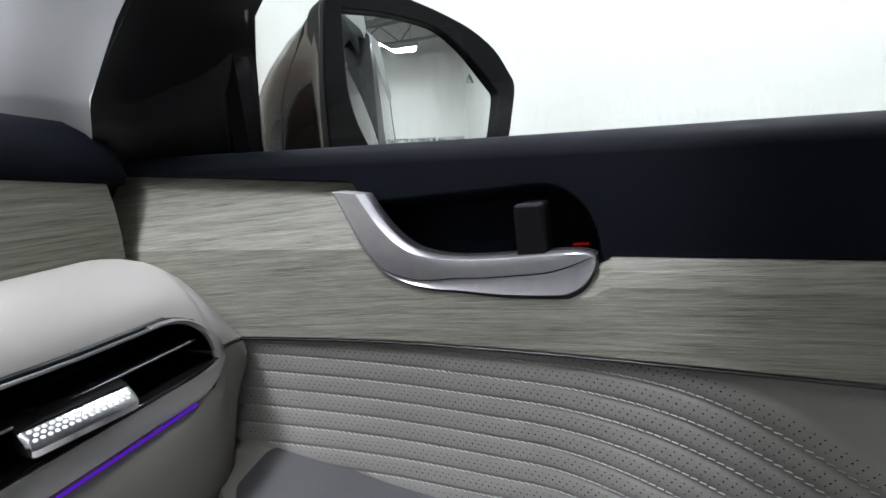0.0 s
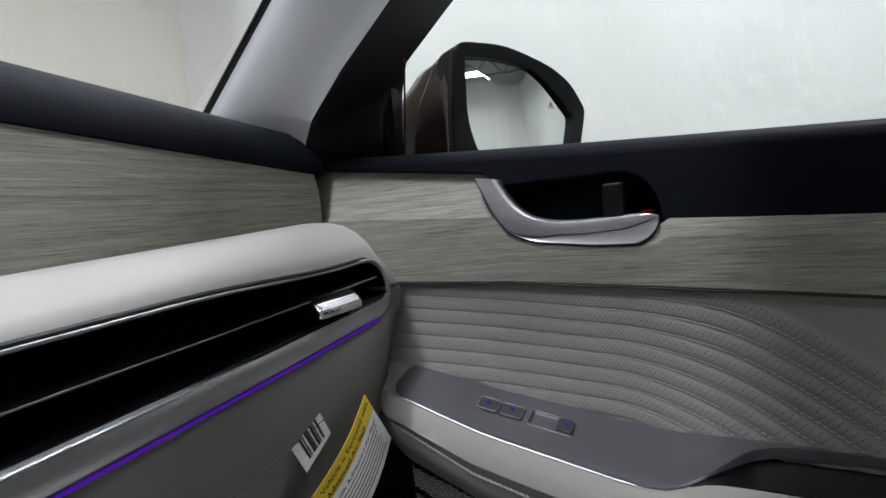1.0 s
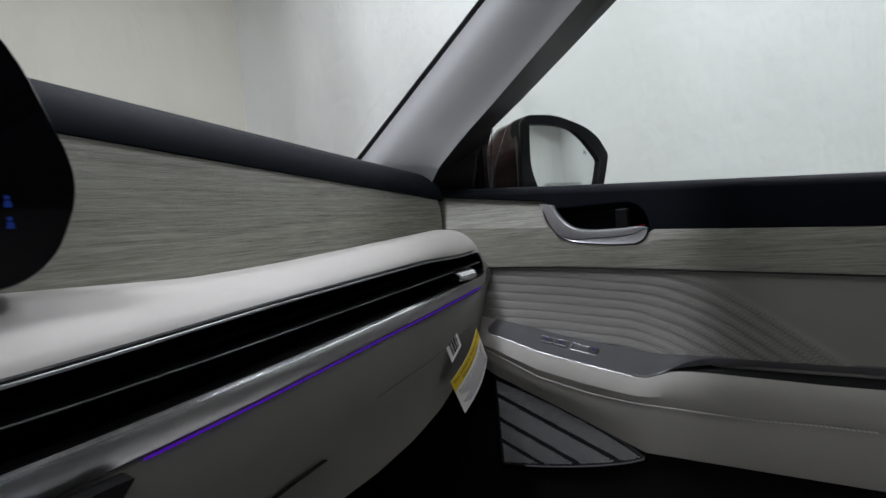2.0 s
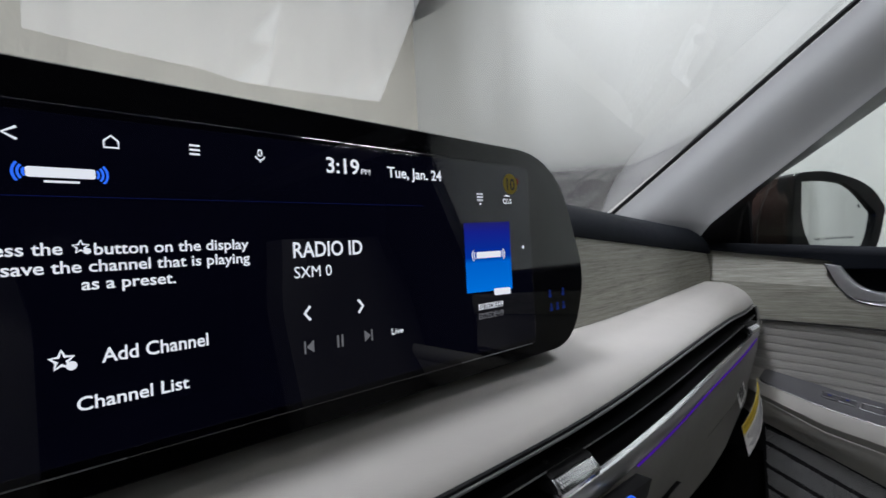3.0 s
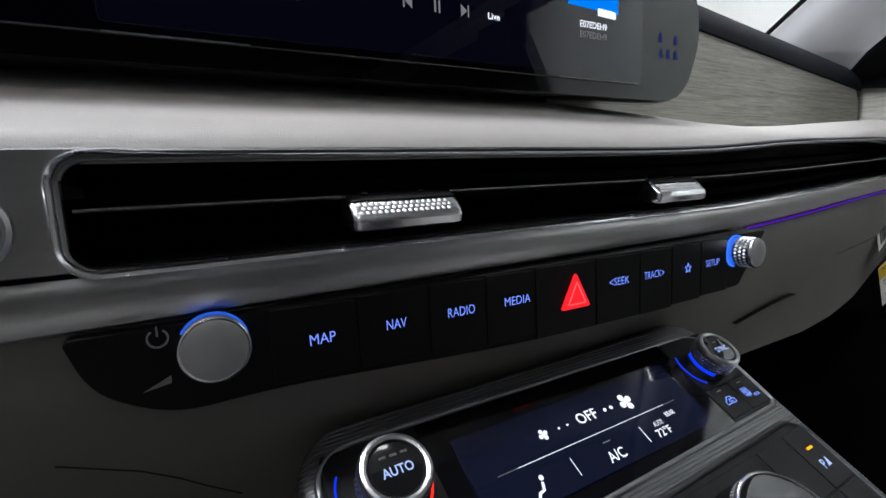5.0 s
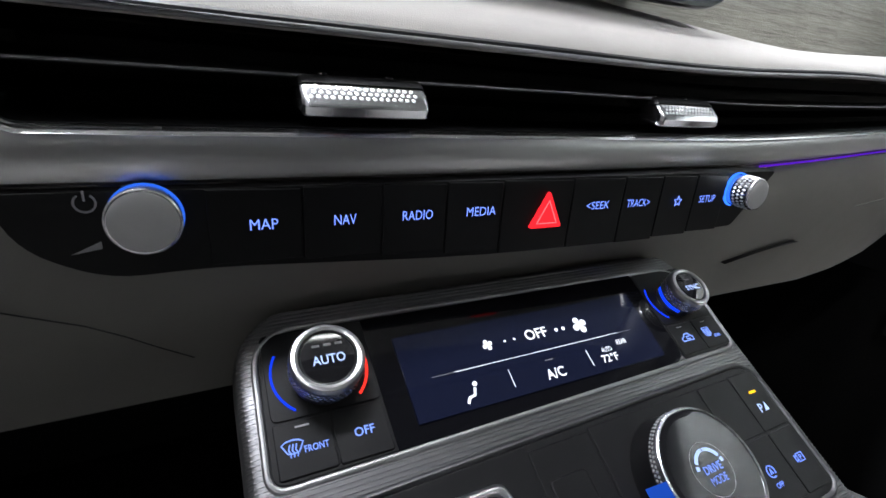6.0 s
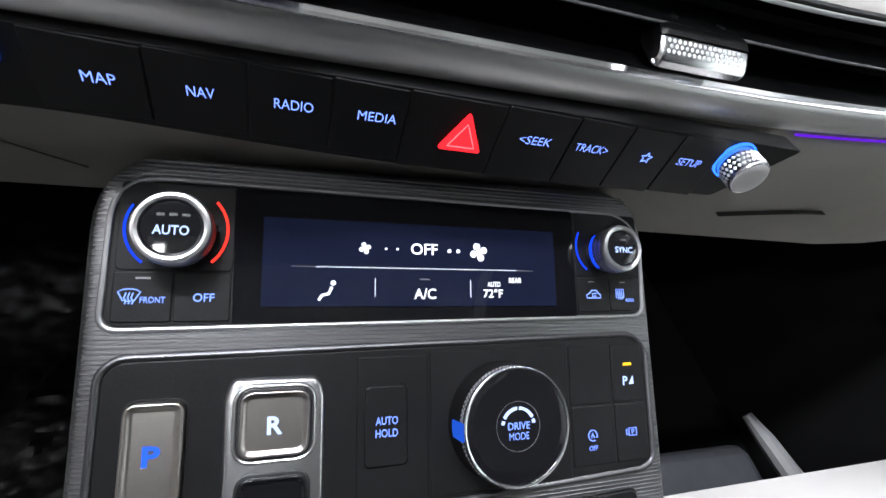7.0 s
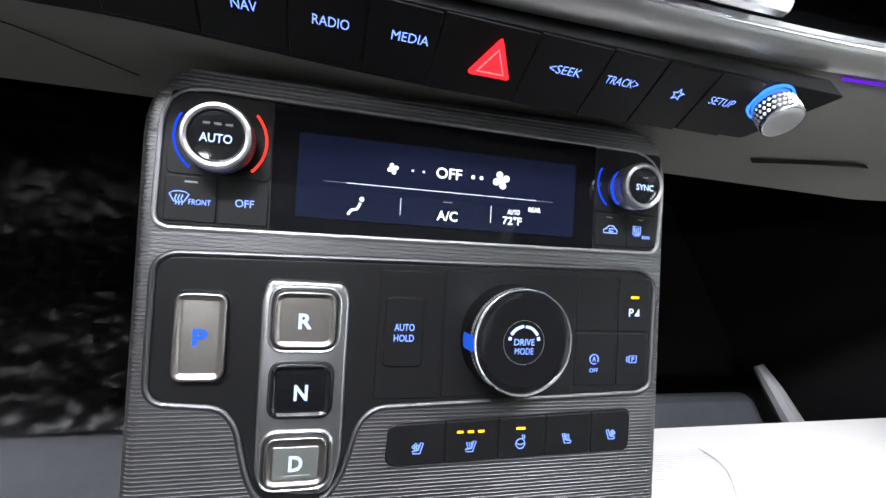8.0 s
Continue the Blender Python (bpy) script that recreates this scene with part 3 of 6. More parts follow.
def lower_ring(x):
    k, q, c, b = end_pull(x), 1.35 * lift(x), bow(x), lower_low(x)
    hi = lerp(0.9925 + q, pad_edge(x) - 0.003, smooth((x - 0.396) / 0.012))
    c2 = c - 0.004 * k
    back = lerp(0.25, 0.262, k)
    z = lambda f: lerp(hi, b, f)
    return [(0.188 + c2, hi), (0.1865 + c2, z(0.12)), (0.189 + c2, z(0.25)), (lerp(0.19 + c2, back, 0.4), z(0.55)), (lerp(0.19 + c2, back, 0.75), z(0.8)),
            (back - 0.001, b + 0.003), (back + 0.006, b), (0.30, b + 0.004), (0.30, hi)]


part("lower_panel", sweep(steps(-1.0, 0.30, 60) + steps(0.306, 0.40, 24) + steps(0.402, 0.4225, 10), lower_ring), M_DASHLOW, dash, "grey-beige moulded lower dashboard", world=True)
part("light_strip", tube([(x, 0.1856 + bow(x), 0.9908 + 1.35 * lift(x)) for x in steps(-0.092, 0.380, 60)], 0.0008, 6), M_PURPLE, dash, "violet ambient light strip", world=True)
part("footwell_back", sweep(steps(-1.0, 0.40, 10), lambda x: [(0.31, 0.86), (0.60, 0.55), (0.62, 0.55), (0.33, 0.87)]), M_CARPET, dash, world=True)

# ---------- air vents ----------
vent = thing("air_vent", "full-width slim black air vent with chrome edging", "air vent", Matrix.Translation((-0.05, 0.2, 1.03)))
XV = [-0.4865, -0.4862, -0.4855, -0.4843, -0.4825, -0.480, -0.477, -0.473] + steps(-0.468, 0.30, 60) + steps(0.305, 0.392, 26) + [0.394, 0.3955, 0.3968, 0.3977, 0.3983, 0.3986]


def vent_top(x):
    return 1.0463 + lift(x) + crest(x) - 0.0290 * nose(x, 0.366, 0.3987) - 0.0080 * nose(-x, 0.4785, 0.4866)


def vent_low(x):
    return 1.0127 + lift(x) + 0.0035 * nose(x, 0.376, 0.3987) + 0.0080 * nose(-x, 0.4785, 0.4866)


def duct_ring(x):
    c, top, low = bow(x), vent_top(x), vent_low(x)
    return [(0.186 + c, top + 0.0012), (0.186 + c, top), (0.232 + c, top - 0.0005), (0.232 + c, low + 0.0005), (0.186 + c, low), (0.186 + c, low - 0.001), (0.24 + c, low - 0.001), (0.24 + c, top + 0.0012)]


part("duct", sweep(XV, duct_ring), M_VENT, vent, world=True)
for z, y, h in ((1.0305, 0.1875, 0.0007), (1.039, 0.204, 0.0005), (1.0215, 0.204, 0.0005)):
    part("slat", sweep([x for x in XV if -0.4845 < x < 0.389], lambda x: [(y + bow(x), z + lift(x) - h), (y - 0.0008 + bow(x), z + lift(x)), (y + bow(x), z + lift(x) + h), (y + 0.026 + bow(x), z + lift(x) + 0.0025), (y + 0.026 + bow(x), z + lift(x) + 0.001)]), M_VENT, vent, world=True)
part("slat_edge", tube([(x, 0.1872 + bow(x), 1.0308 + lift(x)) for x in XV if -0.4845 < x < 0.386], 0.0006, 6), M_TRIM, vent, "thin silver slat edge", world=True)
part("rim", tube([(x, 0.1858 + bow(x), vent_top(x) + 0.0006) for x in XV], 0.0010, 8), M_EDGE, vent, "slim satin upper rim", world=True)


edge_path = [(x, vent_top(x) + 0.0004) for x in XV[14::-1]] + [(XV[0], lerp(vent_top(XV[0]), vent_low(XV[0]), f)) for f in (0.25, 0.5, 0.75)] + [(x, vent_low(x) - 0.0002) for x in XV]
rings = []
for i, (x, z) in enumerate(edge_path):
    a, b = Vector(edge_path[max(i - 1, 0)]), Vector(edge_path[min(i + 1, len(edge_path) - 1)])
    d = (b - a).normalized()
    k = lerp(0.15, 1.0, smooth(i / 14)) * lerp(1.0, 0.3, smooth((x - 0.18) / 0.12))
    ox, oz, c = d.y, -d.x, bow(x)
    if oz > 0 and i > 20:
        ox, oz = -ox, -oz
    sg = 1 if (ox * (x + 0.2) + oz * (z - 1.03)) > 0 else -1
    rings.append([(x + sg * ox * k * o, y + c, z + sg * oz * k * o) for o, y in ((0.0, 0.1868), (0.0008, 0.1857), (0.0017, 0.1845), (0.0025, 0.1834), (0.0031, 0.1831), (0.0036, 0.1836), (0.0036, 0.1872))])
part("rim", loft(rings), M_BRIGHT, vent, "bright chamfered rim round the vent", world=True)
# silver surround to the side of the vent
bm = bmesh.new()
ring_pts = [(-0.478, 1.0120), (-0.95, 1.0120), (-0.95, 1.0495), (-0.47, 1.0495)] + [(x, vent_top(x) + 0.0008) for x in XV[10::-1]] + [(x, vent_low(x) - 0.0008) for x in XV[:11]]
loft([[(x, 0.1895 + bow(x), z) for x, z in ring_pts], [(x, 0.1852 + bow(x), z) for x, z in ring_pts]], bm=bm)
part("surround", bm, M_SATIN, vent, "satin silver surround", world=True)
part("start_button", placed(lathe([(0.0125, 0.0), (0.0125, 0.003), (0.0115, 0.0042), (0.0105, 0.0040), (0.0100, 0.003), (0.0095, 0.0034), (0.001, 0.0036)], 0, 0, 40), Matrix.Translation((-0.5105, 0.1852 + bow(-0.51), 1.027)) @ pose(0, 0, 0, 90, 0, 0)), M_SATIN, vent, "round satin start button", world=True)

# the strip's end wraps round the end of the vent
inner = [(x, vent_low(x) - 0.0008) for x in steps(0.356, 0.386, 8)] + [(x, vent_low(x) - 0.0006) for x in (0.390, 0.394, 0.3965, 0.3984)]
inner += [(x + 0.0004, vent_top(x) + 0.0006) for x in (0.3984, 0.3975, 0.396, 0.394, 0.391, 0.387, 0.382, 0.376, 0.368, 0.360)]
widths = [(0, 0.0150), (7, 0.0150), (9, 0.0138), (11, 0.0112), (12, 0.0098), (14, 0.0062), (16, 0.0034), (18, 0.0022), (21, 0.0018)]
rings = []
for i, (x, z) in enumerate(inner):
    a, b = Vector(inner[max(i - 1, 0)]), Vector(inner[min(i + 1, len(inner) - 1)])
    d = (b - a).normalized()
    w = table(widths, i)
    rings.append([(x + d.y * w * f, 0.1858 + bow(x) - 0.0024 * math.sin(math.pi * f) ** 0.6 + 0.004 * nose(x + d.y * w * f, 0.380, 0.412), z - d.x * w * f) for f in (0.0, 0.04, 0.15, 0.5, 0.85, 0.96, 1.0)])
    (x1, y1, z1), y0 = rings[-1][-1], rings[-1][0][1]
    rings[-1] += [(x1, y1 + 0.012, z1), (x, y0 + 0.0008, z)]
part("metal_strip_end", loft(rings), M_SATIN, dash, "brushed satin silver strip end", world=True)


def vent_tab(x0, x1):
    """Slider tab: knurled front, smooth lower lip."""
    xm = (x0 + x1) / 2
    c, l = bow(xm), lift(xm)
    w = (x1 - x0) / 2
    def solid(prof, name, material, parent, label=""):
        rings = []
        for s, g in ((-1, 0.75), (-0.96, 0.93), (-0.9, 1.0), (0.9, 1.0), (0.96, 0.93), (1, 0.75)):
            rings.append([(xm + s * w, 0.185 + (y - 0.185) * g + c, 1.0255 + (z - 1.028) * g + l) for y, z in prof])
        return part(name, loft(rings), material, parent, label, world=True)

    tab = solid([(0.196, 1.0300), (0.1808, 1.0306), (0.1760, 1.0258), (0.1750, 1.0232), (0.1758, 1.0203), (0.179, 1.0194), (0.194, 1.0215)], "tab", M_ALU, vent, "aluminium slider tab with a knurled face")
    carrier = solid([(0.212, 1.0345), (0.1850, 1.0338), (0.1812, 1.0314), (0.203, 1.0292)], "carrier", M_KEY, tab, "dark slider carrier")
    for sx in (-0.55, 0.55):
        part("screw", placed(lathe([(0.0020, 0.0), (0.0018, 0.0008), (0.0004, 0.0009)], 0, 0, 14), Matrix.Translation((xm + sx * w, 0.194 + c, 1.0315 + l))), M_BLACK, tab, world=True)
    bm = bmesh.new()
    n = int((x1 - x0 - 0.005) / 0.0026)
    for i in range(n):
        for j in range(3):
            x = x0 + 0.0032 + (i + 0.5 * (j % 2)) * 0.0026
            f = (j + 0.6) / 3.2
            y, z = lerp(0.1808, 0.1760, f) + c, lerp(1.0281, 1.0233, f) + l
            r = 0.00100
            t1, t2 = Vector((1, 0, 0)) * r, Vector((0, -0.71, -0.71)) * r
            o = Vector((x, y, z)) + Vector((0, -0.71, 0.71)) * 0.0001
            top = bm.verts.new(o + Vector((0, -0.71, 0.71)) * 0.0005)
            q = [bm.verts.new(o + t1 * math.cos(a) + t2 * math.sin(a)) for a in (0.5, 1.55, 2.6, 3.65, 4.7, 5.75)]
            for k in range(6):
                bm.faces.new((q[k], q[(k + 1) % 6], top))
    part("knurling", bm, M_KNURL, tab, world=True, kind="stuff")


for a, b in ((-0.398, -0.349), (-0.214, -0.168), (0.297, 0.341)):
    vent_tab(a, b)

# ---------- display ----------
disp = thing("infotainment_display", "wide black infotainment display, switched on", "car display", Matrix.Translation((-0.31, 0.231, 1.16)) @ pose(0, 0, 0, 90, 0, 0))
# local frame: u to the right, v up, n towards the seats


def du(x):
    return -0.1350 + (x + 0.445) * 0.9805


def dv(z):
    return 0.002 + (z - 1.162) * 0.9805


def wu(x):
    return x + 0.31


def wv(z):
    return z - 1.16


HOUSE = rpoly([(wu(-0.95), wv(1.0845)), (wu(-0.109), wv(1.0865)), (wu(-0.0870), wv(1.1420)), (wu(-0.1215), wv(1.2430)), (wu(-0.95), wv(1.2580))], [0.01, 0.030, 0.022, 0.060, 0.01], 10)
rings = [[(u, v, n) for u, v in inset(HOUSE, d)] for n, d in ((-0.075, 0.035), (-0.05, 0.012), (-0.02, 0.001), (-0.004, 0.0), (-0.0012, 0.0003), (0.0, 0.0012))]
part("housing", loft(rings), M_HOUSING, disp, "gloss black display housing with a rounded end")
GLASS = rpoly([(du(-0.93), dv(1.0955)), (du(-0.1545), dv(1.0955)), (du(-0.1545), dv(1.2315)), (du(-0.93), dv(1.2395))], [0.004, 0.006, 0.008, 0.004])
glass = part("screen", slab(GLASS, -0.001, 0.0012, 0.0008), M_SCREEN, disp, "dark glass screen showing the radio page")
lit_m, lit_nt, lit_bs = nodes("dark_navy_lit_screen")
lit_bs.inputs["Base Color"].default_value = (0.003, 0.003, 0.006, 1)
lit_bs.inputs["Roughness"].default_value = 0.02
lit_bs.inputs["Specular IOR Level"].default_value = 0.95
lit_bs.inputs["Emission Color"].default_value = (0.16, 0.18, 0.75, 1)
lit_bs.inputs["Emission Strength"].default_value = 0.0045
part("lit_area", slab(rrect(wu(-0.474), wv(1.1010), wu(-0.1615), wv(1.2290), 0.002), 0.0005, 0.00128, 0.0001), lit_m, glass, "faintly lit navy screen area")
part("foot", slab(rrect(du(-0.80), dv(1.085), du(-0.20), dv(1.10), 0.01), -0.062, -0.045, 0.004), M_BLACK, disp)


# ---------- passenger door ----------
def door_x(y):
    return 0.446 - 0.37 * max(y, 0) ** 2


def sill(y):
    return 1.1315 + 0.08 * y


def trim_top(y):
    return table([(-0.6, 1.035), (0.007, 1.0716), (0.016, 1.066), (0.03, 1.063), (0.09, 1.066), (0.12, 1.077), (0.135, 1.096), (0.147, 1.1225), (0.153, 1.1245), (0.34, 1.151)], y)


def trim_ridge(y):
    return min(1.0745 + 0.07 * y, trim_top(y) - 0.006)


def trim_low(y):
    return 1.019 + 0.061 * min(y, 0.134) + 0.042 * max(0.0, y - 0.134)


def rest_top(y):
    return table([(-0.75, 0.905), (-0.113, 0.906), (0.007, 0.9075), (0.05, 0.9125), (0.095, 0.9215), (0.146, 0.931), (0.229, 0.9525), (0.30, 0.972)], y)


YD = steps(-0.75, -0.2, 22) + steps(-0.195, -0.004, 40) + steps(-0.002, 0.16, 162) + steps(0.164, 0.335, 42)
door = thing("passenger_door", "grey leather passenger door panel with oak trim", "car door", Matrix.Translation((0.45, 0.0, 0.85)))


def dsweep(ys, fn):
    return loft([[(x, y, z) for x, z in fn(y)] for y in ys])


def pocket(y, z):
    t = clamp((0.042 - y) / 0.0295)
    top = 1.075 + 0.035 * math.sqrt(1 - t * t)
    return smooth((y - 0.0105) / 0.007) * smooth((0.150 - y) / 0.02) * smooth((top + 0.001 - z) / 0.009)


def upper_ring(y):
    b, w, s = door_x(y), trim_top(y), sill(y)
    pts = [(b + 0.006, w)]
    for f in steps(0, 1, 60):
        z = lerp(w, s - 0.010, f)
        pts.append((b + 0.003 + 0.006 * clamp((z - 1.055) / (s - 1.065)) ** 2 + 0.026 * pocket(y, z), z))
    return pts + [(b + 0.012, s - 0.004), (b + 0.018, s), (b + 0.028, s + 0.0015), (b + 0.045, s), (b + 0.055, s - 0.02), (b + 0.055, w - 0.01)]


part("upper_pad", dsweep(YD, upper_ring), M_DARK, door, "dark soft-touch window sill pad", world=True)


def oak_ring(y):
    b, w, r, l = door_x(y), trim_top(y), trim_ridge(y), trim_low(y)
    g = smooth((y - 0.03) / 0.12)
    return [(b + lerp(-0.003, 0.016, g), w - 0.0005), (b + lerp(-0.004, 0.004, g), lerp(w, r, 0.6)), (b - lerp(0.005, 0.006, g), r), (b - 0.006, lerp(r, l, 0.15)), (b - 0.004, lerp(r, l, 0.6)), (b - 0.001, l + 0.0015), (b + 0.001, l), (b + 0.04, l), (b + 0.04, w - 0.0005)]


part("wood_trim", dsweep(YD, oak_ring), M_WOOD_Y, door, "grey open-pored oak veneer trim", world=True, sharp=0.22)

part("trim_gap", tube([(door_x(y) + 0.0005, y, trim_low(y) - 0.0006) for y in steps(-0.75, 0.30, 60)], 0.0012, 6), M_BLACK, door, "dark joint under the oak trim", world=True)

def rib_pitch(y):
    return 0.0126 + 0.0040 * smooth((0.06 - y) / 0.13)


def rib_line(y):
    """Upper limit of the ribs: along the armrest, bending down to the rear."""
    return 1.0238 + 0.083 * y - 0.0124 * math.log(1 + math.exp(-(y + 0.037) / 0.018)) - 0.0012 * math.exp(-((y - 0.07) / 0.05) ** 2)


def insert_x(y, z):
    q = (rib_line(y) - z) / rib_pitch(y)
    s = (trim_low(y) - z) / (trim_low(y) - rest_top(y))
    h = 0.0
    if q > 0.0:
        f = q % 1.0
        h = lerp(0.0018, 0.0013, smooth((y + 0.05) / 0.08)) * (1 - (1 - min(f / 0.72, 1.0)) ** 3) * (1 - clamp((f - 0.72) / 0.28) ** 2) * smooth((y + 0.34) / 0.20)
    return door_x(y) + 0.0045 + 0.003 * math.sin(math.pi * clamp(s)) - h


def insert_ring(y):
    zs = steps(trim_low(y) + 0.002, rest_top(y) - 0.012, 130)
    return [(insert_x(y, z), z) for z in zs] + [(door_x(y) + 0.04, zs[-1]), (door_x(y) + 0.04, zs[0])]


insert = part("leather_insert", dsweep(steps(-0.75, -0.31, 10) + steps(-0.305, 0.30, 150), insert_ring), M_LEATHER, door, "grey leather insert with stitched perforated ribs", world=True, sharp=2.0)


dots, seams = bmesh.new(), bmesh.new()
for k in range(0, 11):
    for j, off in enumerate((0.28, 0.46, 0.64)):
        y = 0.250 - 0.0020 * (j % 2)
        while y > -0.26:
            z = rib_line(y) - (k + off) * rib_pitch(y)
            if rest_top(y) + 0.001 < z < trim_low(y) - 0.002:
                x = insert_x(y, z) - 0.00042
                dots.faces.new([dots.verts.new((x, y + (0.00050 if j == 1 else 0.00040) * math.cos(a), z + (0.00050 if j == 1 else 0.00040) * math.sin(a))) for a in (0.5, 1.55, 2.6, 3.65, 4.7, 5.75)])
            y -= 0.0038
    y = 0.250
    while y > -0.26:
        z = rib_line(y) - (k + 0.97) * rib_pitch(y)
        if rest_top(y) + 0.001 < z < trim_low(y) - 0.002:
            x = insert_x(y, z) - 0.0007
            loft([[(x, y - a, z + b), (x - 0.0005, y - a, z + b + 0.0003), (x, y - a, z + b + 0.0007)] for a, b in ((0, 0), (0.0030, -0.0010))], bm=seams)
        y -= 0.0039
part("perforation", dots, M_HOLE, insert, "fine perforation rows", world=True, kind="stuff")
part("stitching", seams, M_STITCH, insert, "cream stitching", world=True, kind="stuff")


def rest_edge(y):
    """Inner edge of the armrest: x and z."""
    f = smooth((0.284 - y) / 0.060)
    return lerp(0.418, 0.386, f), table([(-0.7, 0.90), (-0.153, 0.903), (-0.055, 0.9065), (-0.030, 0.9065), (-0.018, 0.9060), (-0.008, 0.9040), (0.005, 0.8985), (0.017, 0.8940), (0.03, 0.8935), (0.045, 0.8955), (0.072, 0.9005), (0.125, 0.9105), (0.153, 0.9165), (0.216, 0.936), (0.238, 0.942), (0.262, 0.940), (0.284, 0.930)], y)


def seam_z(y):
    return table([(-0.7, 0.858), (-0.142, 0.861), (-0.09, 0.859), (0.036, 0.863), (0.09, 0.870), (0.153, 0.884), (0.22, 0.913), (0.24, 0.919), (0.27, 0.922)], y)


YA = steps(-0.75, -0.2, 14) + steps(-0.19, -0.1, 20) + steps(-0.095, 0.250, 90) + steps(0.253, 0.282, 12)


def rest_ring(y):
    b, (xe, ze), zs = door_x(y), rest_edge(y), seam_z(y)
    f = smooth((0.284 - y) / 0.06)
    top = rest_top(y) - 0.002 - 0.012 * smooth((y - 0.250) / 0.03)
    zb = min(0.788 + 0.426 * max(0.0, y - 0.03), zs - 0.03)
    dip = 0.030 * smooth((-0.004 - y) / 0.03)
    return [(b + 0.012, top), (lerp(b, xe, 0.08), lerp(top, ze, 0.08) - dip * 0.9 - 0.001), (lerp(b, xe, 0.33), lerp(top, ze, 0.33) - dip - 0.004), (lerp(b, xe, 0.6), lerp(top, ze, 0.6) - dip - 0.004), (lerp(b, xe, 0.85), lerp(top, ze, 0.85) - dip * 0.8 - 0.002), (lerp(b, xe, 0.96), lerp(top, ze, 0.96) - dip * 0.05 - 0.0006), (xe, ze), (xe - 0.006 * f, ze - 0.006), (xe - 0.010 * f, ze - 0.016), (xe - 0.011 * f, lerp(ze, zs, 0.6)), (xe - 0.006 * f, zs + 0.004), (xe - 0.003 * f, zs),
            (xe - 0.003 * f, zs - 0.004), (xe - 0.001, zs - 0.014), (lerp(xe, b, 0.14), lerp(zs - 0.014, zb, 0.45)), (lerp(xe, b, 0.3), zb + 0.010), (lerp(xe, b, 0.36), zb + 0.002), (lerp(xe, b, 0.42), zb), (b + 0.04, zb), (b + 0.04, top)]


part("armrest", dsweep(YA, rest_ring), M_LOWER, door, "grey-beige padded leather armrest", world=True)
bm = bmesh.new()
y = 0.230
while y > -0.19:
    xe, _ = rest_edge(y)
    x, z = xe - 0.0052, seam_z(y) + 0.0012
    z2 = seam_z(y - 0.004) + 0.0012
    loft([[(x, y, z - 0.0009), (x - 0.0014, y, z), (x, y, z + 0.0009)], [(x, y - 0.0032, z2 - 0.0018), (x - 0.0014, y - 0.0032, z2 - 0.0009), (x, y - 0.0032, z2)]], bm=bm)
    y -= 0.0042
part("stitching", bm, M_THREAD, door, "cream armrest stitching", world=True, kind="stuff")


def tail_edge(y):
    """Share of the armrest's width that the switch panel covers."""
    return table([(-0.6, 0.10), (-0.085, 0.11), (-0.062, 0.14), (-0.048, 0.20), (-0.037, 0.30), (-0.030, 0.42), (-0.020, 0.64), (-0.012, 0.80), (-0.003, 0.91), (0.006, 0.950), (0.022, 0.962)], y)


def switch_ring(y):
    b, (xe, ze) = door_x(y), rest_edge(y)
    top = rest_top(y) - 0.002
    a0, a1 = 0.04 + 0.24 * nose(y, 0.223, 0.2335), tail_edge(y) - 0.20 * nose(y, 0.214, 0.2335)
    bar = smooth((-0.008 - y) / 0.03)
    up = Vector((-(top - ze), 0.04)).normalized()
    ring = []
    for a, h in ((a0, 0.0005), (a0 + 0.02, 0.0022), (lerp(a0, a1, 0.5), 0.0024 + 0.001 * bar), (lerp(a1, a1 - 0.08, 1 - 0.7 * bar), 0.0024), (lerp(a1, a1 - 0.02, 1 - 0.7 * bar), 0.0018), (a1, 0.0004 - 0.002 * bar), (a1 - 0.004, -0.001 - 0.005 * bar), (a0, -0.001 - 0.005 * bar)):
        ring.append((lerp(b + 0.01, xe, a) + up.x * h, lerp(top, ze, a) + up.y * h))
    return ring


switches = part("switch_panel", dsweep(steps(-0.6, -0.07, 12) + steps(-0.066, 0.214, 116) + steps(0.216, 0.2332, 16), switch_ring), M_GREY, door, "dark grey window switch panel", world=True)


def on_panel(y, a):
    b, (xe, ze) = door_x(y), rest_edge(y)
    top = rest_top(y) - 0.002
    up = Vector((-(top - ze), 0, 0.04)).normalized()
    return Vector((lerp(b + 0.01, xe, a), y, lerp(top, ze, a))) + up * 0.0022


def panel_frame(y, a):
    o = on_panel(y, a)
    u = (on_panel(y - 0.01, a) - o).normalized()
    v = (on_panel(y, a - 0.1) - o).normalized()
    n = u.cross(v).normalized()
    v = n.cross(u)
    return Matrix(((u.x, v.x, n.x, o.x), (u.y, v.y, n.y, o.y), (u.z, v.z, n.z, o.z), (0, 0, 0, 1)))


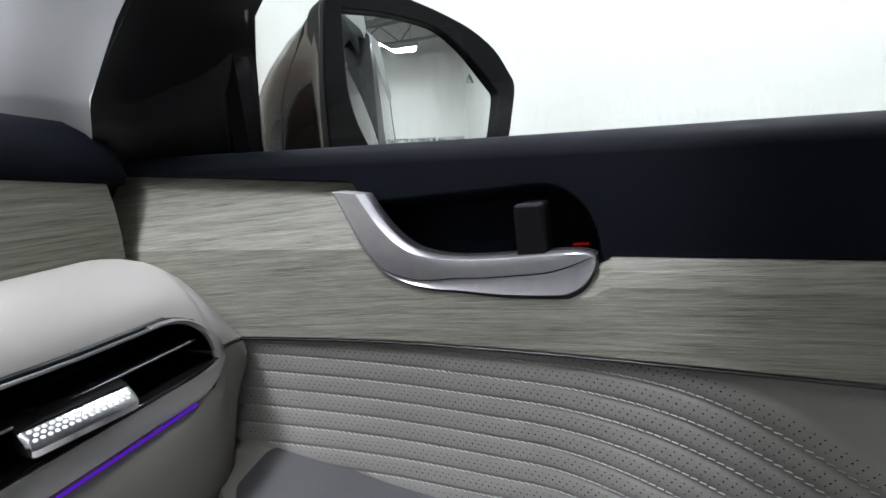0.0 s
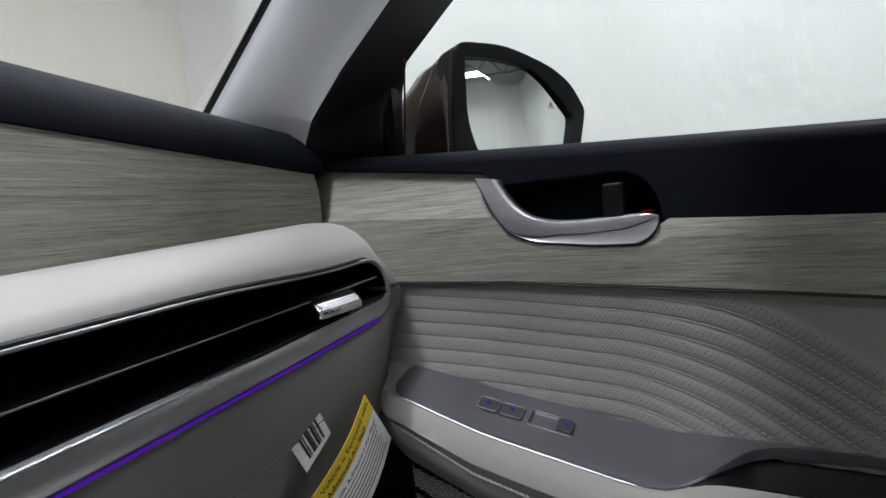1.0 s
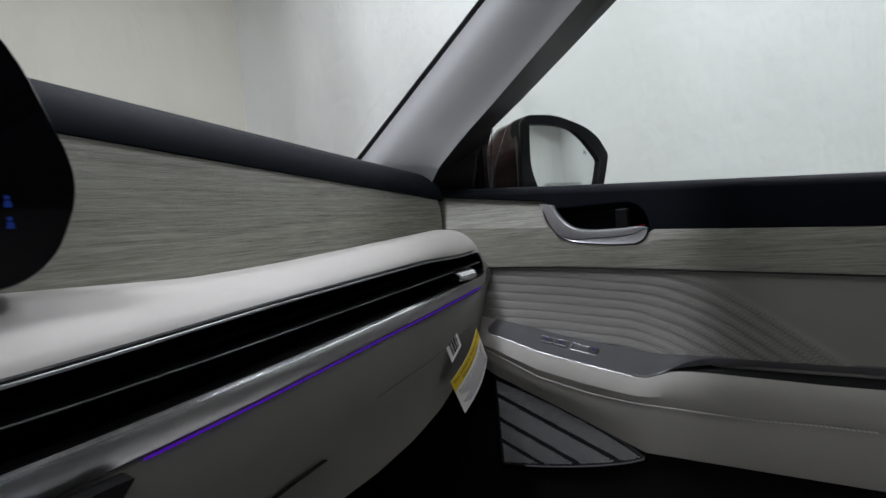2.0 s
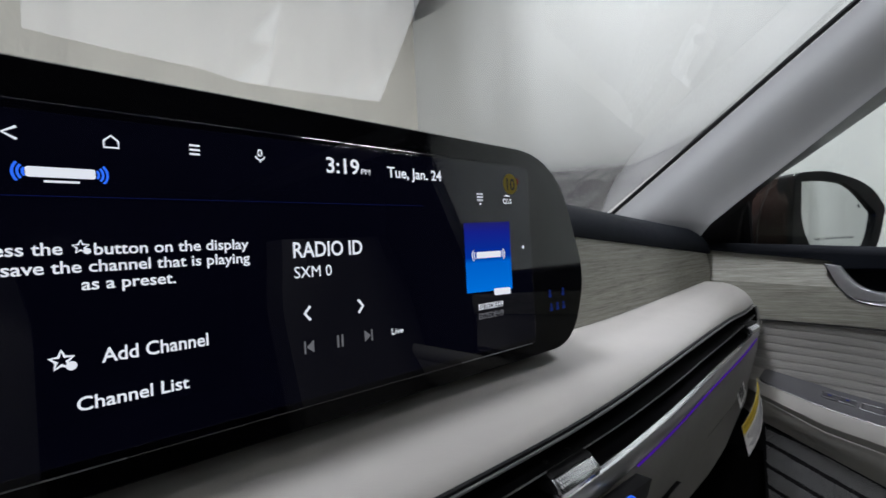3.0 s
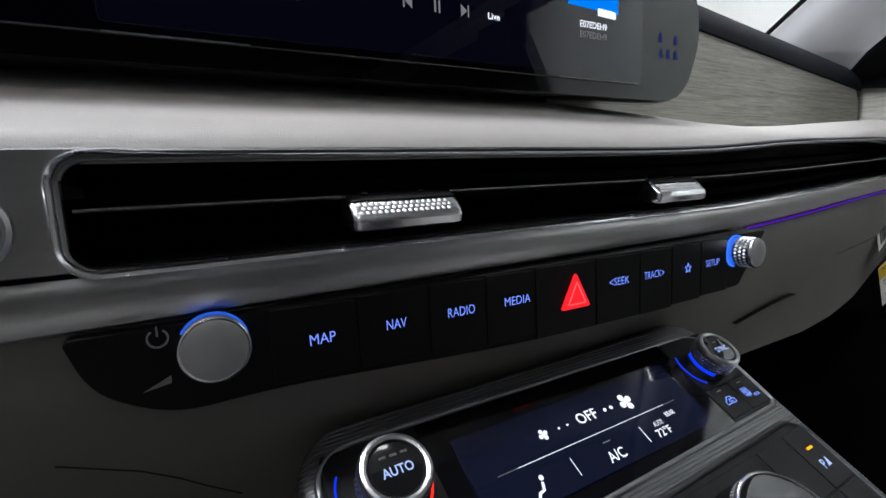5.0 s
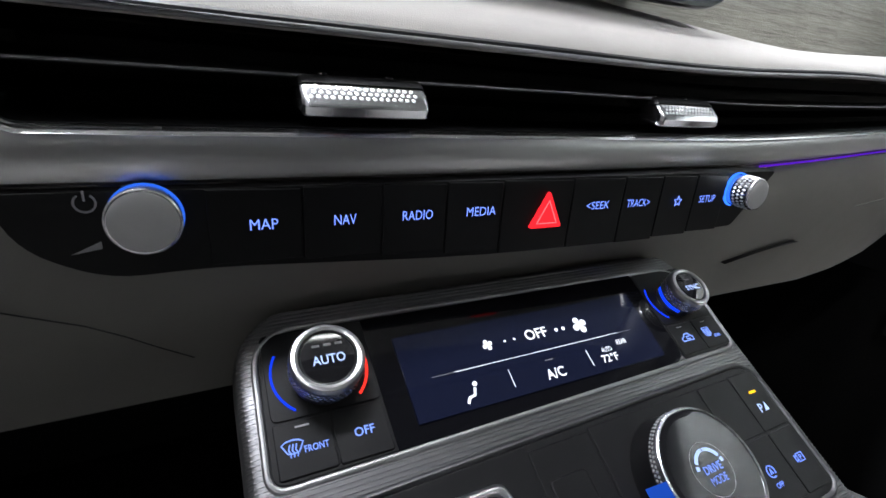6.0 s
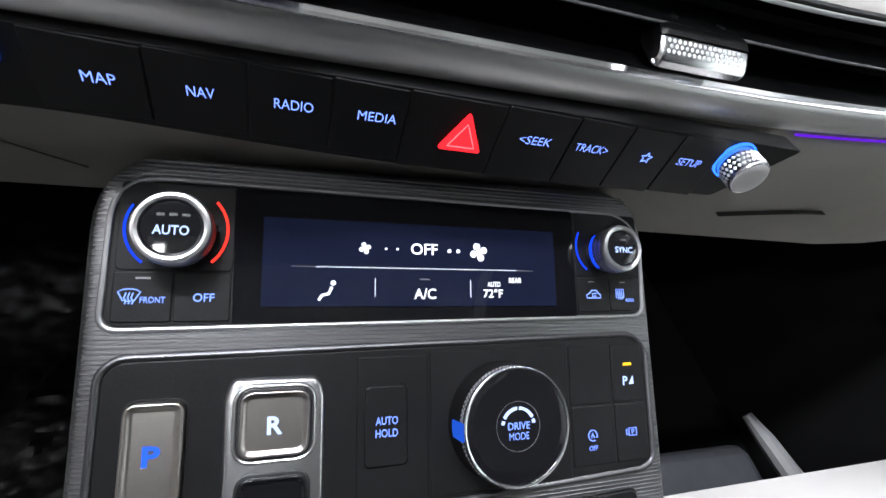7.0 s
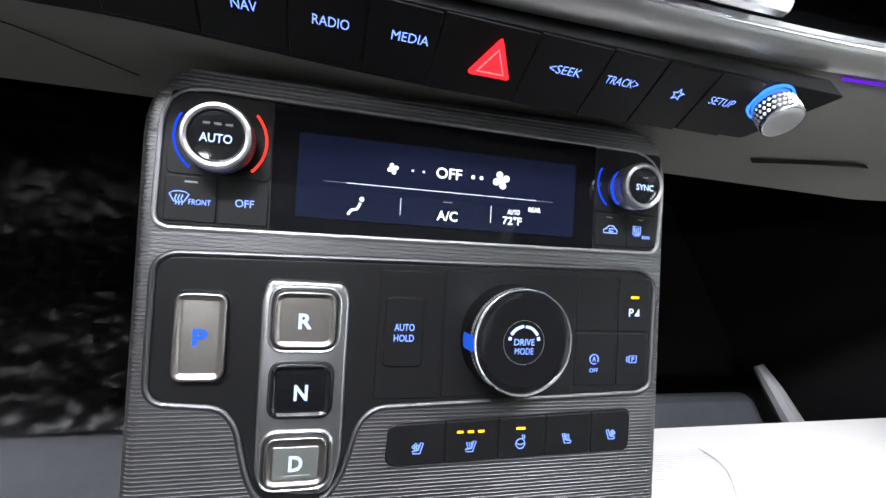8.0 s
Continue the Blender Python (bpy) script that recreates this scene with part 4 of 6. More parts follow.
for y, w in ((0.1525, 0.0165), (0.1325, 0.0165)):
    m = panel_frame(y, 0.48)
    sw = part("switch_button", placed(slab(rrect(-w / 2 - 0.0012, -0.0075, w / 2 + 0.0012, 0.0075, 0.003), -0.002, 0.0022, 0.001, crown=0.0006), m), M_SWITCH, switches, "grey memory switch with a blue mark", world=True)
    part("bezel", placed(band(rrect(-w / 2 - 0.0022, -0.0086, w / 2 + 0.0022, 0.0086, 0.0035), rrect(-w / 2 - 0.0013, -0.0076, w / 2 + 0.0013, 0.0076, 0.003), -0.001, 0.0006), m), M_BLACK, switches, world=True)
    part("edge", placed(band(rrect(-w / 2 - 0.0012, -0.0075, w / 2 + 0.0012, 0.0075, 0.003), rrect(-w / 2 - 0.0003, -0.0063, w / 2 + 0.0003, 0.0066, 0.0025), 0.0010, 0.0024, bev=0.0003), m), M_ALU, sw, "thin silver edge", world=True)
    part("mark", placed(slab(rrect(-0.002, -0.001, 0.002, 0.001, 0.0003), 0.0030, 0.0034, 0.0001), m), M_DIMBLUE, switches, world=True)
m = panel_frame(0.100, 0.48)
part("window_switch", placed(dish(rrect(-0.0178, -0.0083, 0.0178, 0.0083, 0.003), -0.004, 0.0012, 0.0006, 0.0050, 0.0034), m), M_SWITCH, switches, "recessed grey window switch", world=True)
part("switch_button", placed(slab(rrect(0.004, -0.0075, 0.0175, 0.0075, 0.003), -0.002, 0.0030, 0.001), m), M_SWITCH, switches, world=True)
part("bezel", placed(band(rrect(-0.0195, -0.0098, 0.0195, 0.0098, 0.004), rrect(-0.018, -0.0085, 0.018, 0.0085, 0.0032), -0.001, 0.0012), m), M_ALU, switches, world=True)
part("mark", placed(slab(rrect(0.009, -0.001, 0.013, 0.001, 0.0003), 0.0030, 0.0034, 0.0001), m), M_DIMBLUE, switches, world=True)
part("switch_edge", tube([(rest_edge(y)[0] + 0.001, y, rest_edge(y)[1] + 0.0012) for y in steps(0.035, 0.226, 44)], 0.0004, 6), M_SATIN, door, "thin bright panel edge", world=True)
# grab pocket behind the switches


def pocket_ring(y):
    b, (xe, ze) = door_x(y), rest_edge(y)
    top = rest_top(y) - 0.002
    k = smooth((-0.002 - y) / 0.035)
    a1 = tail_edge(y)
    pts = [(lerp(b + 0.01, xe, a), lerp(top, ze, a) - 0.0002 - h * k) for a, h in ((a1 - 0.12, 0.007), (lerp(a1, 0.945, 0.15), 0.019), (lerp(a1, 0.945, 0.5), 0.022), (lerp(a1, 0.945, 0.85), 0.017), (max(0.952, a1), 0.0004))]
    return pts + [(x, z - 0.003) for x, z in pts[::-1]]


part("grab_pocket", dsweep(steps(-0.6, -0.2, 10) + steps(-0.19, -0.07, 26) + steps(-0.066, 0.002, 36), pocket_ring), M_BLACK, door, "black grab pocket", world=True)

# lower door with the speaker
GR = [(0.236, 0.868), (0.17, 0.848), (0.10, 0.819), (0.055, 0.796), (0.030, 0.779), (0.05, 0.769), (0.10, 0.754), (0.17, 0.739), (0.238, 0.730)]


def lower_x(y, z):
    return 0.411 + 0.008 * clamp((0.86 - z) / 0.15)


bm = bmesh.new()
outer = rpoly(GR, [0.006, 0.03, 0.03, 0.02, 0.006, 0.02, 0.03, 0.03, 0.006])
loft([[(lower_x(y, z) + d, y, z) for y, z in outer] for d in (0.02, -0.001, -0.002)], bm=bm)
grille = part("speaker_grille", bm, M_BLACK, door, "black triangular speaker grille with silver mesh", world=True)
bm = bmesh.new()


def in_poly(y, z, pts):
    ok = False
    for (y0, z0), (y1, z1) in zip(pts, pts[1:] + pts[:1]):
        if (z0 > z) != (z1 > z) and y < (y1 - y0) * (z - z0) / (z1 - z0) + y0:
            ok = not ok
    return ok


small = inset(outer, 0.004)
for i in range(90):
    for j in range(64):
        y, z = 0.035 + i * 0.0023 + (0.00115 if j % 2 else 0), 0.722 + j * 0.0023
        if not in_poly(y, z, small):
            continue
        off = z - 0.868 + 0.425 * (0.232 - y)
        if any(abs(off + o) < 0.0035 for o in (0.028, 0.066, 0.10)):
            continue
        x = lower_x(y, z) - 0.0025
        r = 0.00108
        q = [bm.verts.new((x, y + r * a, z + r * b)) for a, b in ((1, 0), (0, 1), (-1, 0), (0, -1))]
        t = bm.verts.new((x - 0.0005, y, z))
        for k in range(4):
            bm.faces.new((q[k], q[(k + 1) % 4], t))
part("mesh", bm, M_MESHDOT, grille, "fine silver speaker mesh", world=True, kind="stuff")
edge = [p for p in outer if p[0] < 0.229]
part("rim", tube([(lower_x(y, z) - 0.002, y, z) for y, z in edge], 0.0012, 6), M_GREY, grille, "dark grille rim", world=True)
part("lower_panel", dsweep(steps(-0.75, 0.66, 12), lambda y: [(0.424, 0.80), (0.428, 0.74), (0.435, 0.40), (0.47, 0.40), (0.47, 0.82)]), M_CARPET, door, "black lower door panel", world=True)
part("lower_front", dsweep([0.245, 0.30, 0.70], lambda y: [(0.447, 1.0), (0.447, 0.9), (0.447, 0.4), (0.47, 0.4), (0.47, 1.0)]), M_BLACK, door, "black door edge", world=True)
FL = [(0.50, 1.125), (0.525, 1.115), (0.545, 1.08), (0.575, 0.98), (0.60, 0.86), (0.605, 0.70), (0.585, 0.5), (0.57, 0.3), (0.50, 0.3)]
part("outer_skin", dsweep(steps(-0.75, 0.45, 10), lambda y: [(x - 0.03 * smooth((y + 0.2) / 0.6), z + 0.08 * y * clamp((z - 0.8) / 0.3)) for x, z in FL]), M_PAINT, door, "dark brown painted outer skin", world=True)
flank = thing("rear_flank", "dark brown painted rear side of the car", "car body", Matrix.Translation((0.55, -1.7, 0.7)), kind="structure")
part("skin", dsweep(steps(-2.9, -0.756, 14), lambda y: [(x - 0.10 * smooth((-2.0 - y) / 1.2), z - 0.06 + 0.05 * smooth((-0.8 - y) / 1.6) * clamp((z - 0.8) / 0.3)) for x, z in FL]), M_PAINT, flank, world=True)
part("belt_moulding", tube([(0.508 - 0.10 * smooth((-2.0 - y) / 1.2), y, 1.072 + 0.05 * smooth((-0.8 - y) / 1.6)) for y in steps(-2.7, -0.756, 14)], 0.008, 8), M_CHROME, flank, "bright belt moulding", world=True)

# inner handle
handle = thing("door_handle", "satin chrome inner door handle in a dark pocket", "door handle", Matrix.Translation((0.44, 0.08, 1.08)))
low_ = [(0.1515, 1.1185), (0.147, 1.108), (0.140, 1.091), (0.133, 1.079), (0.125, 1.070), (0.112, 1.0635), (0.098, 1.060), (0.084, 1.0585), (0.060, 1.0555), (0.034, 1.0545), (0.026, 1.0555), (0.019, 1.060), (0.0145, 1.067), (0.0135, 1.0735)]
top_ = [(0.1345, 1.1155), (0.131, 1.109), (0.125, 1.099), (0.118, 1.0905), (0.110, 1.0838), (0.103, 1.0805), (0.094, 1.078), (0.083, 1.0766), (0.070, 1.0760), (0.052, 1.0762), (0.038, 1.0766), (0.028, 1.0768), (0.020, 1.0762), (0.0145, 1.0745)]


def flowing(pts, n=5):
    """The points of a smooth curve through pts."""
    out = []
    for i in range(len(pts) - 1):
        p0, p1, p2, p3 = (Vector(pts[clamp(i + q, 0, len(pts) - 1)]) for q in (-1, 0, 1, 2))
        for j in range(n):
            t = j / n
            out.append(tuple(0.5 * (2 * p1 + (p2 - p0) * t + (2 * p0 - 5 * p1 + 4 * p2 - p3) * t * t + (3 * p1 - p0 - 3 * p2 + p3) * t ** 3)))
    return out + [tuple(pts[-1])]


low_, top_ = flowing(low_), flowing(top_)


def crescent(name, material, label, lo, hi, prof):
    """A band of the handle between two shares of its width; prof gives (share, height)."""
    rings = []
    k = len(low_) - 1
    for i, ((ya, za), (yb, zb)) in enumerate(zip(low_, top_)):
        b = door_x(ya) - 0.006
        f0, f1 = lo(i / k), hi(i / k)
        ring = [(b - h, lerp(ya, yb, lerp(f0, f1, s)), lerp(za, zb, lerp(f0, f1, s))) for s, h in prof]
        ring += [(b + 0.012, lerp(ya, yb, f1), lerp(za, zb, f1)), (b + 0.012, lerp(ya, yb, f0), lerp(za, zb, f0))]
        rings.append(ring)
    return part(name, loft(rings), material, handle, label, world=True)


def split(t):
    return table([(0, 0.0), (0.3, 0.02), (0.40, 0.16), (0.5, 0.33), (0.65, 0.50), (0.8, 0.57), (1.0, 0.62)], t)


crescent("lever", M_HANDLE, "satin chrome curved lever", lambda t: split(t) + 0.015, lambda t: 1.0, ((0, 0.0010), (0.05, 0.0026), (0.4, 0.0030), (0.80, 0.0033), (0.92, 0.0029), (1.0, 0.0002)))
crescent("bezel", M_HANDLE, "satin chrome lower bezel", lambda t: 0.0, lambda t: max(0.012, split(t) - 0.015), ((0, 0.0002), (0.08, 0.0022), (0.5, 0.0012), (0.92, 0.0012), (1.0, 0.0004)))
crescent("gap", M_BLACK, "dark shadow gap", lambda t: -0.085, lambda t: 1.0, ((0, 0.0), (0.05, 0.0004), (0.95, 0.0004), (1.0, -0.004)))
part("finger_grip", placed(slab(rrect(-0.0075, -0.003, 0.0075, 0.031, 0.003), -0.014, 0.006, 0.002), Matrix(((0, 0, -1, 0.4445), (-1, 0, 0, 0.044), (0, 1, 0, 1.0705), (0, 0, 0, 1)))), M_VENT, handle, "black finger grip", world=True)
part("lock_mark", placed(slab(rrect(-0.004, -0.0006, 0.004, 0.0006, 0.0004), 0, 0.001, 0.0003), Matrix(((0, 0, -1, 0.452), (-1, 0, 0, 0.0215), (0, 1, 0, 1.0780), (0, 0, 0, 1)))), M_RED_DIM, handle, "small red lock mark", world=True)

# ---------- pillar, sail panel, window ----------
pillar = thing("windshield_pillar", "light grey cloth-covered windshield pillar", "car pillar", Matrix.Translation((0.41, 0.4, 1.2)))
PL = [(0.425, 0.54, 1.172), (0.414, 0.459, 1.225), (0.390, 0.141, 1.435), (0.370, -0.10, 1.59)]
PR = [(0.412, 0.33, 1.150), (0.393, 0.288, 1.190), (0.387, 0.0, 1.403), (0.362, -0.28, 1.60)]


def along(pts, t):
    k = min(int(t), len(pts) - 2)
    return Vector(pts[k]).lerp(Vector(pts[k + 1]), t - k)


rings = []
for t in steps(0, 3, 30):
    a, b = along(PL, t), along(PR, t)
    ring = []
    for f in steps(0, 1, 14):
        h = f / 0.46 if f < 0.46 else (1 - f) / 0.54
        ring.append(a.lerp(b, f) + Vector((-0.021 * smooth(h) ** 0.75, 0.004 * h, 0.004 * h)))
    rings.append(ring + [b + Vector((0.015, 0.03, 0.02)), a + Vector((0.02, 0.004, 0.004))])
part("cover", loft(rings), M_PILLAR, pillar, world=True)
part("glass_seal", tube([along(PL, t) + Vector((0.001, 0.004, 0.004)) for t in steps(0.6, 3, 24)], 0.004, 8), M_BLACK, pillar, "black windshield seal", world=True)
SA = [(0.412, 0.33, 1.150), (0.400, 0.305, 1.178), (0.394, 0.288, 1.190), (0.389, 0.245, 1.222), (0.389, 0.19, 1.262), (0.386, 0.0, 1.4035), (0.361, -0.28, 1.601)]
SB = [(0.483, 0.269, 1.150), (0.482, 0.262, 1.190), (0.481, 0.257, 1.225), (0.471, 0.242, 1.250), (0.450, 0.180, 1.279), (0.430, -0.010, 1.400), (0.400, -0.300, 1.585)]
rings = []
for t in steps(0, 6, 36):
    a, b = along(SA, t), along(SB, t)
    ring = [a.lerp(b, f) + Vector((0.012 * math.sin(math.pi * f) - 0.004 * math.exp(-((f - 0.9) / 0.08) ** 2), 0, 0)) for f in (0, 0.1, 0.25, 0.45, 0.65, 0.8, 0.88, 0.95, 1.0)]
    rings.append(ring + [b + Vector((0.02, 0, 0)), a + Vector((0.03, 0, 0))])
sail = solo("door_frame_trim", loft(rings), M_BLACK, "black door frame with triangular mirror trim panel", "door frame", "structure")
part("frame_post", loft([[(x, y, z) for x, y in ((0.477, 0.275), (0.473, 0.265), (0.479, 0.257), (0.493, 0.257), (0.493, 0.277))] for z in (1.146, 1.252)]), M_KEY, sail, "dark grey window post")
side = solo("door_window", loft([[(0.492, 0.262, 1.12), (0.492, -0.66, 1.07), (0.41, -0.66, 1.575), (0.41, -0.28, 1.575), (0.474, 0.235, 1.25)], [(0.496, 0.262, 1.12), (0.496, -0.66, 1.07), (0.414, -0.66, 1.575), (0.414, -0.28, 1.575), (0.478, 0.235, 1.25)]]), M_PANE, "clear door window glass, closed", "window", "structure")
side.visible_shadow = False

# ---------- door mirror ----------
mu, mn = Vector((0.868, -0.497, 0)).normalized(), Vector((-0.497, -0.868, -0.012)).normalized()
mv = mn.cross(mu)
MM = Matrix(((mu.x, mv.x, mn.x, 0.617), (mu.y, mv.y, mn.y, 0.147), (mu.z, mv.z, mn.z, 1.2), (0, 0, 0, 1)))
mirror = thing("side_mirror", "dark brown door mirror with a black rim", "side mirror", MM)
RR = [0.016, 0.02, 0.02, 0.02, 0.012, 0.006, 0.006, 0.02, 0.02, 0.01, 0.02]
RIM = rpoly([(-0.113, 0.067), (-0.05, 0.0695), (-0.0105, 0.061), (0.0265, 0.0495), (0.0538, 0.033), (0.075, 0.0045), (0.074, -0.006), (0.061, -0.050), (0.043, -0.082), (-0.128, -0.088), (-0.1235, 0.0)], RR, 6)
BACK = rpoly([(-0.098, 0.069), (-0.062, 0.066), (-0.025, 0.058), (0.0, 0.049), (0.020, 0.034), (0.034, 0.006), (0.034, -0.004), (0.026, -0.045), (0.010, -0.080), (-0.166, -0.088), (-0.149, 0.012)], [0.03, 0.02, 0.02, 0.02, 0.02, 0.01, 0.01, 0.02, 0.02, 0.02, 0.09], 6)
GL = rpoly([(-0.101, 0.0525), (-0.064, 0.0532), (-0.034, 0.0502), (-0.0125, 0.0462), (0.012, 0.031), (0.052, -0.0062), (0.0515, -0.012), (0.042, -0.0475), (0.028, -0.072), (-0.080, -0.074), (-0.1055, -0.022)], [0.002, 0.02, 0.02, 0.012, 0.02, 0.003, 0.003, 0.02, 0.02, 0.01, 0.03], 6)
rings = [[(u, v, -0.03) for u, v in GL]]
for n, f in ((0.0, 0.0), (-0.001, -0.02), (-0.012, 0.10), (-0.026, 0.32), (-0.042, 0.58), (-0.060, 0.80), (-0.080, 0.95)):
    rings.append([(lerp(a[0], b[0], f), lerp(a[1], b[1], f), n) for a, b in zip(RIM, BACK)])
line = [(u, v, n - 0.0002) for u, v, n in rings[5]]
for n, d in ((-0.098, 0.010), (-0.112, 0.024), (-0.120, 0.042)):
    rings.append([(u, v, n) for u, v in inset(BACK, d)])
shell_part = part("housing", loft(rings), M_PAINT, mirror, "dark brown gloss painted shell", sharp=1.2)
part("panel_line", tube(line[63:] + line[:28], 0.0006, 6), M_BLACK, shell_part, "thin panel gap")
part("rim", band(RIM, GL, -0.026, 0.007, bev=0.0012), M_RIM, mirror, "black mirror rim")
# slightly domed glass
rings = []
for k in (1.0, 0.85, 0.7, 0.55, 0.4, 0.25, 0.1):
    rings.append([(-0.02 + (u + 0.02) * k, v * k, 0.0052 - 0.025 * (-0.02 + (u + 0.02) * k + 0.0905) - ((u * k) ** 2 + (v * k) ** 2) / 2.8) for u, v in GL])
mg = part("mirror_glass", loft([[(u, v, -0.028) for u, v in GL]] + rings), M_MIRROR, mirror, "convex mirror glass", sharp=1.0)
part("foot", slab(rrect(-0.12, -0.085, -0.06, -0.05, 0.01), -0.08, -0.01, 0.008), M_PAINT, mirror)


# ---------- centre console ----------
SL = math.atan(0.62)
CM = Matrix(((1, 0, 0, -0.29), (0, math.cos(SL), -math.sin(SL), 0.096), (0, math.sin(SL), math.cos(SL), 0.867), (0, 0, 0, 1)))
console = thing("centre_console", "ribbed dark silver centre console", "car console", CM)
OUT = rpoly([(-0.138, -0.30), (0.147, -0.30), (0.1415, 0.1255), (-0.1395, 0.1225)], [0.01, 0.01, 0.034, 0.034], 8)
part("frame", slab(OUT, -0.024, 0.0, 0.007, 5), M_RIB, console, "ribbed dark silver console frame")


def span_at(v):
    """Left and right limit of the frame at v."""
    hits = []
    for (u0, v0), (u1, v1) in zip(OUT, OUT[1:] + OUT[:1]):
        if (v0 > v) != (v1 > v):
            hits.append(u0 + (u1 - u0) * (v - v0) / (v1 - v0))
    return min(hits), max(hits)


bm = bmesh.new()
v = -0.20
while v < 0.1195:
    ul, ur = span_at(v)
    row = [(ul + 0.0003, -0.0062), (ul + 0.0013, -0.0030), (ul + 0.0032, -0.0009), (ul + 0.007, 0.0), (0.0, 0.0), (ur - 0.007, 0.0), (ur - 0.0032, -0.0009), (ur - 0.0013, -0.0030), (ur - 0.0003, -0.0062)]
    loft([[(u, v - 0.00075, n - 0.0003), (u, v - 0.0002, n + 0.00030), (u, v + 0.0002, n + 0.00030), (u, v + 0.00075, n - 0.0003)] for u, n in row], bm=bm)
    v += 0.0019
part("rib", bm, M_RIB, console, "fine raised ribs", kind="stuff", sharp=0.4)
dn = Vector((0, -math.sin(SL), -math.cos(SL)))
low = inset(OUT, 0.004)
part("side_body", loft([[Vector((u, v, -0.02)) for u, v in low], [Vector((u, v, -0.02)) + dn * 0.36 for u, v in low]]), M_TRIM, console, "dark silver console sides")

CLIM = rpoly([(-0.130, 0.048), (0.134, 0.0515), (0.1365, 0.108), (-0.129, 0.110)], [0.006, 0.006, 0.026, 0.018], 7)
clim = thing("climate_panel", "black climate control panel with a lit display", "climate control", CM)
part("panel", slab(CLIM, -0.003, 0.0007, 0.0005), M_KEY, clim)
part("rim", bead(inset(CLIM, -0.0030), inset(CLIM, 0.0002), -0.0004, 0.0018), M_EDGE, clim, "rounded satin rim")
GLS = rpoly([(-0.0825, 0.0485), (0.091, 0.0505), (0.0905, 0.109), (-0.0835, 0.109)], 0.001)
part("display_glass", slab(GLS, 0.0, 0.0011, 0.0002), M_COVER, clim, "dark glass display cover")
PAN = rpoly([(-0.123, 0.034), (0.126, 0.0385), (0.1335, 0.030), (0.1335, -0.027), (0.127, -0.0305), (-0.0275, -0.035), (-0.0365, -0.043), (-0.0435, -0.070), (-0.052, -0.081), (-0.078, -0.079), (-0.084, -0.068), (-0.0905, -0.042), (-0.098, -0.0335), (-0.125, -0.031), (-0.1285, -0.026), (-0.1285, 0.029)], [0.006, 0.006, 0.003, 0.003, 0.004, 0.006, 0.006, 0.008, 0.01, 0.01, 0.008, 0.006, 0.006, 0.005, 0.003, 0.004], 4)
gear = thing("gear_selector", "push-button gear selector in a black panel", "gear selector", CM)
part("panel", slab(PAN, -0.003, 0.0008, 0.0006), M_KEY, gear, "black satin panel")
part("lip", bead(inset(PAN, -0.0034), inset(PAN, 0.0002), -0.0004, 0.0019), M_LIP, gear, "rounded dark silver lip")
ROW = rpoly([(-0.021, -0.0665), (0.121, -0.0645), (0.1225, -0.0405), (-0.0195, -0.0447)], 0.006)
seats = thing("seat_heater_switches", "row of black seat heating switches with blue symbols", "switch row", CM)
part("panel", slab(ROW, -0.003, 0.0007, 0.0005), M_KEY, seats)

# ---------- dashboard control bar ----------
BM_ = Matrix.Translation((-0.30, 0.1785, 0.975)) @ pose(0, 0, 0, 90, 0, -1.6)
bar = thing("control_bar", "black media control bar with blue lit keys", "control panel", BM_)
BAR = rpoly([(-0.192, 0.0165), (-0.186, -0.002), (-0.165, -0.0145), (-0.13, -0.0135), (0.0, -0.0215), (0.166, -0.0175), (0.197, 0.0172)], [0.003, 0.012, 0.016, 0.03, 0.08, 0.003, 0.003], 5)
part("panel", slab(BAR, -0.012, 0.0, 0.0004), M_KEY, bar, "black bar panel")

# ---------- passenger seat ----------
seat = thing("passenger_chair", "pale perforated leather passenger seat", "car seat", Matrix.Translation((0.21, -0.2, 0.42)))
rings = []
for y in steps(-0.66, 0.085, 26):
    f = smooth((0.09 - y) / 0.06)
    ring = []
    for i in range(41):
        a = i / 40
        x = lerp(-0.11, 0.42, a)
        s = abs(2 * a - 1)
        bol = 0.018 * smooth((s - 0.62) / 0.25)
        edge = 1 - math.sqrt(max(0, 1 - max(0, (s - 0.86) / 0.14) ** 2))
        z = 0.672 + 0.02 * f + bol * f - 0.09 * edge - 0.03 * (1 - f)
        ring.append((x, y, z))
    rings.append(ring + [(0.42, y, 0.52), (-0.11, y, 0.52)])
part("cushion", loft(rings), M_SEAT, seat, "pale leather seat cushion", world=True)
rings = []
for z in steps(0.66, 1.22, 12):
    y = -0.60 - 0.40 * (z - 0.66)
    w = 0.21 - 0.04 * smooth((z - 1.0) / 0.25)
    rings.append([(0.245 - w, y + 0.03, z), (0.245 - w * 0.7, y + 0.06, z), (0.245, y + 0.045, z), (0.245 + w * 0.7, y + 0.06, z), (0.245 + w, y + 0.03, z), (0.245 + w, y - 0.08, z), (0.245 - w, y - 0.08, z)])
part("backrest", loft(rings), M_BACKREST, seat, "unseen backrest, its leather darkened for cabin shade", world=True)
part("base", box(bmesh.new(), 0.0, -0.5, 0.40, 0.40, 0.03, 0.54), M_CARPET, seat, world=True)


# ---------- what the display shows ----------
NS = 0.0017


def screen_text(string, x0, x1, z, h, material=None, name="lettering", shear=0.0):
    return lettering(name, string, du(x0), dv(z), x1 - x0, h, NS, material or M_WHITE, glass, "L", shear=shear)


def screen_mark(name, build, material=None):
    bm = bmesh.new()
    build(bm)
    return part(name, bm, material or M_WHITE, glass)


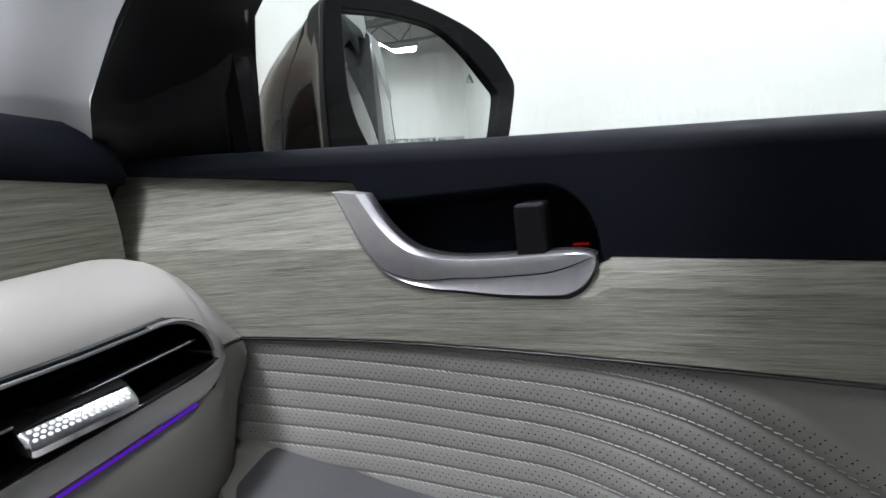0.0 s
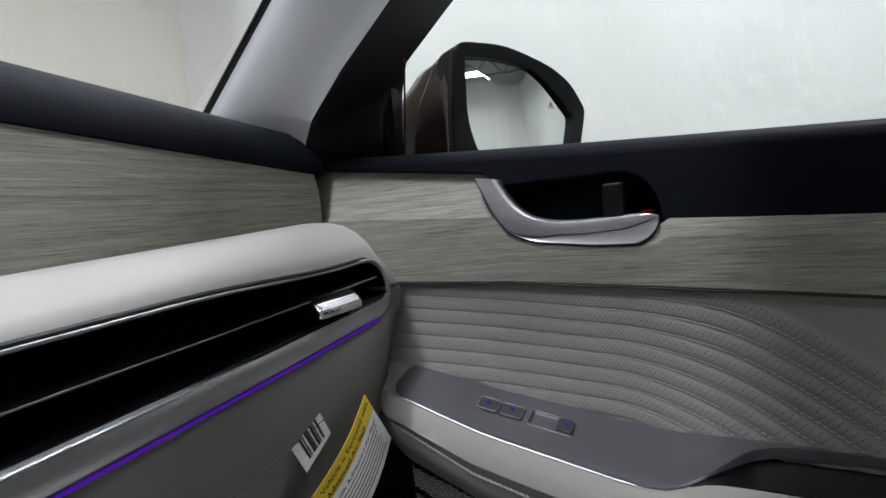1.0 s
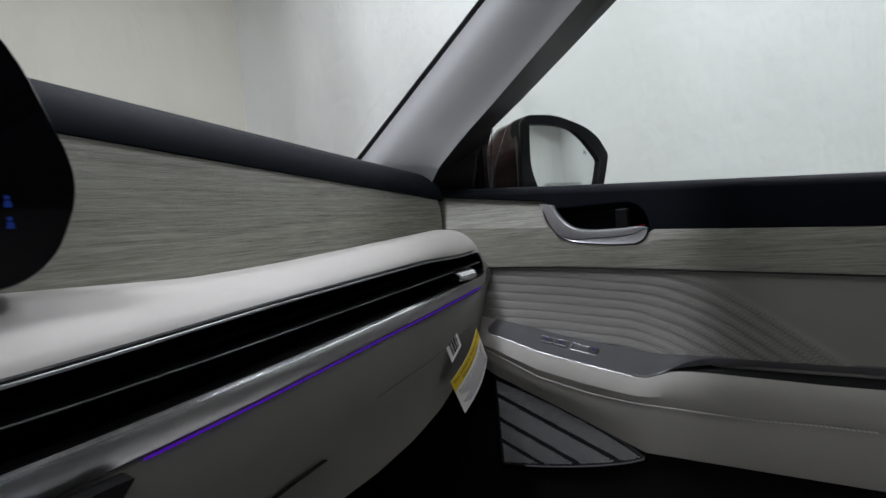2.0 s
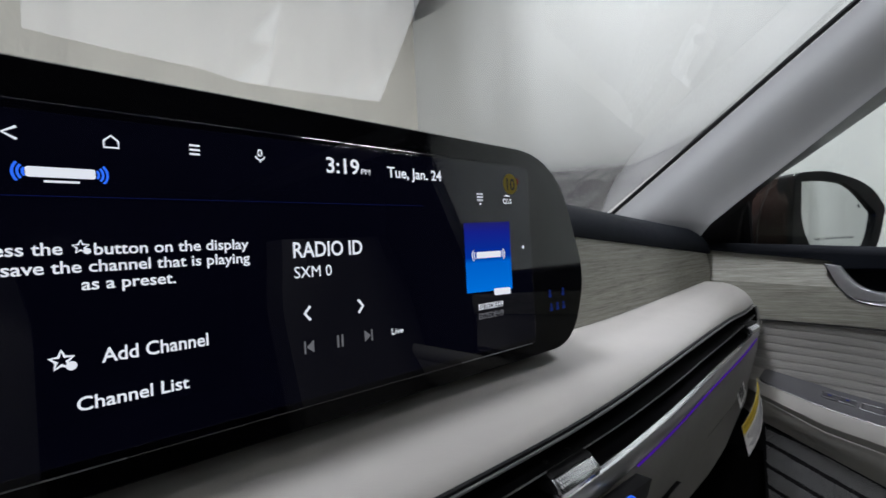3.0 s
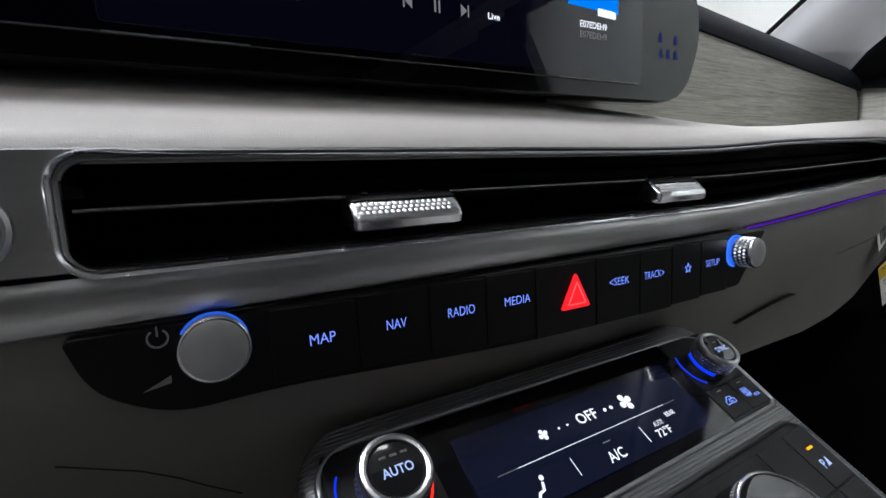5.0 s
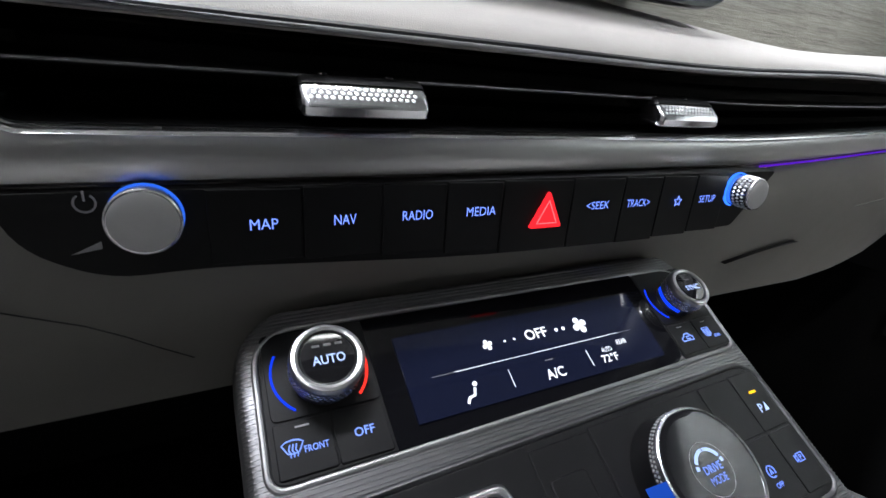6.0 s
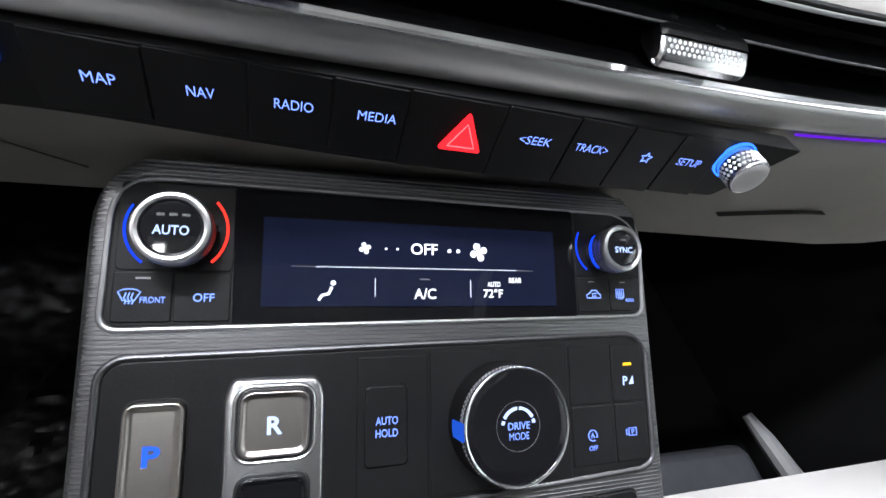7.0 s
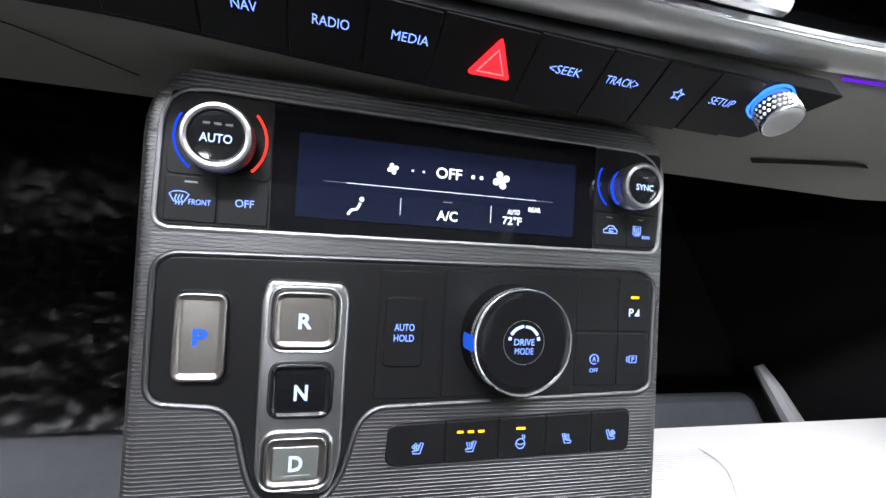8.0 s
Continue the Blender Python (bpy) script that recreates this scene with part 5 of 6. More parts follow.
def sline(bm, pts, w, close=False):
    stroke(bm, [(du(x), dv(z)) for x, z in pts], w, NS - 0.0002, NS, close)


def spoly(bm, pts):
    poly(bm, [(du(x), dv(z)) for x, z in pts], NS - 0.0002, NS)


def star_pts(cx, cz, r, k=0.45):
    return [(cx + (r if i % 2 == 0 else r * k) * math.sin(math.pi * i / 5), cz + (r if i % 2 == 0 else r * k) * math.cos(math.pi * i / 5)) for i in range(10)]


screen_mark("back_symbol", lambda b: sline(b, [(-0.4472, 1.2240), (-0.4512, 1.2217), (-0.4472, 1.2194)], 0.0009))
screen_mark("home_symbol", lambda b: sline(b, [(-0.4219, 1.2192), (-0.4219, 1.2218), (-0.4195, 1.2239), (-0.4171, 1.2218), (-0.4171, 1.2192)], 0.0007, True))
for z in (1.2232, 1.2213, 1.2194):
    screen_mark("menu_line", lambda b: sline(b, [(-0.3915, z), (-0.3874, z)], 0.0008))


def mic(b):
    sline(b, rpoly([(-0.3617, 1.2212), (-0.3601, 1.2212), (-0.3601, 1.2241), (-0.3617, 1.2241)], 0.0007), 0.0005, True)
    sline(b, arc(-0.3609, 1.2214, 0.0021, 190, 350), 0.0006)
    sline(b, [(-0.3609, 1.2193), (-0.3609, 1.2181)], 0.0006)


screen_mark("microphone_symbol", mic)
screen_text("3:19", -0.3262, -0.3066, 1.2201, 0.0084)
screen_text("PM", -0.3050, -0.2992, 1.2177, 0.0033)
screen_text("Tue, Jan. 24", -0.2872, -0.2460, 1.2189, 0.0064)
for z, m_ in ((1.2110, M_DIM), (1.2071, M_DIM), (1.2030, M_PBLUE)):
    screen_mark("page_dot", lambda b: spoly(b, circle(-0.457, z, 0.0012, 12)), m_)
# station mark: plain shapes in its colours
screen_mark("station_mark", lambda b: spoly(b, rpoly([(-0.4455, 1.2062), (-0.4250, 1.2062), (-0.4250, 1.2100), (-0.4455, 1.2100)], 0.001)))
screen_mark("station_mark", lambda b: spoly(b, [(-0.4405, 1.2043), (-0.4300, 1.2043), (-0.4300, 1.2051), (-0.4405, 1.2051)]))
for s, cx in ((180, -0.4440), (0, -0.4262)):
    for r in (0.0022, 0.0036, 0.0050):
        screen_mark("wave_mark", lambda b: sline(b, arc(cx, 1.2080, r, s - 42, s + 42), 0.0008), M_SKYBLUE)
screen_mark("divider", lambda b: sline(b, [(-0.466, 1.1993), (-0.262, 1.1993)], 0.0002), M_FAINT)
screen_text("Press the", -0.4612, -0.4367, 1.1800, 0.0047)
screen_mark("star_symbol", lambda b: sline(b, star_pts(-0.4308, 1.1802, 0.0026), 0.0007, True))
screen_mark("plus_symbol", lambda b: spoly(b, circle(-0.4289, 1.1786, 0.0012, 14)))
screen_text("button on the display", -0.4268, -0.3698, 1.1795, 0.0047)
screen_text("to save the channel that is playing", -0.4616, -0.3702, 1.1730, 0.0047)
screen_text("as a preset.", -0.4312, -0.4000, 1.1662, 0.0047)
screen_text("RADIO ID", -0.3470, -0.3078, 1.1757, 0.0080)
screen_text("SXM 0", -0.3470, -0.3268, 1.1643, 0.0060)
for x, s in ((-0.341, 1), (-0.310, -1)):
    screen_mark("arrow_symbol", lambda b: sline(b, [(x + 0.0014 * s, 1.1466), (x - 0.0016 * s, 1.1430), (x + 0.0014 * s, 1.1394)], 0.0013))
for x, s in ((-0.341, 1), (-0.306, -1)):
    screen_mark("skip_symbol", lambda b: spoly(b, [(x - 0.0016 * s, 1.126), (x + 0.0024 * s, 1.1292), (x + 0.0024 * s, 1.1228)]), M_DIM)
    screen_mark("skip_bar", lambda b: spoly(b, [(x - 0.0024 * s - 0.0004, 1.1228), (x - 0.0024 * s + 0.0004, 1.1228), (x - 0.0024 * s + 0.0004, 1.1292), (x - 0.0024 * s - 0.0004, 1.1292)]), M_DIM)
for dx in (-0.0013, 0.0013):
    screen_mark("pause_bar", lambda b: sline(b, [(-0.3235 + dx, 1.1228), (-0.3235 + dx, 1.1292)], 0.0010), M_DIM)
screen_text("Live", -0.2902, -0.2820, 1.1257, 0.0036)
screen_mark("star_symbol", lambda b: sline(b, star_pts(-0.4382, 1.1384, 0.0037), 0.0010, True))
screen_mark("plus_symbol", lambda b: spoly(b, circle(-0.4354, 1.1360, 0.0017, 16)))
screen_text("Add Channel", -0.4262, -0.3888, 1.1382, 0.0057)
screen_text("Channel List", -0.4345, -0.3972, 1.1212, 0.0053)


def shade_blue(name):
    """Blue picture that fades from dark to bright downwards."""
    m = bpy.data.materials.new(name)
    m.use_nodes = True
    nt = m.node_tree
    nt.nodes.remove(nt.nodes["Principled BSDF"])
    t = nt.nodes.new("ShaderNodeTexCoord")
    sp = nt.nodes.new("ShaderNodeSeparateXYZ")
    nt.links.new(t.outputs["Generated"], sp.inputs[0])
    e = nt.nodes.new("ShaderNodeEmission")
    nt.links.new(ramp(nt, sp.outputs[1], [(0.0, (0.0, 0.22, 0.95)), (0.42, (0.0, 0.16, 0.80)), (0.5, (0.0, 0.04, 0.42)), (0.85, (0.01, 0.02, 0.34)), (1.0, (0.02, 0.02, 0.20))]), e.inputs[0])
    e.inputs[1].default_value = 0.95
    nt.links.new(e.outputs[0], nt.nodes["Material Output"].inputs[0])
    return m


bm = bmesh.new()
poly(bm, [(du(x), dv(z)) for x, z in ((-0.2272, 1.1412), (-0.1806, 1.1400), (-0.1802, 1.1895), (-0.2270, 1.1885))], NS - 0.0004, NS - 0.0002)
part("album_picture", bm, shade_blue("blue_album_picture"), glass, "blue album picture")
screen_mark("station_mark", lambda b: spoly(b, rpoly([(-0.2165, 1.1640), (-0.1915, 1.1640), (-0.1915, 1.1684), (-0.2165, 1.1684)], 0.001)))
for s, cx in ((180, -0.2158), (0, -0.1922)):
    for r in (0.0028, 0.0048):
        screen_mark("wave_mark", lambda b: sline(b, arc(cx, 1.1662, r, s - 48, s + 48), 0.0007))
screen_mark("station_mark", lambda b: spoly(b, rpoly([(-0.2005, 1.1372), (-0.1832, 1.1366), (-0.1832, 1.1414), (-0.2005, 1.1420)], 0.001)))
screen_text("E07EDEH9", -0.2170, -0.1925, 1.1307, 0.0041)
screen_text("E07EDEH9", -0.2172, -0.1925, 1.1243, 0.0041, M_DIM)
for i in range(3):
    for j in range(3):
        screen_mark("keypad_dot", lambda b: spoly(b, circle(-0.2123 + i * 0.0021, 1.2085 - j * 0.0021, 0.0007, 8)))
screen_mark("keypad_dot", lambda b: spoly(b, circle(-0.2102, 1.2018, 0.0007, 8)))
screen_text("QLS", -0.1862, -0.1768, 1.2045, 0.0036)
screen_mark("signal_mark", lambda b: spoly(b, [(-0.1855, 1.2078), (-0.1775, 1.2078), (-0.1815, 1.2092)]))
screen_mark("side_arrow", lambda b: spoly(b, [(-0.1675, 1.170), (-0.1650, 1.1716), (-0.1650, 1.1684)]))
dot = part("round_sticker", slab([(du(x), dv(z)) for x, z in circle(-0.1768, 1.2172, 0.0076, 32)], 0.0012, 0.0016, 0.0001), M_STICKER, disp, "round yellow sticker with a number")
part("red_mark", stroke(bmesh.new(), arc(du(-0.1702), dv(1.2195), 0.0022, -50, 60, 8), 0.0008, 0.0012, 0.0017), M_RED_DIM, disp)
lettering("print", "10", du(-0.1768), dv(1.2172), 0.0088, 0.0088, 0.0019, M_INK, dot)
for x, z in ((-0.133, 1.131), (-0.115, 1.131), (-0.132, 1.120), (-0.1235, 1.120), (-0.115, 1.120)):
    def person(b, x=x, z=z):
        poly(b, [(du(x) - 0.0017, dv(z) - 0.0028), (du(x) + 0.0017, dv(z) - 0.0028), (du(x) + 0.0012, dv(z) + 0.0006), (du(x) - 0.0012, dv(z) + 0.0006)], 0.0001, 0.0005)
        poly(b, circle(du(x), dv(z) + 0.0022, 0.0012, 10), 0.0001, 0.0005)
    b_ = bmesh.new()
    person(b_)
    part("belt_symbol", b_, M_BELT, disp)
# silver lines only where the lower screen edge catches a highlight
part("lip", tube([(du(x), dv(1.0962), 0.0014) for x in (-0.474, -0.42)], 0.0003, 6), M_TRIM, disp, "highlit stretch of the lower screen edge")
part("lip", tube([(du(x), dv(1.0962), 0.0014) for x in (-0.235, -0.160)], 0.0003, 6), M_TRIM, disp, "highlit stretch of the lower screen edge")
# satin line laid along the highlit left part of the housing's top
part("top_edge", tube([(du(x), wv(lerp(1.2566, 1.2440, (x + 0.95) / 0.787)), -0.008) for x in steps(-0.95, -0.43, 16)], 0.0006, 6), M_SATIN, disp, "thin satin line for the upper edge highlight")

# ---------- control bar keys and knobs ----------
def bu(x):
    return x + 0.30


def bv(z):
    return z - 0.975


EDGE = [-0.432, -0.3985, -0.3665, -0.337, -0.308, -0.267, -0.2325, -0.2045, -0.1765, -0.149]
WORDS = [("MAP", -0.4178, -0.4078), ("NAV", -0.3865, -0.3775), ("RADIO", -0.3575, -0.3435), ("MEDIA", -0.3268, -0.3115), None, ("<SEEK", -0.2570, -0.2415), ("TRACK>", -0.2290, -0.2120), None, ("SETUP", -0.1715, -0.1575)]
keys = []
for i, (a, b) in enumerate(zip(EDGE, EDGE[1:])):
    lo = table([(-0.45, 0.9635), (-0.40, 0.9625), (-0.3365, 0.9595), (-0.30, 0.9555), (-0.22, 0.9545), (-0.13, 0.958)], (a + b) / 2)
    k = part("button", slab(rpoly([(bu(a) + 0.0004, bv(lo)), (bu(b) - 0.0004, bv(lo)), (bu(b) - 0.0004, bv(0.9905)), (bu(a) + 0.0004, bv(0.9912))], 0.0006), -0.003, 0.0008, 0.0004), M_KEY, bar)
    keys.append(k)
    if WORDS[i]:
        w, x0, x1 = WORDS[i]
        lettering("legend", w, bu(x0), bv(0.9775 - 0.0006 * (i > 4)), x1 - x0, 0.0044, 0.0010, M_BLUE, k, "L", weight=0.0)
tri = rpoly([(bu(-0.2925), bv(0.9672)), (bu(-0.2725), bv(0.9672)), (bu(-0.2825), bv(0.9862))], 0.002)
hz = keys[4]
part("hazard_lens", slab(tri, 0.001, 0.0026, 0.0006), M_RED_LENS, hz, "red lit hazard warning triangle")
corner = [(bu(-0.2825) + dx * 0.60, bv(0.9735) + dz * 0.60) for dx, dz in ((-0.010, -0.0063), (0.010, -0.0063), (0.0, 0.0127))]
bm = stroke(bmesh.new(), [tuple(Vector(p).lerp(Vector(q), k / 6)) for p, q in zip(corner, corner[1:] + corner[:1]) for k in range(6)], 0.0005, 0.0024, 0.0029, True)
part("hazard_line", bm, glow("hazard_light_line", (1.0, 0.12, 0.14), 1.05), hz)
bm = stroke(bmesh.new(), [(bu(x), bv(z)) for x, z in star_pts(-0.1905, 0.9765, 0.0031)], 0.0006, 0.0016, 0.0019, True)
part("legend", bm, M_BLUE, keys[7])
bm = stroke(bmesh.new(), arc(bu(-0.4665), bv(0.9878), 0.0030, 125, 415, 20), 0.0006, 0, 0.0004)
stroke(bm, [(bu(-0.4665), bv(0.9885)), (bu(-0.4665), bv(0.992))], 0.0006, 0, 0.0004)
part("power_symbol", bm, M_GREYINK, bar)
part("volume_wedge", poly(bmesh.new(), [(bu(-0.4725), bv(0.9705)), (bu(-0.464), bv(0.972)), (bu(-0.464), bv(0.9745))], 0, 0.0004), M_GREYINK, bar)


def studs(u, v, r, n0, n1, rows, count, h=0.0005):
    """Diamond knurling: small pyramids round a barrel."""
    bm = bmesh.new()
    dn, da = (n1 - n0) / rows / 2, math.pi / count
    for j in range(rows):
        n = n0 + (2 * j + 1) * dn
        for i in range(count):
            a = 2 * da * (i + 0.5 * (j % 2))
            p = lambda aa, nn, rr: bm.verts.new((u + rr * math.cos(aa), v + rr * math.sin(aa), nn))
            tip = p(a, n, r + h)
            q = [p(a - da * 0.96, n, r), p(a, n - dn * 0.96, r), p(a + da * 0.96, n, r), p(a, n + dn * 0.96, r)]
            for k in range(4):
                bm.faces.new((q[k], q[(k + 1) % 4], tip))
    return bm


def bar_knob(x, z, r, lit, k):
    """k: the knob's height against its full pattern."""
    u, v = bu(x), bv(z)
    g = part("knob", lathe([(r * 0.93, 0.0010), (r * 0.95, 0.0045 * k), (r * 0.97, 0.0052 * k), (r * 0.97, 0.0165 * k), (r * 0.99, 0.0172 * k), (r, 0.0180 * k), (r * 0.99, 0.0188 * k), (r * 0.95, 0.0197 * k), (r * 0.92, 0.0198 * k)], u, v, 64), M_ALU, bar, "aluminium knob")
    if k > 0.6:
        part("knurling", studs(u, v, r * 0.965, 0.0055 * k, 0.0165 * k, 3, 26, 0.0007), M_KNURL, g, "diamond knurled grip", kind="stuff")
    part("cap", lathe([(r * 0.93, 0.0190 * k), (r * 0.915, 0.0197 * k), (r * 0.88, 0.0200 * k), (r * 0.4, 0.0202 * k), (r * 0.05, 0.0202 * k)], u, v, 56), M_CAP, g, "flat satin cap")
    part("light_ring", stroke(bmesh.new(), arc(u, v, r * (1.04 if k > 0.6 else 0.985), lit[0], lit[1], 30), r * (0.09 if k > 0.6 else 0.05), 0.0, 0.0014), M_SKYBLUE if k > 0.6 else M_RINGDIM, g, "blue light ring")
    part("collar", lathe([(r * 0.9, 0.0), (r * 0.9, 0.002)], u, v, 40), M_BLACK, g)


bar_knob(-0.4500, 0.9825, 0.0114, (-30, 150), 0.40)
bar_knob(-0.1395, 0.9815, 0.0097, (40, 260), 0.74)

# ---------- climate panel ----------
def ctext(string, u, v, w, h, n=0.0020, material=None, parent=None, name="legend"):
    return lettering(name, string, u, v, w, h, n, material or M_WHITE, parent or clim)


lcd_m, lnt, lbs = nodes("lit_navy_display")
lbs.inputs["Base Color"].default_value = (0.004, 0.005, 0.012, 1)
lbs.inputs["Roughness"].default_value = 0.06
lbs.inputs["Specular IOR Level"].default_value = 0.28
lbs.inputs["Emission Color"].default_value = (0.06, 0.09, 0.28, 1)
lbs.inputs["Emission Strength"].default_value = 0.028
lcd = part("lit_display", slab(rrect(-0.0713, 0.0560, 0.0778, 0.0965, 0.0006), 0.001, 0.0019, 0.0001), lcd_m, clim, "lit navy display")
n0, n1 = 0.0018, 0.0022


def fan(cu, cv, r):
    b = bmesh.new()
    for k in range(4):
        a = math.pi / 2 * k + 0.35
        poly(b, circle(cu + 0.60 * r * math.cos(a), cv + 0.60 * r * math.sin(a), 0.37 * r, 12), n0, n1 + 0.00004 * k)
    poly(b, circle(cu, cv, 0.26 * r, 10), n0, n1 + 0.0002)
    part("fan_symbol", b, M_WHITE, lcd)


fan(-0.0257, 0.0836, 0.0030)
fan(0.0330, 0.0836, 0.0050)
for u, r in ((-0.0155, 0.0006), (-0.0098, 0.0006), (0.0170, 0.0010), (0.0217, 0.0010)):
    part("speed_dot", poly(bmesh.new(), circle(u, 0.0837, r, 10), n0, n1), M_WHITE, lcd)
ctext("OFF", 0.0038, 0.0843, 0.0138, 0.0057, n1, None, lcd)
part("divider", stroke(bmesh.new(), [(-0.0480, 0.07424), (0.0540, 0.07456)], 0.00022, n0, n1), M_WHITE, lcd)
for a, b_ in ((-0.0590, -0.0480), (0.0540, 0.0640)):
    part("divider", stroke(bmesh.new(), [(a, 0.07435 + 0.0025 * a), (b_, 0.07435 + 0.0025 * b_)], 0.00018, n0, n1), M_DIM, lcd)
for u in (-0.0207, 0.0281):
    part("divider", stroke(bmesh.new(), [(u, 0.0605), (u, 0.0692)], 0.00022, n0, n1), M_WHITE, lcd)
ctext("A/C", 0.0040, 0.0622, 0.0112, 0.0052, n1, None, lcd)
part("status_bar", stroke(bmesh.new(), [(0.0014, 0.0692), (0.0064, 0.0692)], 0.0005, n0, n1), M_DIM, lcd)
ctext("AUTO", 0.0411, 0.0672, 0.0072, 0.0026, n1, None, lcd)
ctext("72°F", 0.0405, 0.0625, 0.0110, 0.0042, n1, None, lcd)
ctext("REAR", 0.0534, 0.0694, 0.0072, 0.0027, n1, None, lcd)
b = bmesh.new()
poly(b, circle(-0.0402, 0.0668, 0.0012, 10), n0, n1)
stroke(b, [(-0.0408, 0.0650), (-0.0422, 0.0618), (-0.0450, 0.0612), (-0.0466, 0.0588)], 0.0013, n0, n1)
part("airflow_symbol", b, M_WHITE, lcd)


def climate_knob(u, v, r, word, red):
    part("knob_field", slab(rrect(*((-0.1275, 0.0712, -0.0832, 0.1090, 0.003) if red else (0.0915, 0.0722, 0.1345, 0.1085, 0.003))), 0.0, 0.0012, 0.0004), M_KEY, clim)
    k = part("knob", lathe([(r * 0.86, 0.001), (r * 0.87, 0.0060), (r * 0.985, 0.0080), (r * 0.985, 0.0145), (r, 0.0152), (r * 0.99, 0.0170), (r * 0.94, 0.0184), (r * 0.86, 0.0187), (r * 0.78, 0.0183), (r * 0.75, 0.0160)], u, v, 60), M_FRAME, clim, "aluminium ring knob")
    part("knurling", studs(u, v, r * 0.983, 0.0084, 0.0144, 3, 44, 0.0003), M_ALU, k, "fine knurled grip", kind="stuff")
    part("knob_cap", lathe([(r * 0.76, 0.015), (r * 0.755, 0.0172), (r * 0.70, 0.0179), (r * 0.4, 0.0183), (r * 0.05, 0.0184)], u, v, 48), M_GLOSS, k, "gloss black knob face")
    ctext(word, u, v - 0.001, r * 0.86, r * 0.26, 0.0187, M_LETTER, k)
    for i in range(3 if red else 1):
        part("lamp_mark", slab(rrect(u - r * 0.37 + i * r * 0.30 if red else u - r * 0.12, v + r * 0.30, u - r * 0.37 + i * r * 0.30 + r * 0.2 if red else u + r * 0.16, v + r * 0.38, 0.0002), 0.0175, 0.0184, 0.0001), M_MARKOFF, k)
    part("cool_arc", stroke(bmesh.new(), arc(u - 0.0018, v + 0.0028, r * 1.26, 150, 232, 20), r * 0.06, 0.001, 0.0016), M_PBLUE, k, "blue cool-side arc")
    if red:
        part("warm_arc", stroke(bmesh.new(), arc(u - 0.0006, v + 0.0024, r * 1.28, -46, 42, 20), r * 0.075, 0.001, 0.0016), M_RED, k, "red warm-side arc")
    else:
        part("glow_band", stroke(bmesh.new(), arc(u, v, r * 0.935, 135, 232, 24), r * 0.05, 0.0052, 0.0077), M_PBLUE, k, "blue lit skirt")


climate_knob(-0.1045, 0.0865, 0.0150, "AUTO", True)
climate_knob(0.1105, 0.0862, 0.0128, "SYNC", False)


def key(parent, u0, v0, u1, v1, r=0.0012, h=0.0014, material=None, label=""):
    return part("button", slab(rrect(u0 + 0.0003, v0 + 0.0003, u1 - 0.0003, v1 - 0.0003, r), 0.0, h, 0.0005), material or M_KEY, parent, label)


def mark(parent, name, strokes, material=None, w=0.0006, n=0.0018, fills=()):
    b = bmesh.new()
    for s in strokes:
        cl = s[0] == s[-1] and len(s) > 3
        stroke(b, s[:-1] if cl else s, w, n - 0.0003, n, cl)
    for f in fills:
        poly(b, f, n - 0.0003, n)
    return part(name, b, material or M_BLUE, parent)


def moved(pts, u, v, k=1.0):
    return [(u + a * k, v + b_ * k) for a, b_ in pts]


def loop(pts):
    return list(pts) + [pts[0]]


MM1 = 0.001
k = key(clim, -0.1278, 0.0495, -0.1055, 0.0708)
u, v = -0.1213, 0.0604
mark(k, "defrost_symbol", [loop(moved([(-5, 2.2), (-3, 3.4), (0, 3.8), (3, 3.4), (5, 2.2), (2.6, -2.2), (0, -2.6), (-2.6, -2.2)], u, v, MM1 * 0.80)), *[moved([(a, -4), (a + 0.5, -2.4), (a - 0.5, -0.8), (a, 0.8), (a + 0.3, 1.8)], u, v, MM1 * 0.80) for a in (-1.6, 0, 1.6)]], M_KEYLIGHT, 0.0005)
ctext("FRONT", -0.1127, 0.0590, 0.0092, 0.0026, 0.0018, M_KEYLIGHT, k)
part("lamp_mark", slab(rrect(-0.1195, 0.0675, -0.1140, 0.0683, 0.0002), 0.001, 0.0017, 0.0001), M_GREYINK, k)
k = key(clim, -0.1055, 0.0495, -0.0832, 0.0708)
ctext("OFF", -0.0938, 0.0600, 0.0082, 0.0036, 0.0018, M_KEYLIGHT, k)
k = key(clim, 0.0918, 0.0525, 0.1128, 0.0718)
mark(k, "recirculate_symbol", [loop(moved([(-3.6, -1.4), (-3.6, 0.2), (-2.2, 0.6), (-1, 2), (1.6, 2), (2.6, 0.6), (3.6, 0.2), (3.6, -1.4)], 0.1020, 0.0620, MM1 * 1.22)), moved([(1.6, 0.8), (-0.6, 0.8), (-0.6, -0.4), (1.6, -0.4)], 0.1020, 0.0618, MM1 * 1.22)], M_KEYLIGHT, 0.0006)
k = key(clim, 0.1130, 0.0528, 0.1335, 0.0720)
mark(k, "rear_defrost_symbol", [loop(moved([(-2, -1.6), (-2, 2.2), (2, 2.2), (2, -1.6)], 0.1197, 0.0625, MM1 * 1.25)), *[moved([(a, -2.4), (a + 0.3, -1), (a - 0.3, 0.4), (a, 1.6)], 0.1197, 0.0625, MM1 * 1.25) for a in (-1, 0, 1)]], M_KEYLIGHT, 0.0004)
ctext("REAR", 0.1262, 0.0592, 0.0056, 0.0020, 0.0018, M_KEYLIGHT, k)
for u in (0.099, 0.120):
    part("lamp_mark", slab(rrect(u, 0.0690, u + 0.004, 0.0695, 0.0001), 0.001, 0.0016, 0.0001), M_GREYINK, clim)

# ---------- gear selector ----------
P = rrect(-0.1192, -0.0215, -0.0975, 0.0183, 0.005, 6)
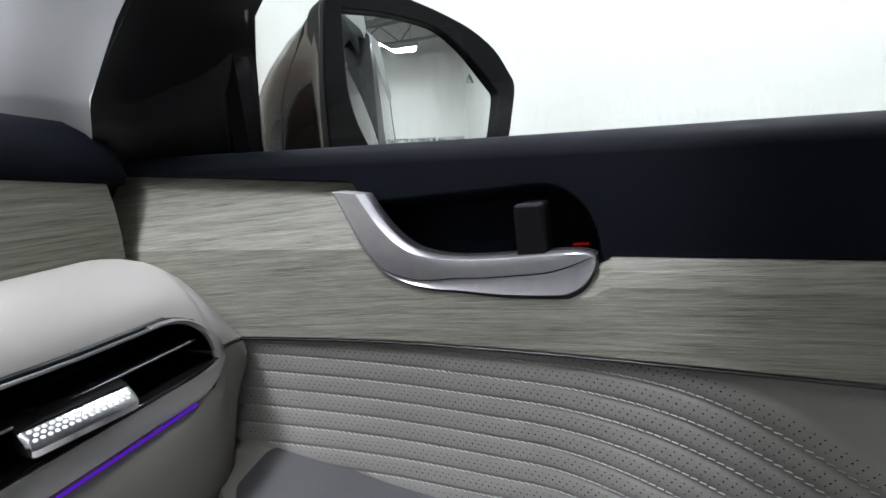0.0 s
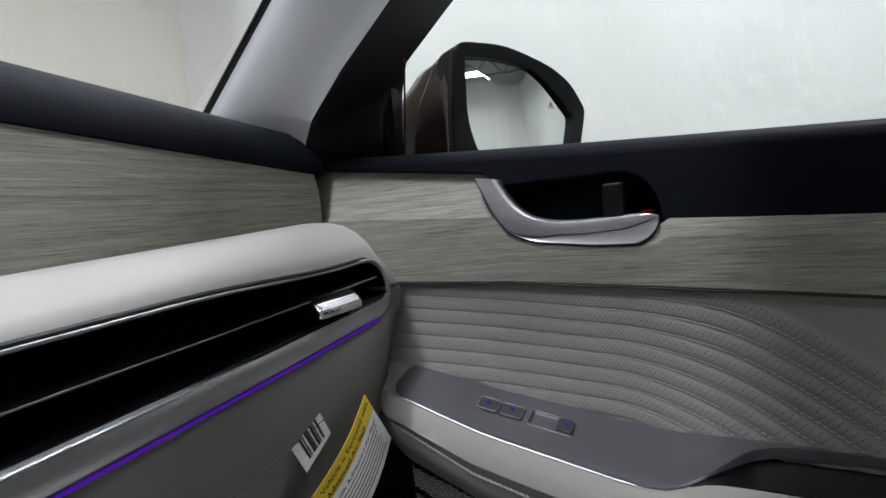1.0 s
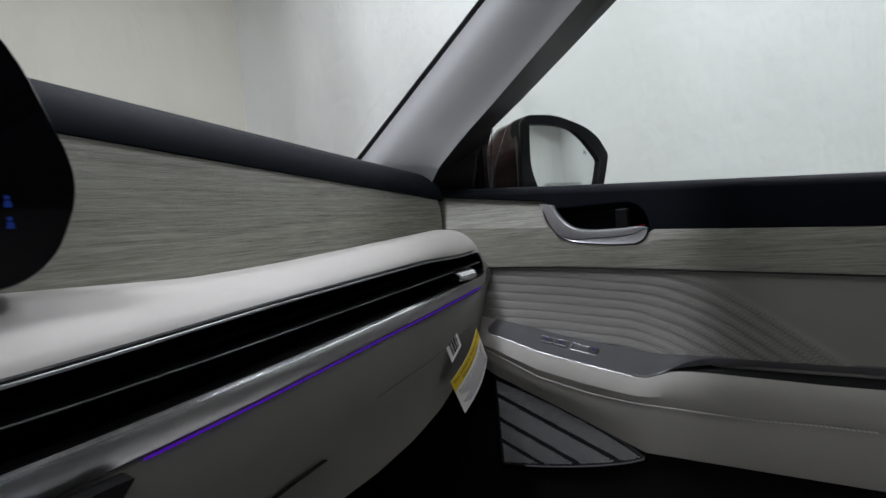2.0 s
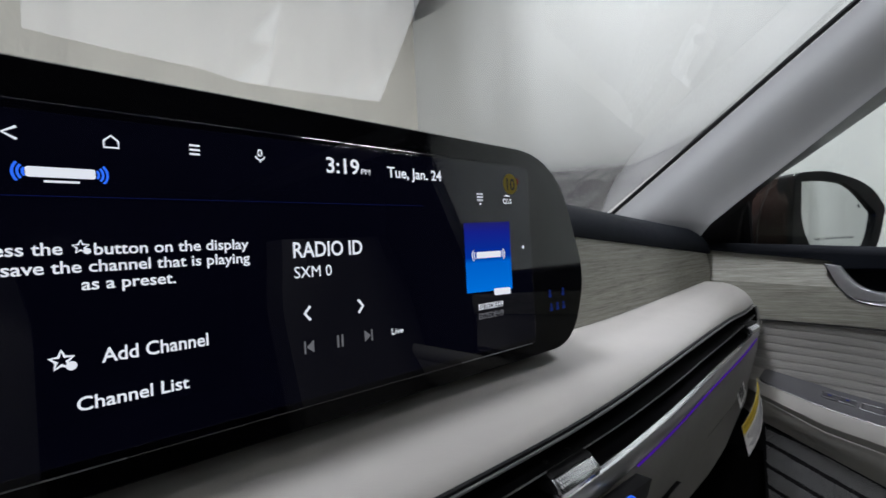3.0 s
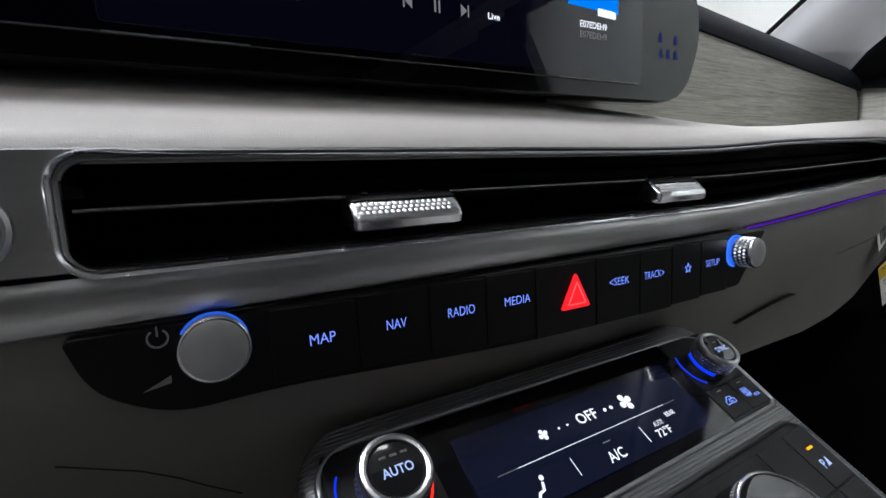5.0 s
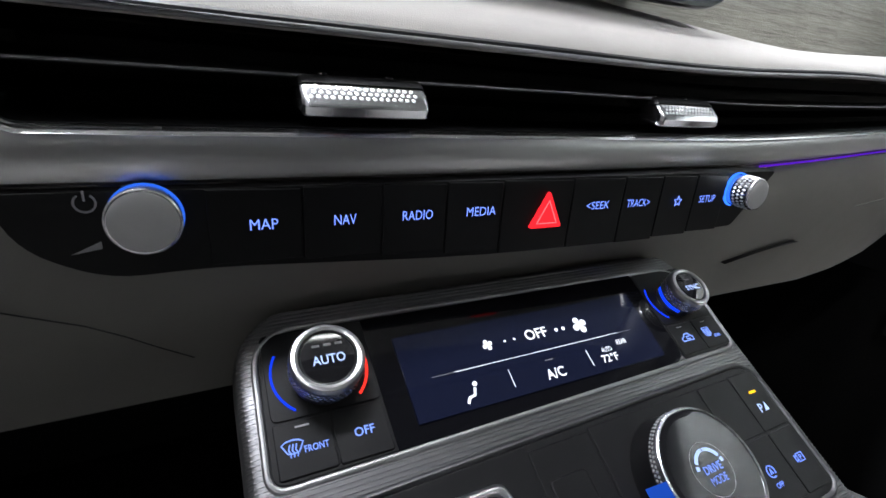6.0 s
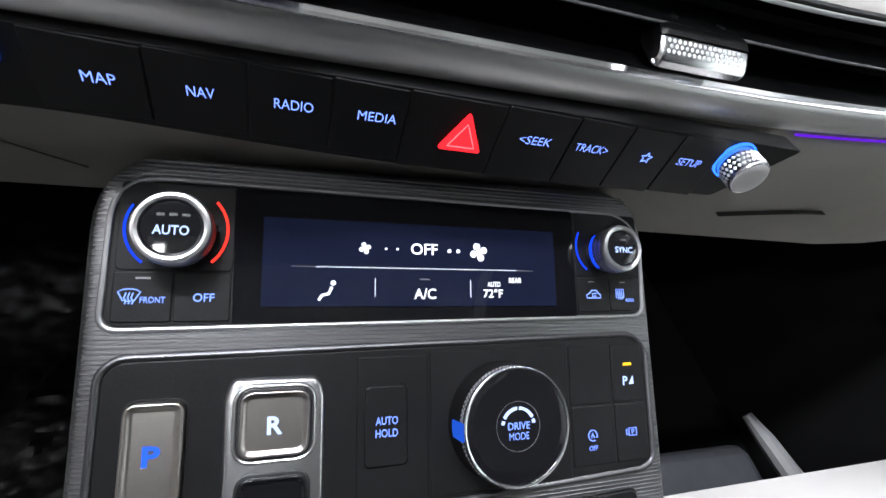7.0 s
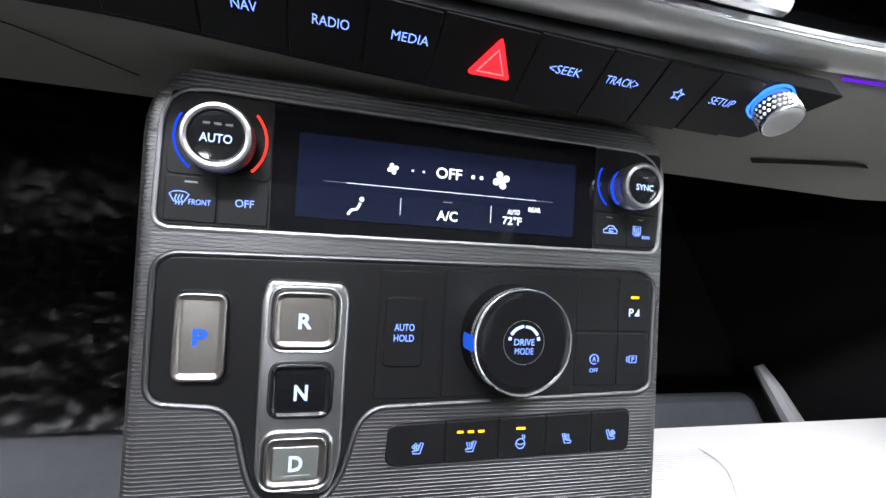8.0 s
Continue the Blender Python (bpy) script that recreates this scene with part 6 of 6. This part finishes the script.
pb = part("park_button", dish(P, 0.0, 0.0054, 0.0010, 0.0026, 0.0012), M_NICKEL, gear, "satin nickel park button")
part("gap", band(inset(P, -0.0012), P, 0.0, 0.0011), M_BLACK, gear)
lettering("legend", "P", -0.1083, -0.0016, 0.0062, 0.0076, 0.0046, M_PARK, pb, weight=0.03)
FR = rpoly([(-0.0812, 0.0260), (-0.0455, 0.0256), (-0.0425, 0.0180), (-0.0425, -0.0600), (-0.0472, -0.0758), (-0.0560, -0.0770), (-0.0770, -0.0742), (-0.0822, -0.0660), (-0.0838, 0.0180)], [0.011, 0.011, 0.006, 0.02, 0.008, 0.004, 0.008, 0.01, 0.006], 6)
part("gear_frame", slab(FR, 0.0, 0.0034, 0.0026, 5, crown=0.0008), M_FRAME, gear, "satin chrome gear button frame")
for name, v0, v1, m_, lab in (("R", -0.0060, 0.0206, M_NICKEL, "satin nickel reverse button"), ("N", -0.0388, -0.0135, M_GLOSS, "gloss black neutral button"), ("D", -0.0708, -0.0474, M_NICKEL, "satin nickel drive button")):
    sh = -0.0004 if name == "D" else 0.0
    q = rrect(-0.0772 + sh, v0, -0.0492 + sh, v1, 0.0058, 6)
    part("gap", slab(inset(q, -0.0011), 0.003, 0.0044, 0.0004), M_BLACK, gear)
    kb = part("gear_button", dish(q, 0.003, 0.0072, 0.0009, 0.0022, 0.0010), m_, gear, lab)
    if name != "N":
        part("button_ring", bead(inset(q, -0.0030), inset(q, -0.0009), 0.0030, 0.0022), M_FRAME, gear, "bright ring round a gear button")
    lettering("legend", name, -0.0632 + sh, (v0 + v1) / 2 - 0.0004, 0.0062, 0.0072, 0.0066, M_LETTER, kb, weight=0.03)
    if name == "D":
        part("plate", slab(rrect(-0.0735 + sh, v0 + 0.0035, -0.0530 + sh, v1 - 0.0045, 0.0012), 0.005, 0.0064, 0.0003), M_DRIVE, kb, "pale green-grey inset plate")
part("drive_line", slab(rrect(-0.0690, -0.0655, -0.0570, -0.0651, 0.0001), 0.005, 0.0066, 0.0001), M_GREYINK, gear)
k = key(gear, -0.0288, -0.0325, 0.0055, 0.0330)
part("auto_hold_switch", slab(rrect(-0.0250, -0.0160, -0.0050, 0.0195, 0.003), 0.0, 0.0024, 0.0008), M_KEY, k)
lettering("legend", "AUTO", -0.0150, 0.0042, 0.0104, 0.0036, 0.0027, M_BLUE, k)
lettering("legend", "HOLD", -0.0150, -0.0012, 0.0104, 0.0036, 0.0027, M_BLUE, k)
key(gear, 0.0060, -0.0320, 0.0828, 0.0345)

dial = thing("drive_mode_dial", "round gloss black drive mode dial with a chrome rim", "rotary dial", CM)
cu, cv, r = 0.0435, 0.0000, 0.0278
part("skirt", lathe([(r * 1.03, 0.0010), (r * 1.0, 0.0030), (r * 0.985, 0.0110), (r * 0.975, 0.0130)], cu, cv, 72), M_KEY, dial, "dark dial skirt")
grip = part("grip", lathe([(r * 0.96, 0.0120), (r * 0.975, 0.0130), (r * 0.975, 0.0168), (r * 0.985, 0.0178), (r * 0.975, 0.0190), (r * 0.955, 0.0194), (r * 0.93, 0.0192), (r * 0.915, 0.0176)], cu, cv, 96), M_ALU, dial, "chrome rim")
part("knurling", studs(cu, cv, r * 0.973, 0.0130, 0.0168, 2, 84, 0.0003), M_KNURL, grip, "knurled band", kind="stuff")
part("face", lathe([(r * 0.925, 0.0186), (r * 0.90, 0.0188), (r * 0.6, 0.0181), (r * 0.40, 0.0179), (r * 0.04, 0.0179)], cu, cv, 72), M_GLOSS, dial, "gloss black dial face")
part("inner_ring", band(circle(cu, cv, r * 0.415, 40), circle(cu, cv, r * 0.385, 40), 0.0175, 0.0187), M_SATIN, dial)
for a0, a1 in ((28, 86), (94, 152), (8, 20), (160, 172)):
    part("mode_arc", stroke(bmesh.new(), arc(cu, cv, r * 0.29, a0, a1, 10), r * 0.05, 0.0178, 0.0192), M_LETTER, dial)
lettering("legend", "DRIVE", cu, cv + 0.0004, 0.0112, 0.0034, 0.0193, M_KEYLIGHT, dial, weight=0.012)
lettering("legend", "MODE", cu, cv - 0.0042, 0.0102, 0.0034, 0.0193, M_KEYLIGHT, dial, weight=0.012)
part("index_mark", stroke(bmesh.new(), arc(cu, cv, r * 0.985, 174, 190, 6), 0.0016, 0.0060, 0.0186), glow("blue_index_light", (0.01, 0.06, 0.40), 0.8), dial, "blue index mark")
for u0, u1, v0, v1 in ((0.0835, 0.1100, 0.0035, 0.0345), (0.1102, 0.1315, 0.0035, 0.0350), (0.0835, 0.1105, -0.0275, 0.0030), (0.1107, 0.1315, -0.0275, 0.0030)):
    k = key(gear, u0, v0, u1, v1)
lettering("legend", "P", 0.1188, 0.0150, 0.0032, 0.0048, 0.0018, M_LETTER, gear)
mark(gear, "sensor_symbol", [], M_LETTER, fills=[moved([(1.2, -2.2), (4.4, -2.2), (4.0, 2.2)], 0.1200, 0.0150, MM1)])
part("lamp_mark", slab(rrect(0.1183, 0.0230, 0.1236, 0.0244, 0.0003), 0.001, 0.0019, 0.0001), M_AMBER, gear, "amber lamp")
mark(gear, "stop_symbol", [arc(0.0957, -0.0122, 0.0027, -30, 300, 18), moved([(-0.9, -1.2), (0, 1.3), (0.9, -1.2)], 0.0957, -0.0122, MM1)], M_BLUE, 0.0005)
lettering("legend", "OFF", 0.0957, -0.0184, 0.0056, 0.0024, 0.0018, M_BLUE, gear)
mark(gear, "camera_symbol", [loop(moved([(-2.2, -1.9), (-2.2, 1.9), (2.6, 1.9), (2.6, -1.9)], 0.1212, -0.0122, MM1)), moved([(-2.2, 0.6), (-3.8, 1.6), (-3.8, -1.6), (-2.2, -0.6)], 0.1212, -0.0122, MM1)], M_BLUE, 0.0005)
lettering("legend", "P", 0.1214, -0.0122, 0.0019, 0.0026, 0.0018, M_BLUE, gear)

# ---------- seat heater row ----------
ED = [-0.0205, 0.0100, 0.0398, 0.0676, 0.0960, 0.1220]
ub = []
for i, (a, b_) in enumerate(zip(ED, ED[1:])):
    sk = lambda x: 0.016 * x * 0.9
    q = rpoly([(a + 0.0004, -0.0660 + sk(a) * 0.8), (b_ - 0.0004, -0.0660 + sk(b_) * 0.8), (b_ - 0.0004, -0.0450 + 0.026 * b_), (a + 0.0004, -0.0450 + 0.026 * a)], [0.005 if i == 0 else 0.0008, 0.005 if i == 4 else 0.0008, 0.005 if i == 4 else 0.0008, 0.005 if i == 0 else 0.0008])
    ub.append(part("button", slab(q, 0.0, 0.0015, 0.0006), M_KEY, seats))
SEATP = [(-2.6, -1.0), (-2.0, -2.2), (1.6, -2.2), (3.2, 3.0), (1.8, 3.2), (0.6, -0.6)]
for i, (u, v, s) in enumerate(((-0.0046, -0.0580, 1), (0.0240, -0.0584, 1), (0.0812, -0.0566, -1), (0.1093, -0.0556, -1))):
    kk = ub[(0, 1, 3, 4)[i]]
    pts = [(a * s, b_) for a, b_ in SEATP]
    extra = [moved([(d, -0.6), (d + 0.4, 0.6), (d - 0.4, 1.8), (d, 2.8)], u, v, MM1) for d in ((-1.6, -0.3, 0.9) if i in (1, 2) else ())]
    if i in (0, 3):
        extra = [loop(circle(u - 0.0008 * s + 0.0011 * math.cos(a), v + 0.0012 + 0.0011 * math.sin(a), 0.0007, 8)) for a in (0, 1.57, 3.14, 4.71)]
    mark(kk, "seat_symbol", [loop(moved(pts, u, v, MM1)), *extra], M_BLUE, 0.00045)
mark(ub[2], "steering_wheel_symbol", [loop(circle(0.0528, -0.0578, 0.0026, 20)), [(0.0504, -0.0575), (0.0528, -0.0584), (0.0552, -0.0575)], *[moved([(d, 2), (d + 0.4, 3.2), (d - 0.3, 4.4)], 0.0530, -0.0575, MM1) for d in (0.8, 1.9)]], M_BLUE, 0.0005)
for u in (0.0182, 0.0240, 0.0298):
    part("lamp_mark", slab(rrect(u - 0.0017, -0.0508, u + 0.0017, -0.0496, 0.0003), 0.001, 0.0020, 0.0001), M_AMBER, ub[1], "amber lamp")
part("lamp_mark", slab(rrect(0.0500, -0.0502, 0.0552, -0.0489, 0.0003), 0.001, 0.0020, 0.0001), M_AMBER, ub[2], "amber lamp")

# ---------- mirror print ----------
lettering("print", "OBJECTS IN MIRROR ARE CLOSER", -0.033, -0.0462, 0.083, 0.0043, 0.0, M_MIRRORINK, mg, m=Matrix.Translation((0, 0, 0.0023)) @ Matrix(((1, 0, 0, 0), (0, 1, 0, 0), (-0.025, 0, 1, 0), (0, 0, 0, 1))))
bm = stroke(bmesh.new(), [(0.0168, 0.0033), (0.0254, 0.0033), (0.0211, 0.0108)], 0.00022, 0.0014, 0.0028, True)
stroke(bm, [(0.0211, 0.0051), (0.0211, 0.0083)], 0.0003, 0.0014, 0.0028)
part("warning_symbol", bm, M_MIRRORINK, mg)

# ---------- hanging air bag tag ----------
tag = thing("airbag_tag", "white and yellow card tag hanging from the glovebox", "paper tag", Matrix.Translation((0.32, 0.224, 0.93)))
TP = [(0.341, 0.959), (0.372, 0.909), (0.297, 0.858), (0.264, 0.910)]


def tag_pt(a, b_, d=0.0):
    """a along the long side, b_ across; the card curls a little."""
    p = Vector(TP[0]).lerp(Vector(TP[1]), b_).lerp(Vector(TP[3]).lerp(Vector(TP[2]), b_), a)
    return (p.x, 0.222 - 0.006 * math.sin(math.pi * a) + 0.003 * b_ - d, p.y)


def tag_piece(name, a0, a1, b0, b1, d, material, label="", thick=0.0004):
    rings = []
    for a in steps(a0, a1, 8):
        rings.append([tag_pt(a, b0, d), tag_pt(a, b1, d), tag_pt(a, b1, d - thick), tag_pt(a, b0, d - thick)])
    return part(name, loft(rings), material, tag, label, world=True)


tag_piece("card", 0, 1, 0, 1, 0.0005, M_PAPER, "white printed card")
tag_piece("yellow_band", 0.0, 1.0, 0.0, 0.30, 0.0008, M_YELLOW, "yellow band")


def tag_text(string, a0, a1, b0, b1, material):
    """Lines of print along the card."""
    cu_ = lettering("print", string, 0, 0, 1.0, 1.0, 0.0, material, tag)
    inv = base_of(tag).inverted()
    for v_ in cu_.data.vertices:
        a = lerp(a1, a0, v_.co.x + 0.5)
        b2 = lerp((b0 + b1) / 2, b0, v_.co.y * 2)
        v_.co = inv @ Vector(tag_pt(a, b2, 0.0012))


tag_text("This Vehicle is Equipped with", 0.03, 0.97, 0.05, 0.125, M_INK)
tag_text("Advanced Air Bags", 0.20, 0.80, 0.18, 0.255, M_INK)
tag_text("Even with Advanced Air Bags", 0.06, 0.94, 0.36, 0.42, M_INK)
for i in range(7):
    tag_piece("print_bar", 0.08 + 0.02 * (i % 3), 0.93 - 0.05 * ((i * 5) % 4), 0.48 + i * 0.065, 0.505 + i * 0.065, 0.0008, M_GREYINK)
# small code label next to it
lab = thing("code_label", "small white label with a black bar code", "paper label", Matrix.Translation((0.285, 0.226, 0.945)))
LP = [(0.266, 0.958), (0.296, 0.967), (0.306, 0.944), (0.280, 0.929)]


def lab_pt(a, b_, d):
    p = Vector(LP[0]).lerp(Vector(LP[1]), a).lerp(Vector(LP[3]).lerp(Vector(LP[2]), a), b_)
    return (p.x, 0.227 - d, p.y)


part("card", loft([[lab_pt(a, b_, d) for a, b_ in ((0, 0), (1, 0), (1, 1), (0, 1))] for d in (0, 0.0004)]), M_PAPER, lab, world=True)
for i, w in enumerate((0.06, 0.03, 0.08, 0.04, 0.07, 0.03, 0.06)):
    a = 0.22 + i * 0.09
    part("code_bar", loft([[lab_pt(p, q, d) for p, q in ((a, 0.2), (a + w, 0.2), (a + w, 0.85), (a, 0.85))] for d in (0.0003, 0.0007)]), M_INK, lab, world=True)

# ---------- glovebox ----------
glove = thing("glovebox_handle", "grey moulded glovebox release with a dark slot", "glovebox handle", Matrix.Translation((0.03, 0.235, 0.9)))
rings = []
for t in steps(0, 1, 16):
    x = lerp(-0.046, 0.058, t)
    h = (0.00002 + 0.0026 * smooth((t - 0.60) / 0.2)) * math.sin(math.pi * clamp(t, 0.02, 0.98)) ** 0.7 + 0.0001
    z = lerp(0.9025, 0.9125, t) + 0.0030 * math.sin(math.pi * t)
    f = lambda zz: lerp(0.19 + bow(x), 0.25, (0.95 - zz) / (0.95 - 0.846)) - 0.0012
    rings.append([(x, f(z - h), z - h), (x, f(z) - 0.0006, z), (x, f(z + h * 0.6), z + h * 0.6), (x, f(z) + 0.004, z)])
part("slot", loft(rings), M_BLACK, glove, "dark slot", world=True)
part("seam", tube([(x, lerp(0.19 + bow(x), 0.25, (0.95 - z) / 0.104) - 0.0003, z) for x, z in ((0.12, 0.945), (0.22, 0.95), (0.33, 0.962))], 0.0003, 6), M_BLACK, glove, "thin dark seam", world=True)

part("seam", tube([(x, lerp(0.19 + bow(x), 0.25, (0.955 - z) / 0.10) - 0.0004, z) for x, z in ((-0.500, 0.948), (-0.478, 0.934), (-0.467, 0.924), (-0.457, 0.913), (-0.444, 0.900))], 0.00035, 6), M_BLACK, dash, "thin dark panel seam", world=True)

# ---------- reflection on the windshield, built as a pale sheet ---
m_reflection = bpy.data.materials.new("translucent_reflection")
m_reflection.use_nodes = True
nt = m_reflection.node_tree
nt.nodes.remove(nt.nodes["Principled BSDF"])
ta = nt.nodes.new("ShaderNodeBsdfTransparent")
tb = nt.nodes.new("ShaderNodeBsdfTranslucent")
tb.inputs[0].default_value = (0.85, 0.86, 0.84, 1)
mx = nt.nodes.new("ShaderNodeMixShader")
mx.inputs[0].default_value = 0.18
nt.links.new(ta.outputs[0], mx.inputs[1])
nt.links.new(tb.outputs[0], mx.inputs[2])
nt.links.new(mx.outputs[0], nt.nodes["Material Output"].inputs[0])
bm = loft([[(x + k * (-0.28 if x > -0.27 else 0.0), shield_y(x, 1.366 + k) - 0.012, 1.366 + k + 0.006 * (x < -0.27)) for k in steps(0, 0.17, 6)] for x in steps(-0.442, -0.098, 10)], caps=False, closed=False)
bmesh.ops.solidify(bm, geom=bm.faces[:], thickness=0.0005)
sh_ = solo("windshield_reflection", bm, m_reflection, "pale translucent sheet standing in for a windshield reflection", "paper sheet")
sh_.visible_shadow = False

# ---------- footwells ----------
bm = bmesh.new()
gx, gy = 84, 110
vs = []
for i in range(gx + 1):
    row = []
    for j in range(gy + 1):
        x, y = lerp(-0.98, -0.46, i / gx), lerp(0.145, 0.60, j / gy)
        p = Vector((x * 9, y * 9, 0.3))
        z = 0.445 + 0.006 * noise.noise(p) + 0.006 * abs(noise.noise(p * 3.2)) + 0.005 * abs(noise.noise(p * 7.5)) + 0.0035 * abs(noise.noise(p * 16)) + 0.10 * smooth((y - 0.36) / 0.25)
        row.append(bm.verts.new((x, y, z)))
    vs.append(row)
for i in range(gx):
    for j in range(gy):
        bm.faces.new((vs[i][j], vs[i + 1][j], vs[i + 1][j + 1], vs[i][j + 1]))
bmesh.ops.solidify(bm, geom=bm.faces[:], thickness=0.001)
solo("floor_film", bm, M_FILM, "crumpled black protective film on the driver floor", "plastic film")
M_MAT = plastic("grey_floor_mat", (0.026, 0.028, 0.033), 0.8, 250.0, 0.6)
solo("floor_mat", slab([(x, y) for x, y in rrect(-0.98, -0.35, -0.452, 0.16, 0.02)], 0.40, 0.43, 0.006), M_MAT, "dark grey fabric floor mat in the driver footwell", "floor mat")
solo("console_tab", loft([[(-0.462 + d, y, z) for y, z in ((0.158, 0.50), (0.150, 0.50), (0.092, 0.452), (0.097, 0.448))] for d in (0, 0.004)]), M_PAPER, "white trim tab beside the console base", "trim tab")
# passenger footwell: seat track cover and pale floor edge
solo("sill_trim", tube([(0.36, 0.20, 0.50), (0.372, 0.16, 0.497), (0.39, 0.10, 0.49)], [0.008, 0.014, 0.017], 10), M_TRIM, "dark silver trim tube beside the seat base", "seat trim")
solo("passenger_mat", slab(rrect(-0.10, 0.0, 0.36, 0.17, 0.03), 0.40, 0.475, 0.02), M_MAT, "dark grey fabric mat in the passenger footwell", "floor mat")

# ---------- seat seams and perforation ----------


def cushion_z(x, y):
    s = abs(2 * (x + 0.11) / 0.53 - 1)
    f = smooth((0.09 - y) / 0.06)
    return 0.672 + 0.02 * f + 0.018 * smooth((s - 0.62) / 0.25) * f - 0.09 * (1 - math.sqrt(max(0, 1 - max(0, (s - 0.86) / 0.14) ** 2))) - 0.03 * (1 - f)


def seat_seam(y):
    return table([(-0.2, 0.030), (0.019, 0.034), (0.050, 0.036), (0.066, 0.030), (0.075, 0.020), (0.083, 0.003)], y)


bm = bmesh.new()
for i in range(64):
    for j in range(62):
        x, y = -0.075 + j * 0.0021 + (0.00105 if i % 2 else 0), 0.060 - i * 0.0023
        if x > seat_seam(y) - 0.004:
            continue
        z = cushion_z(x, y) + 0.0004
        bm.faces.new([bm.verts.new((x + 0.00042 * math.cos(q), y + 0.00042 * math.sin(q), z)) for q in (0.5, 1.55, 2.6, 3.65, 4.7, 5.75)])
for i in range(26):
    for j in range(6):
        x, y = 0.186 + j * 0.0021 + (0.00105 if i % 2 else 0) + 0.004 * smooth(i / 20), 0.046 - i * 0.0023
        if j > 1 + i * 0.25:
            continue
        z = cushion_z(x, y) + 0.0004
        bm.faces.new([bm.verts.new((x + 0.00042 * math.cos(q), y + 0.00042 * math.sin(q), z)) for q in (0.5, 1.55, 2.6, 3.65, 4.7, 5.75)])
part("seam", tube([(seat_seam(y), y, cushion_z(seat_seam(y), y) + 0.0001) for y in steps(0.082, -0.15, 40)], 0.0007, 6), M_GREYINK, seat, "stitched cushion seam", world=True)
part("perforation", bm, M_GREYINK, seat, "fine perforation", world=True, kind="stuff")

# the driver's seat, unseen, slid back; added to bounce light onto the lower dash
drive_seat = copy_thing(seat, Matrix.Translation((-0.69, -0.52, 0.42)))
drive_seat.name = "driver_chair"
tagged(drive_seat, "pale perforated leather driver seat, slid back")
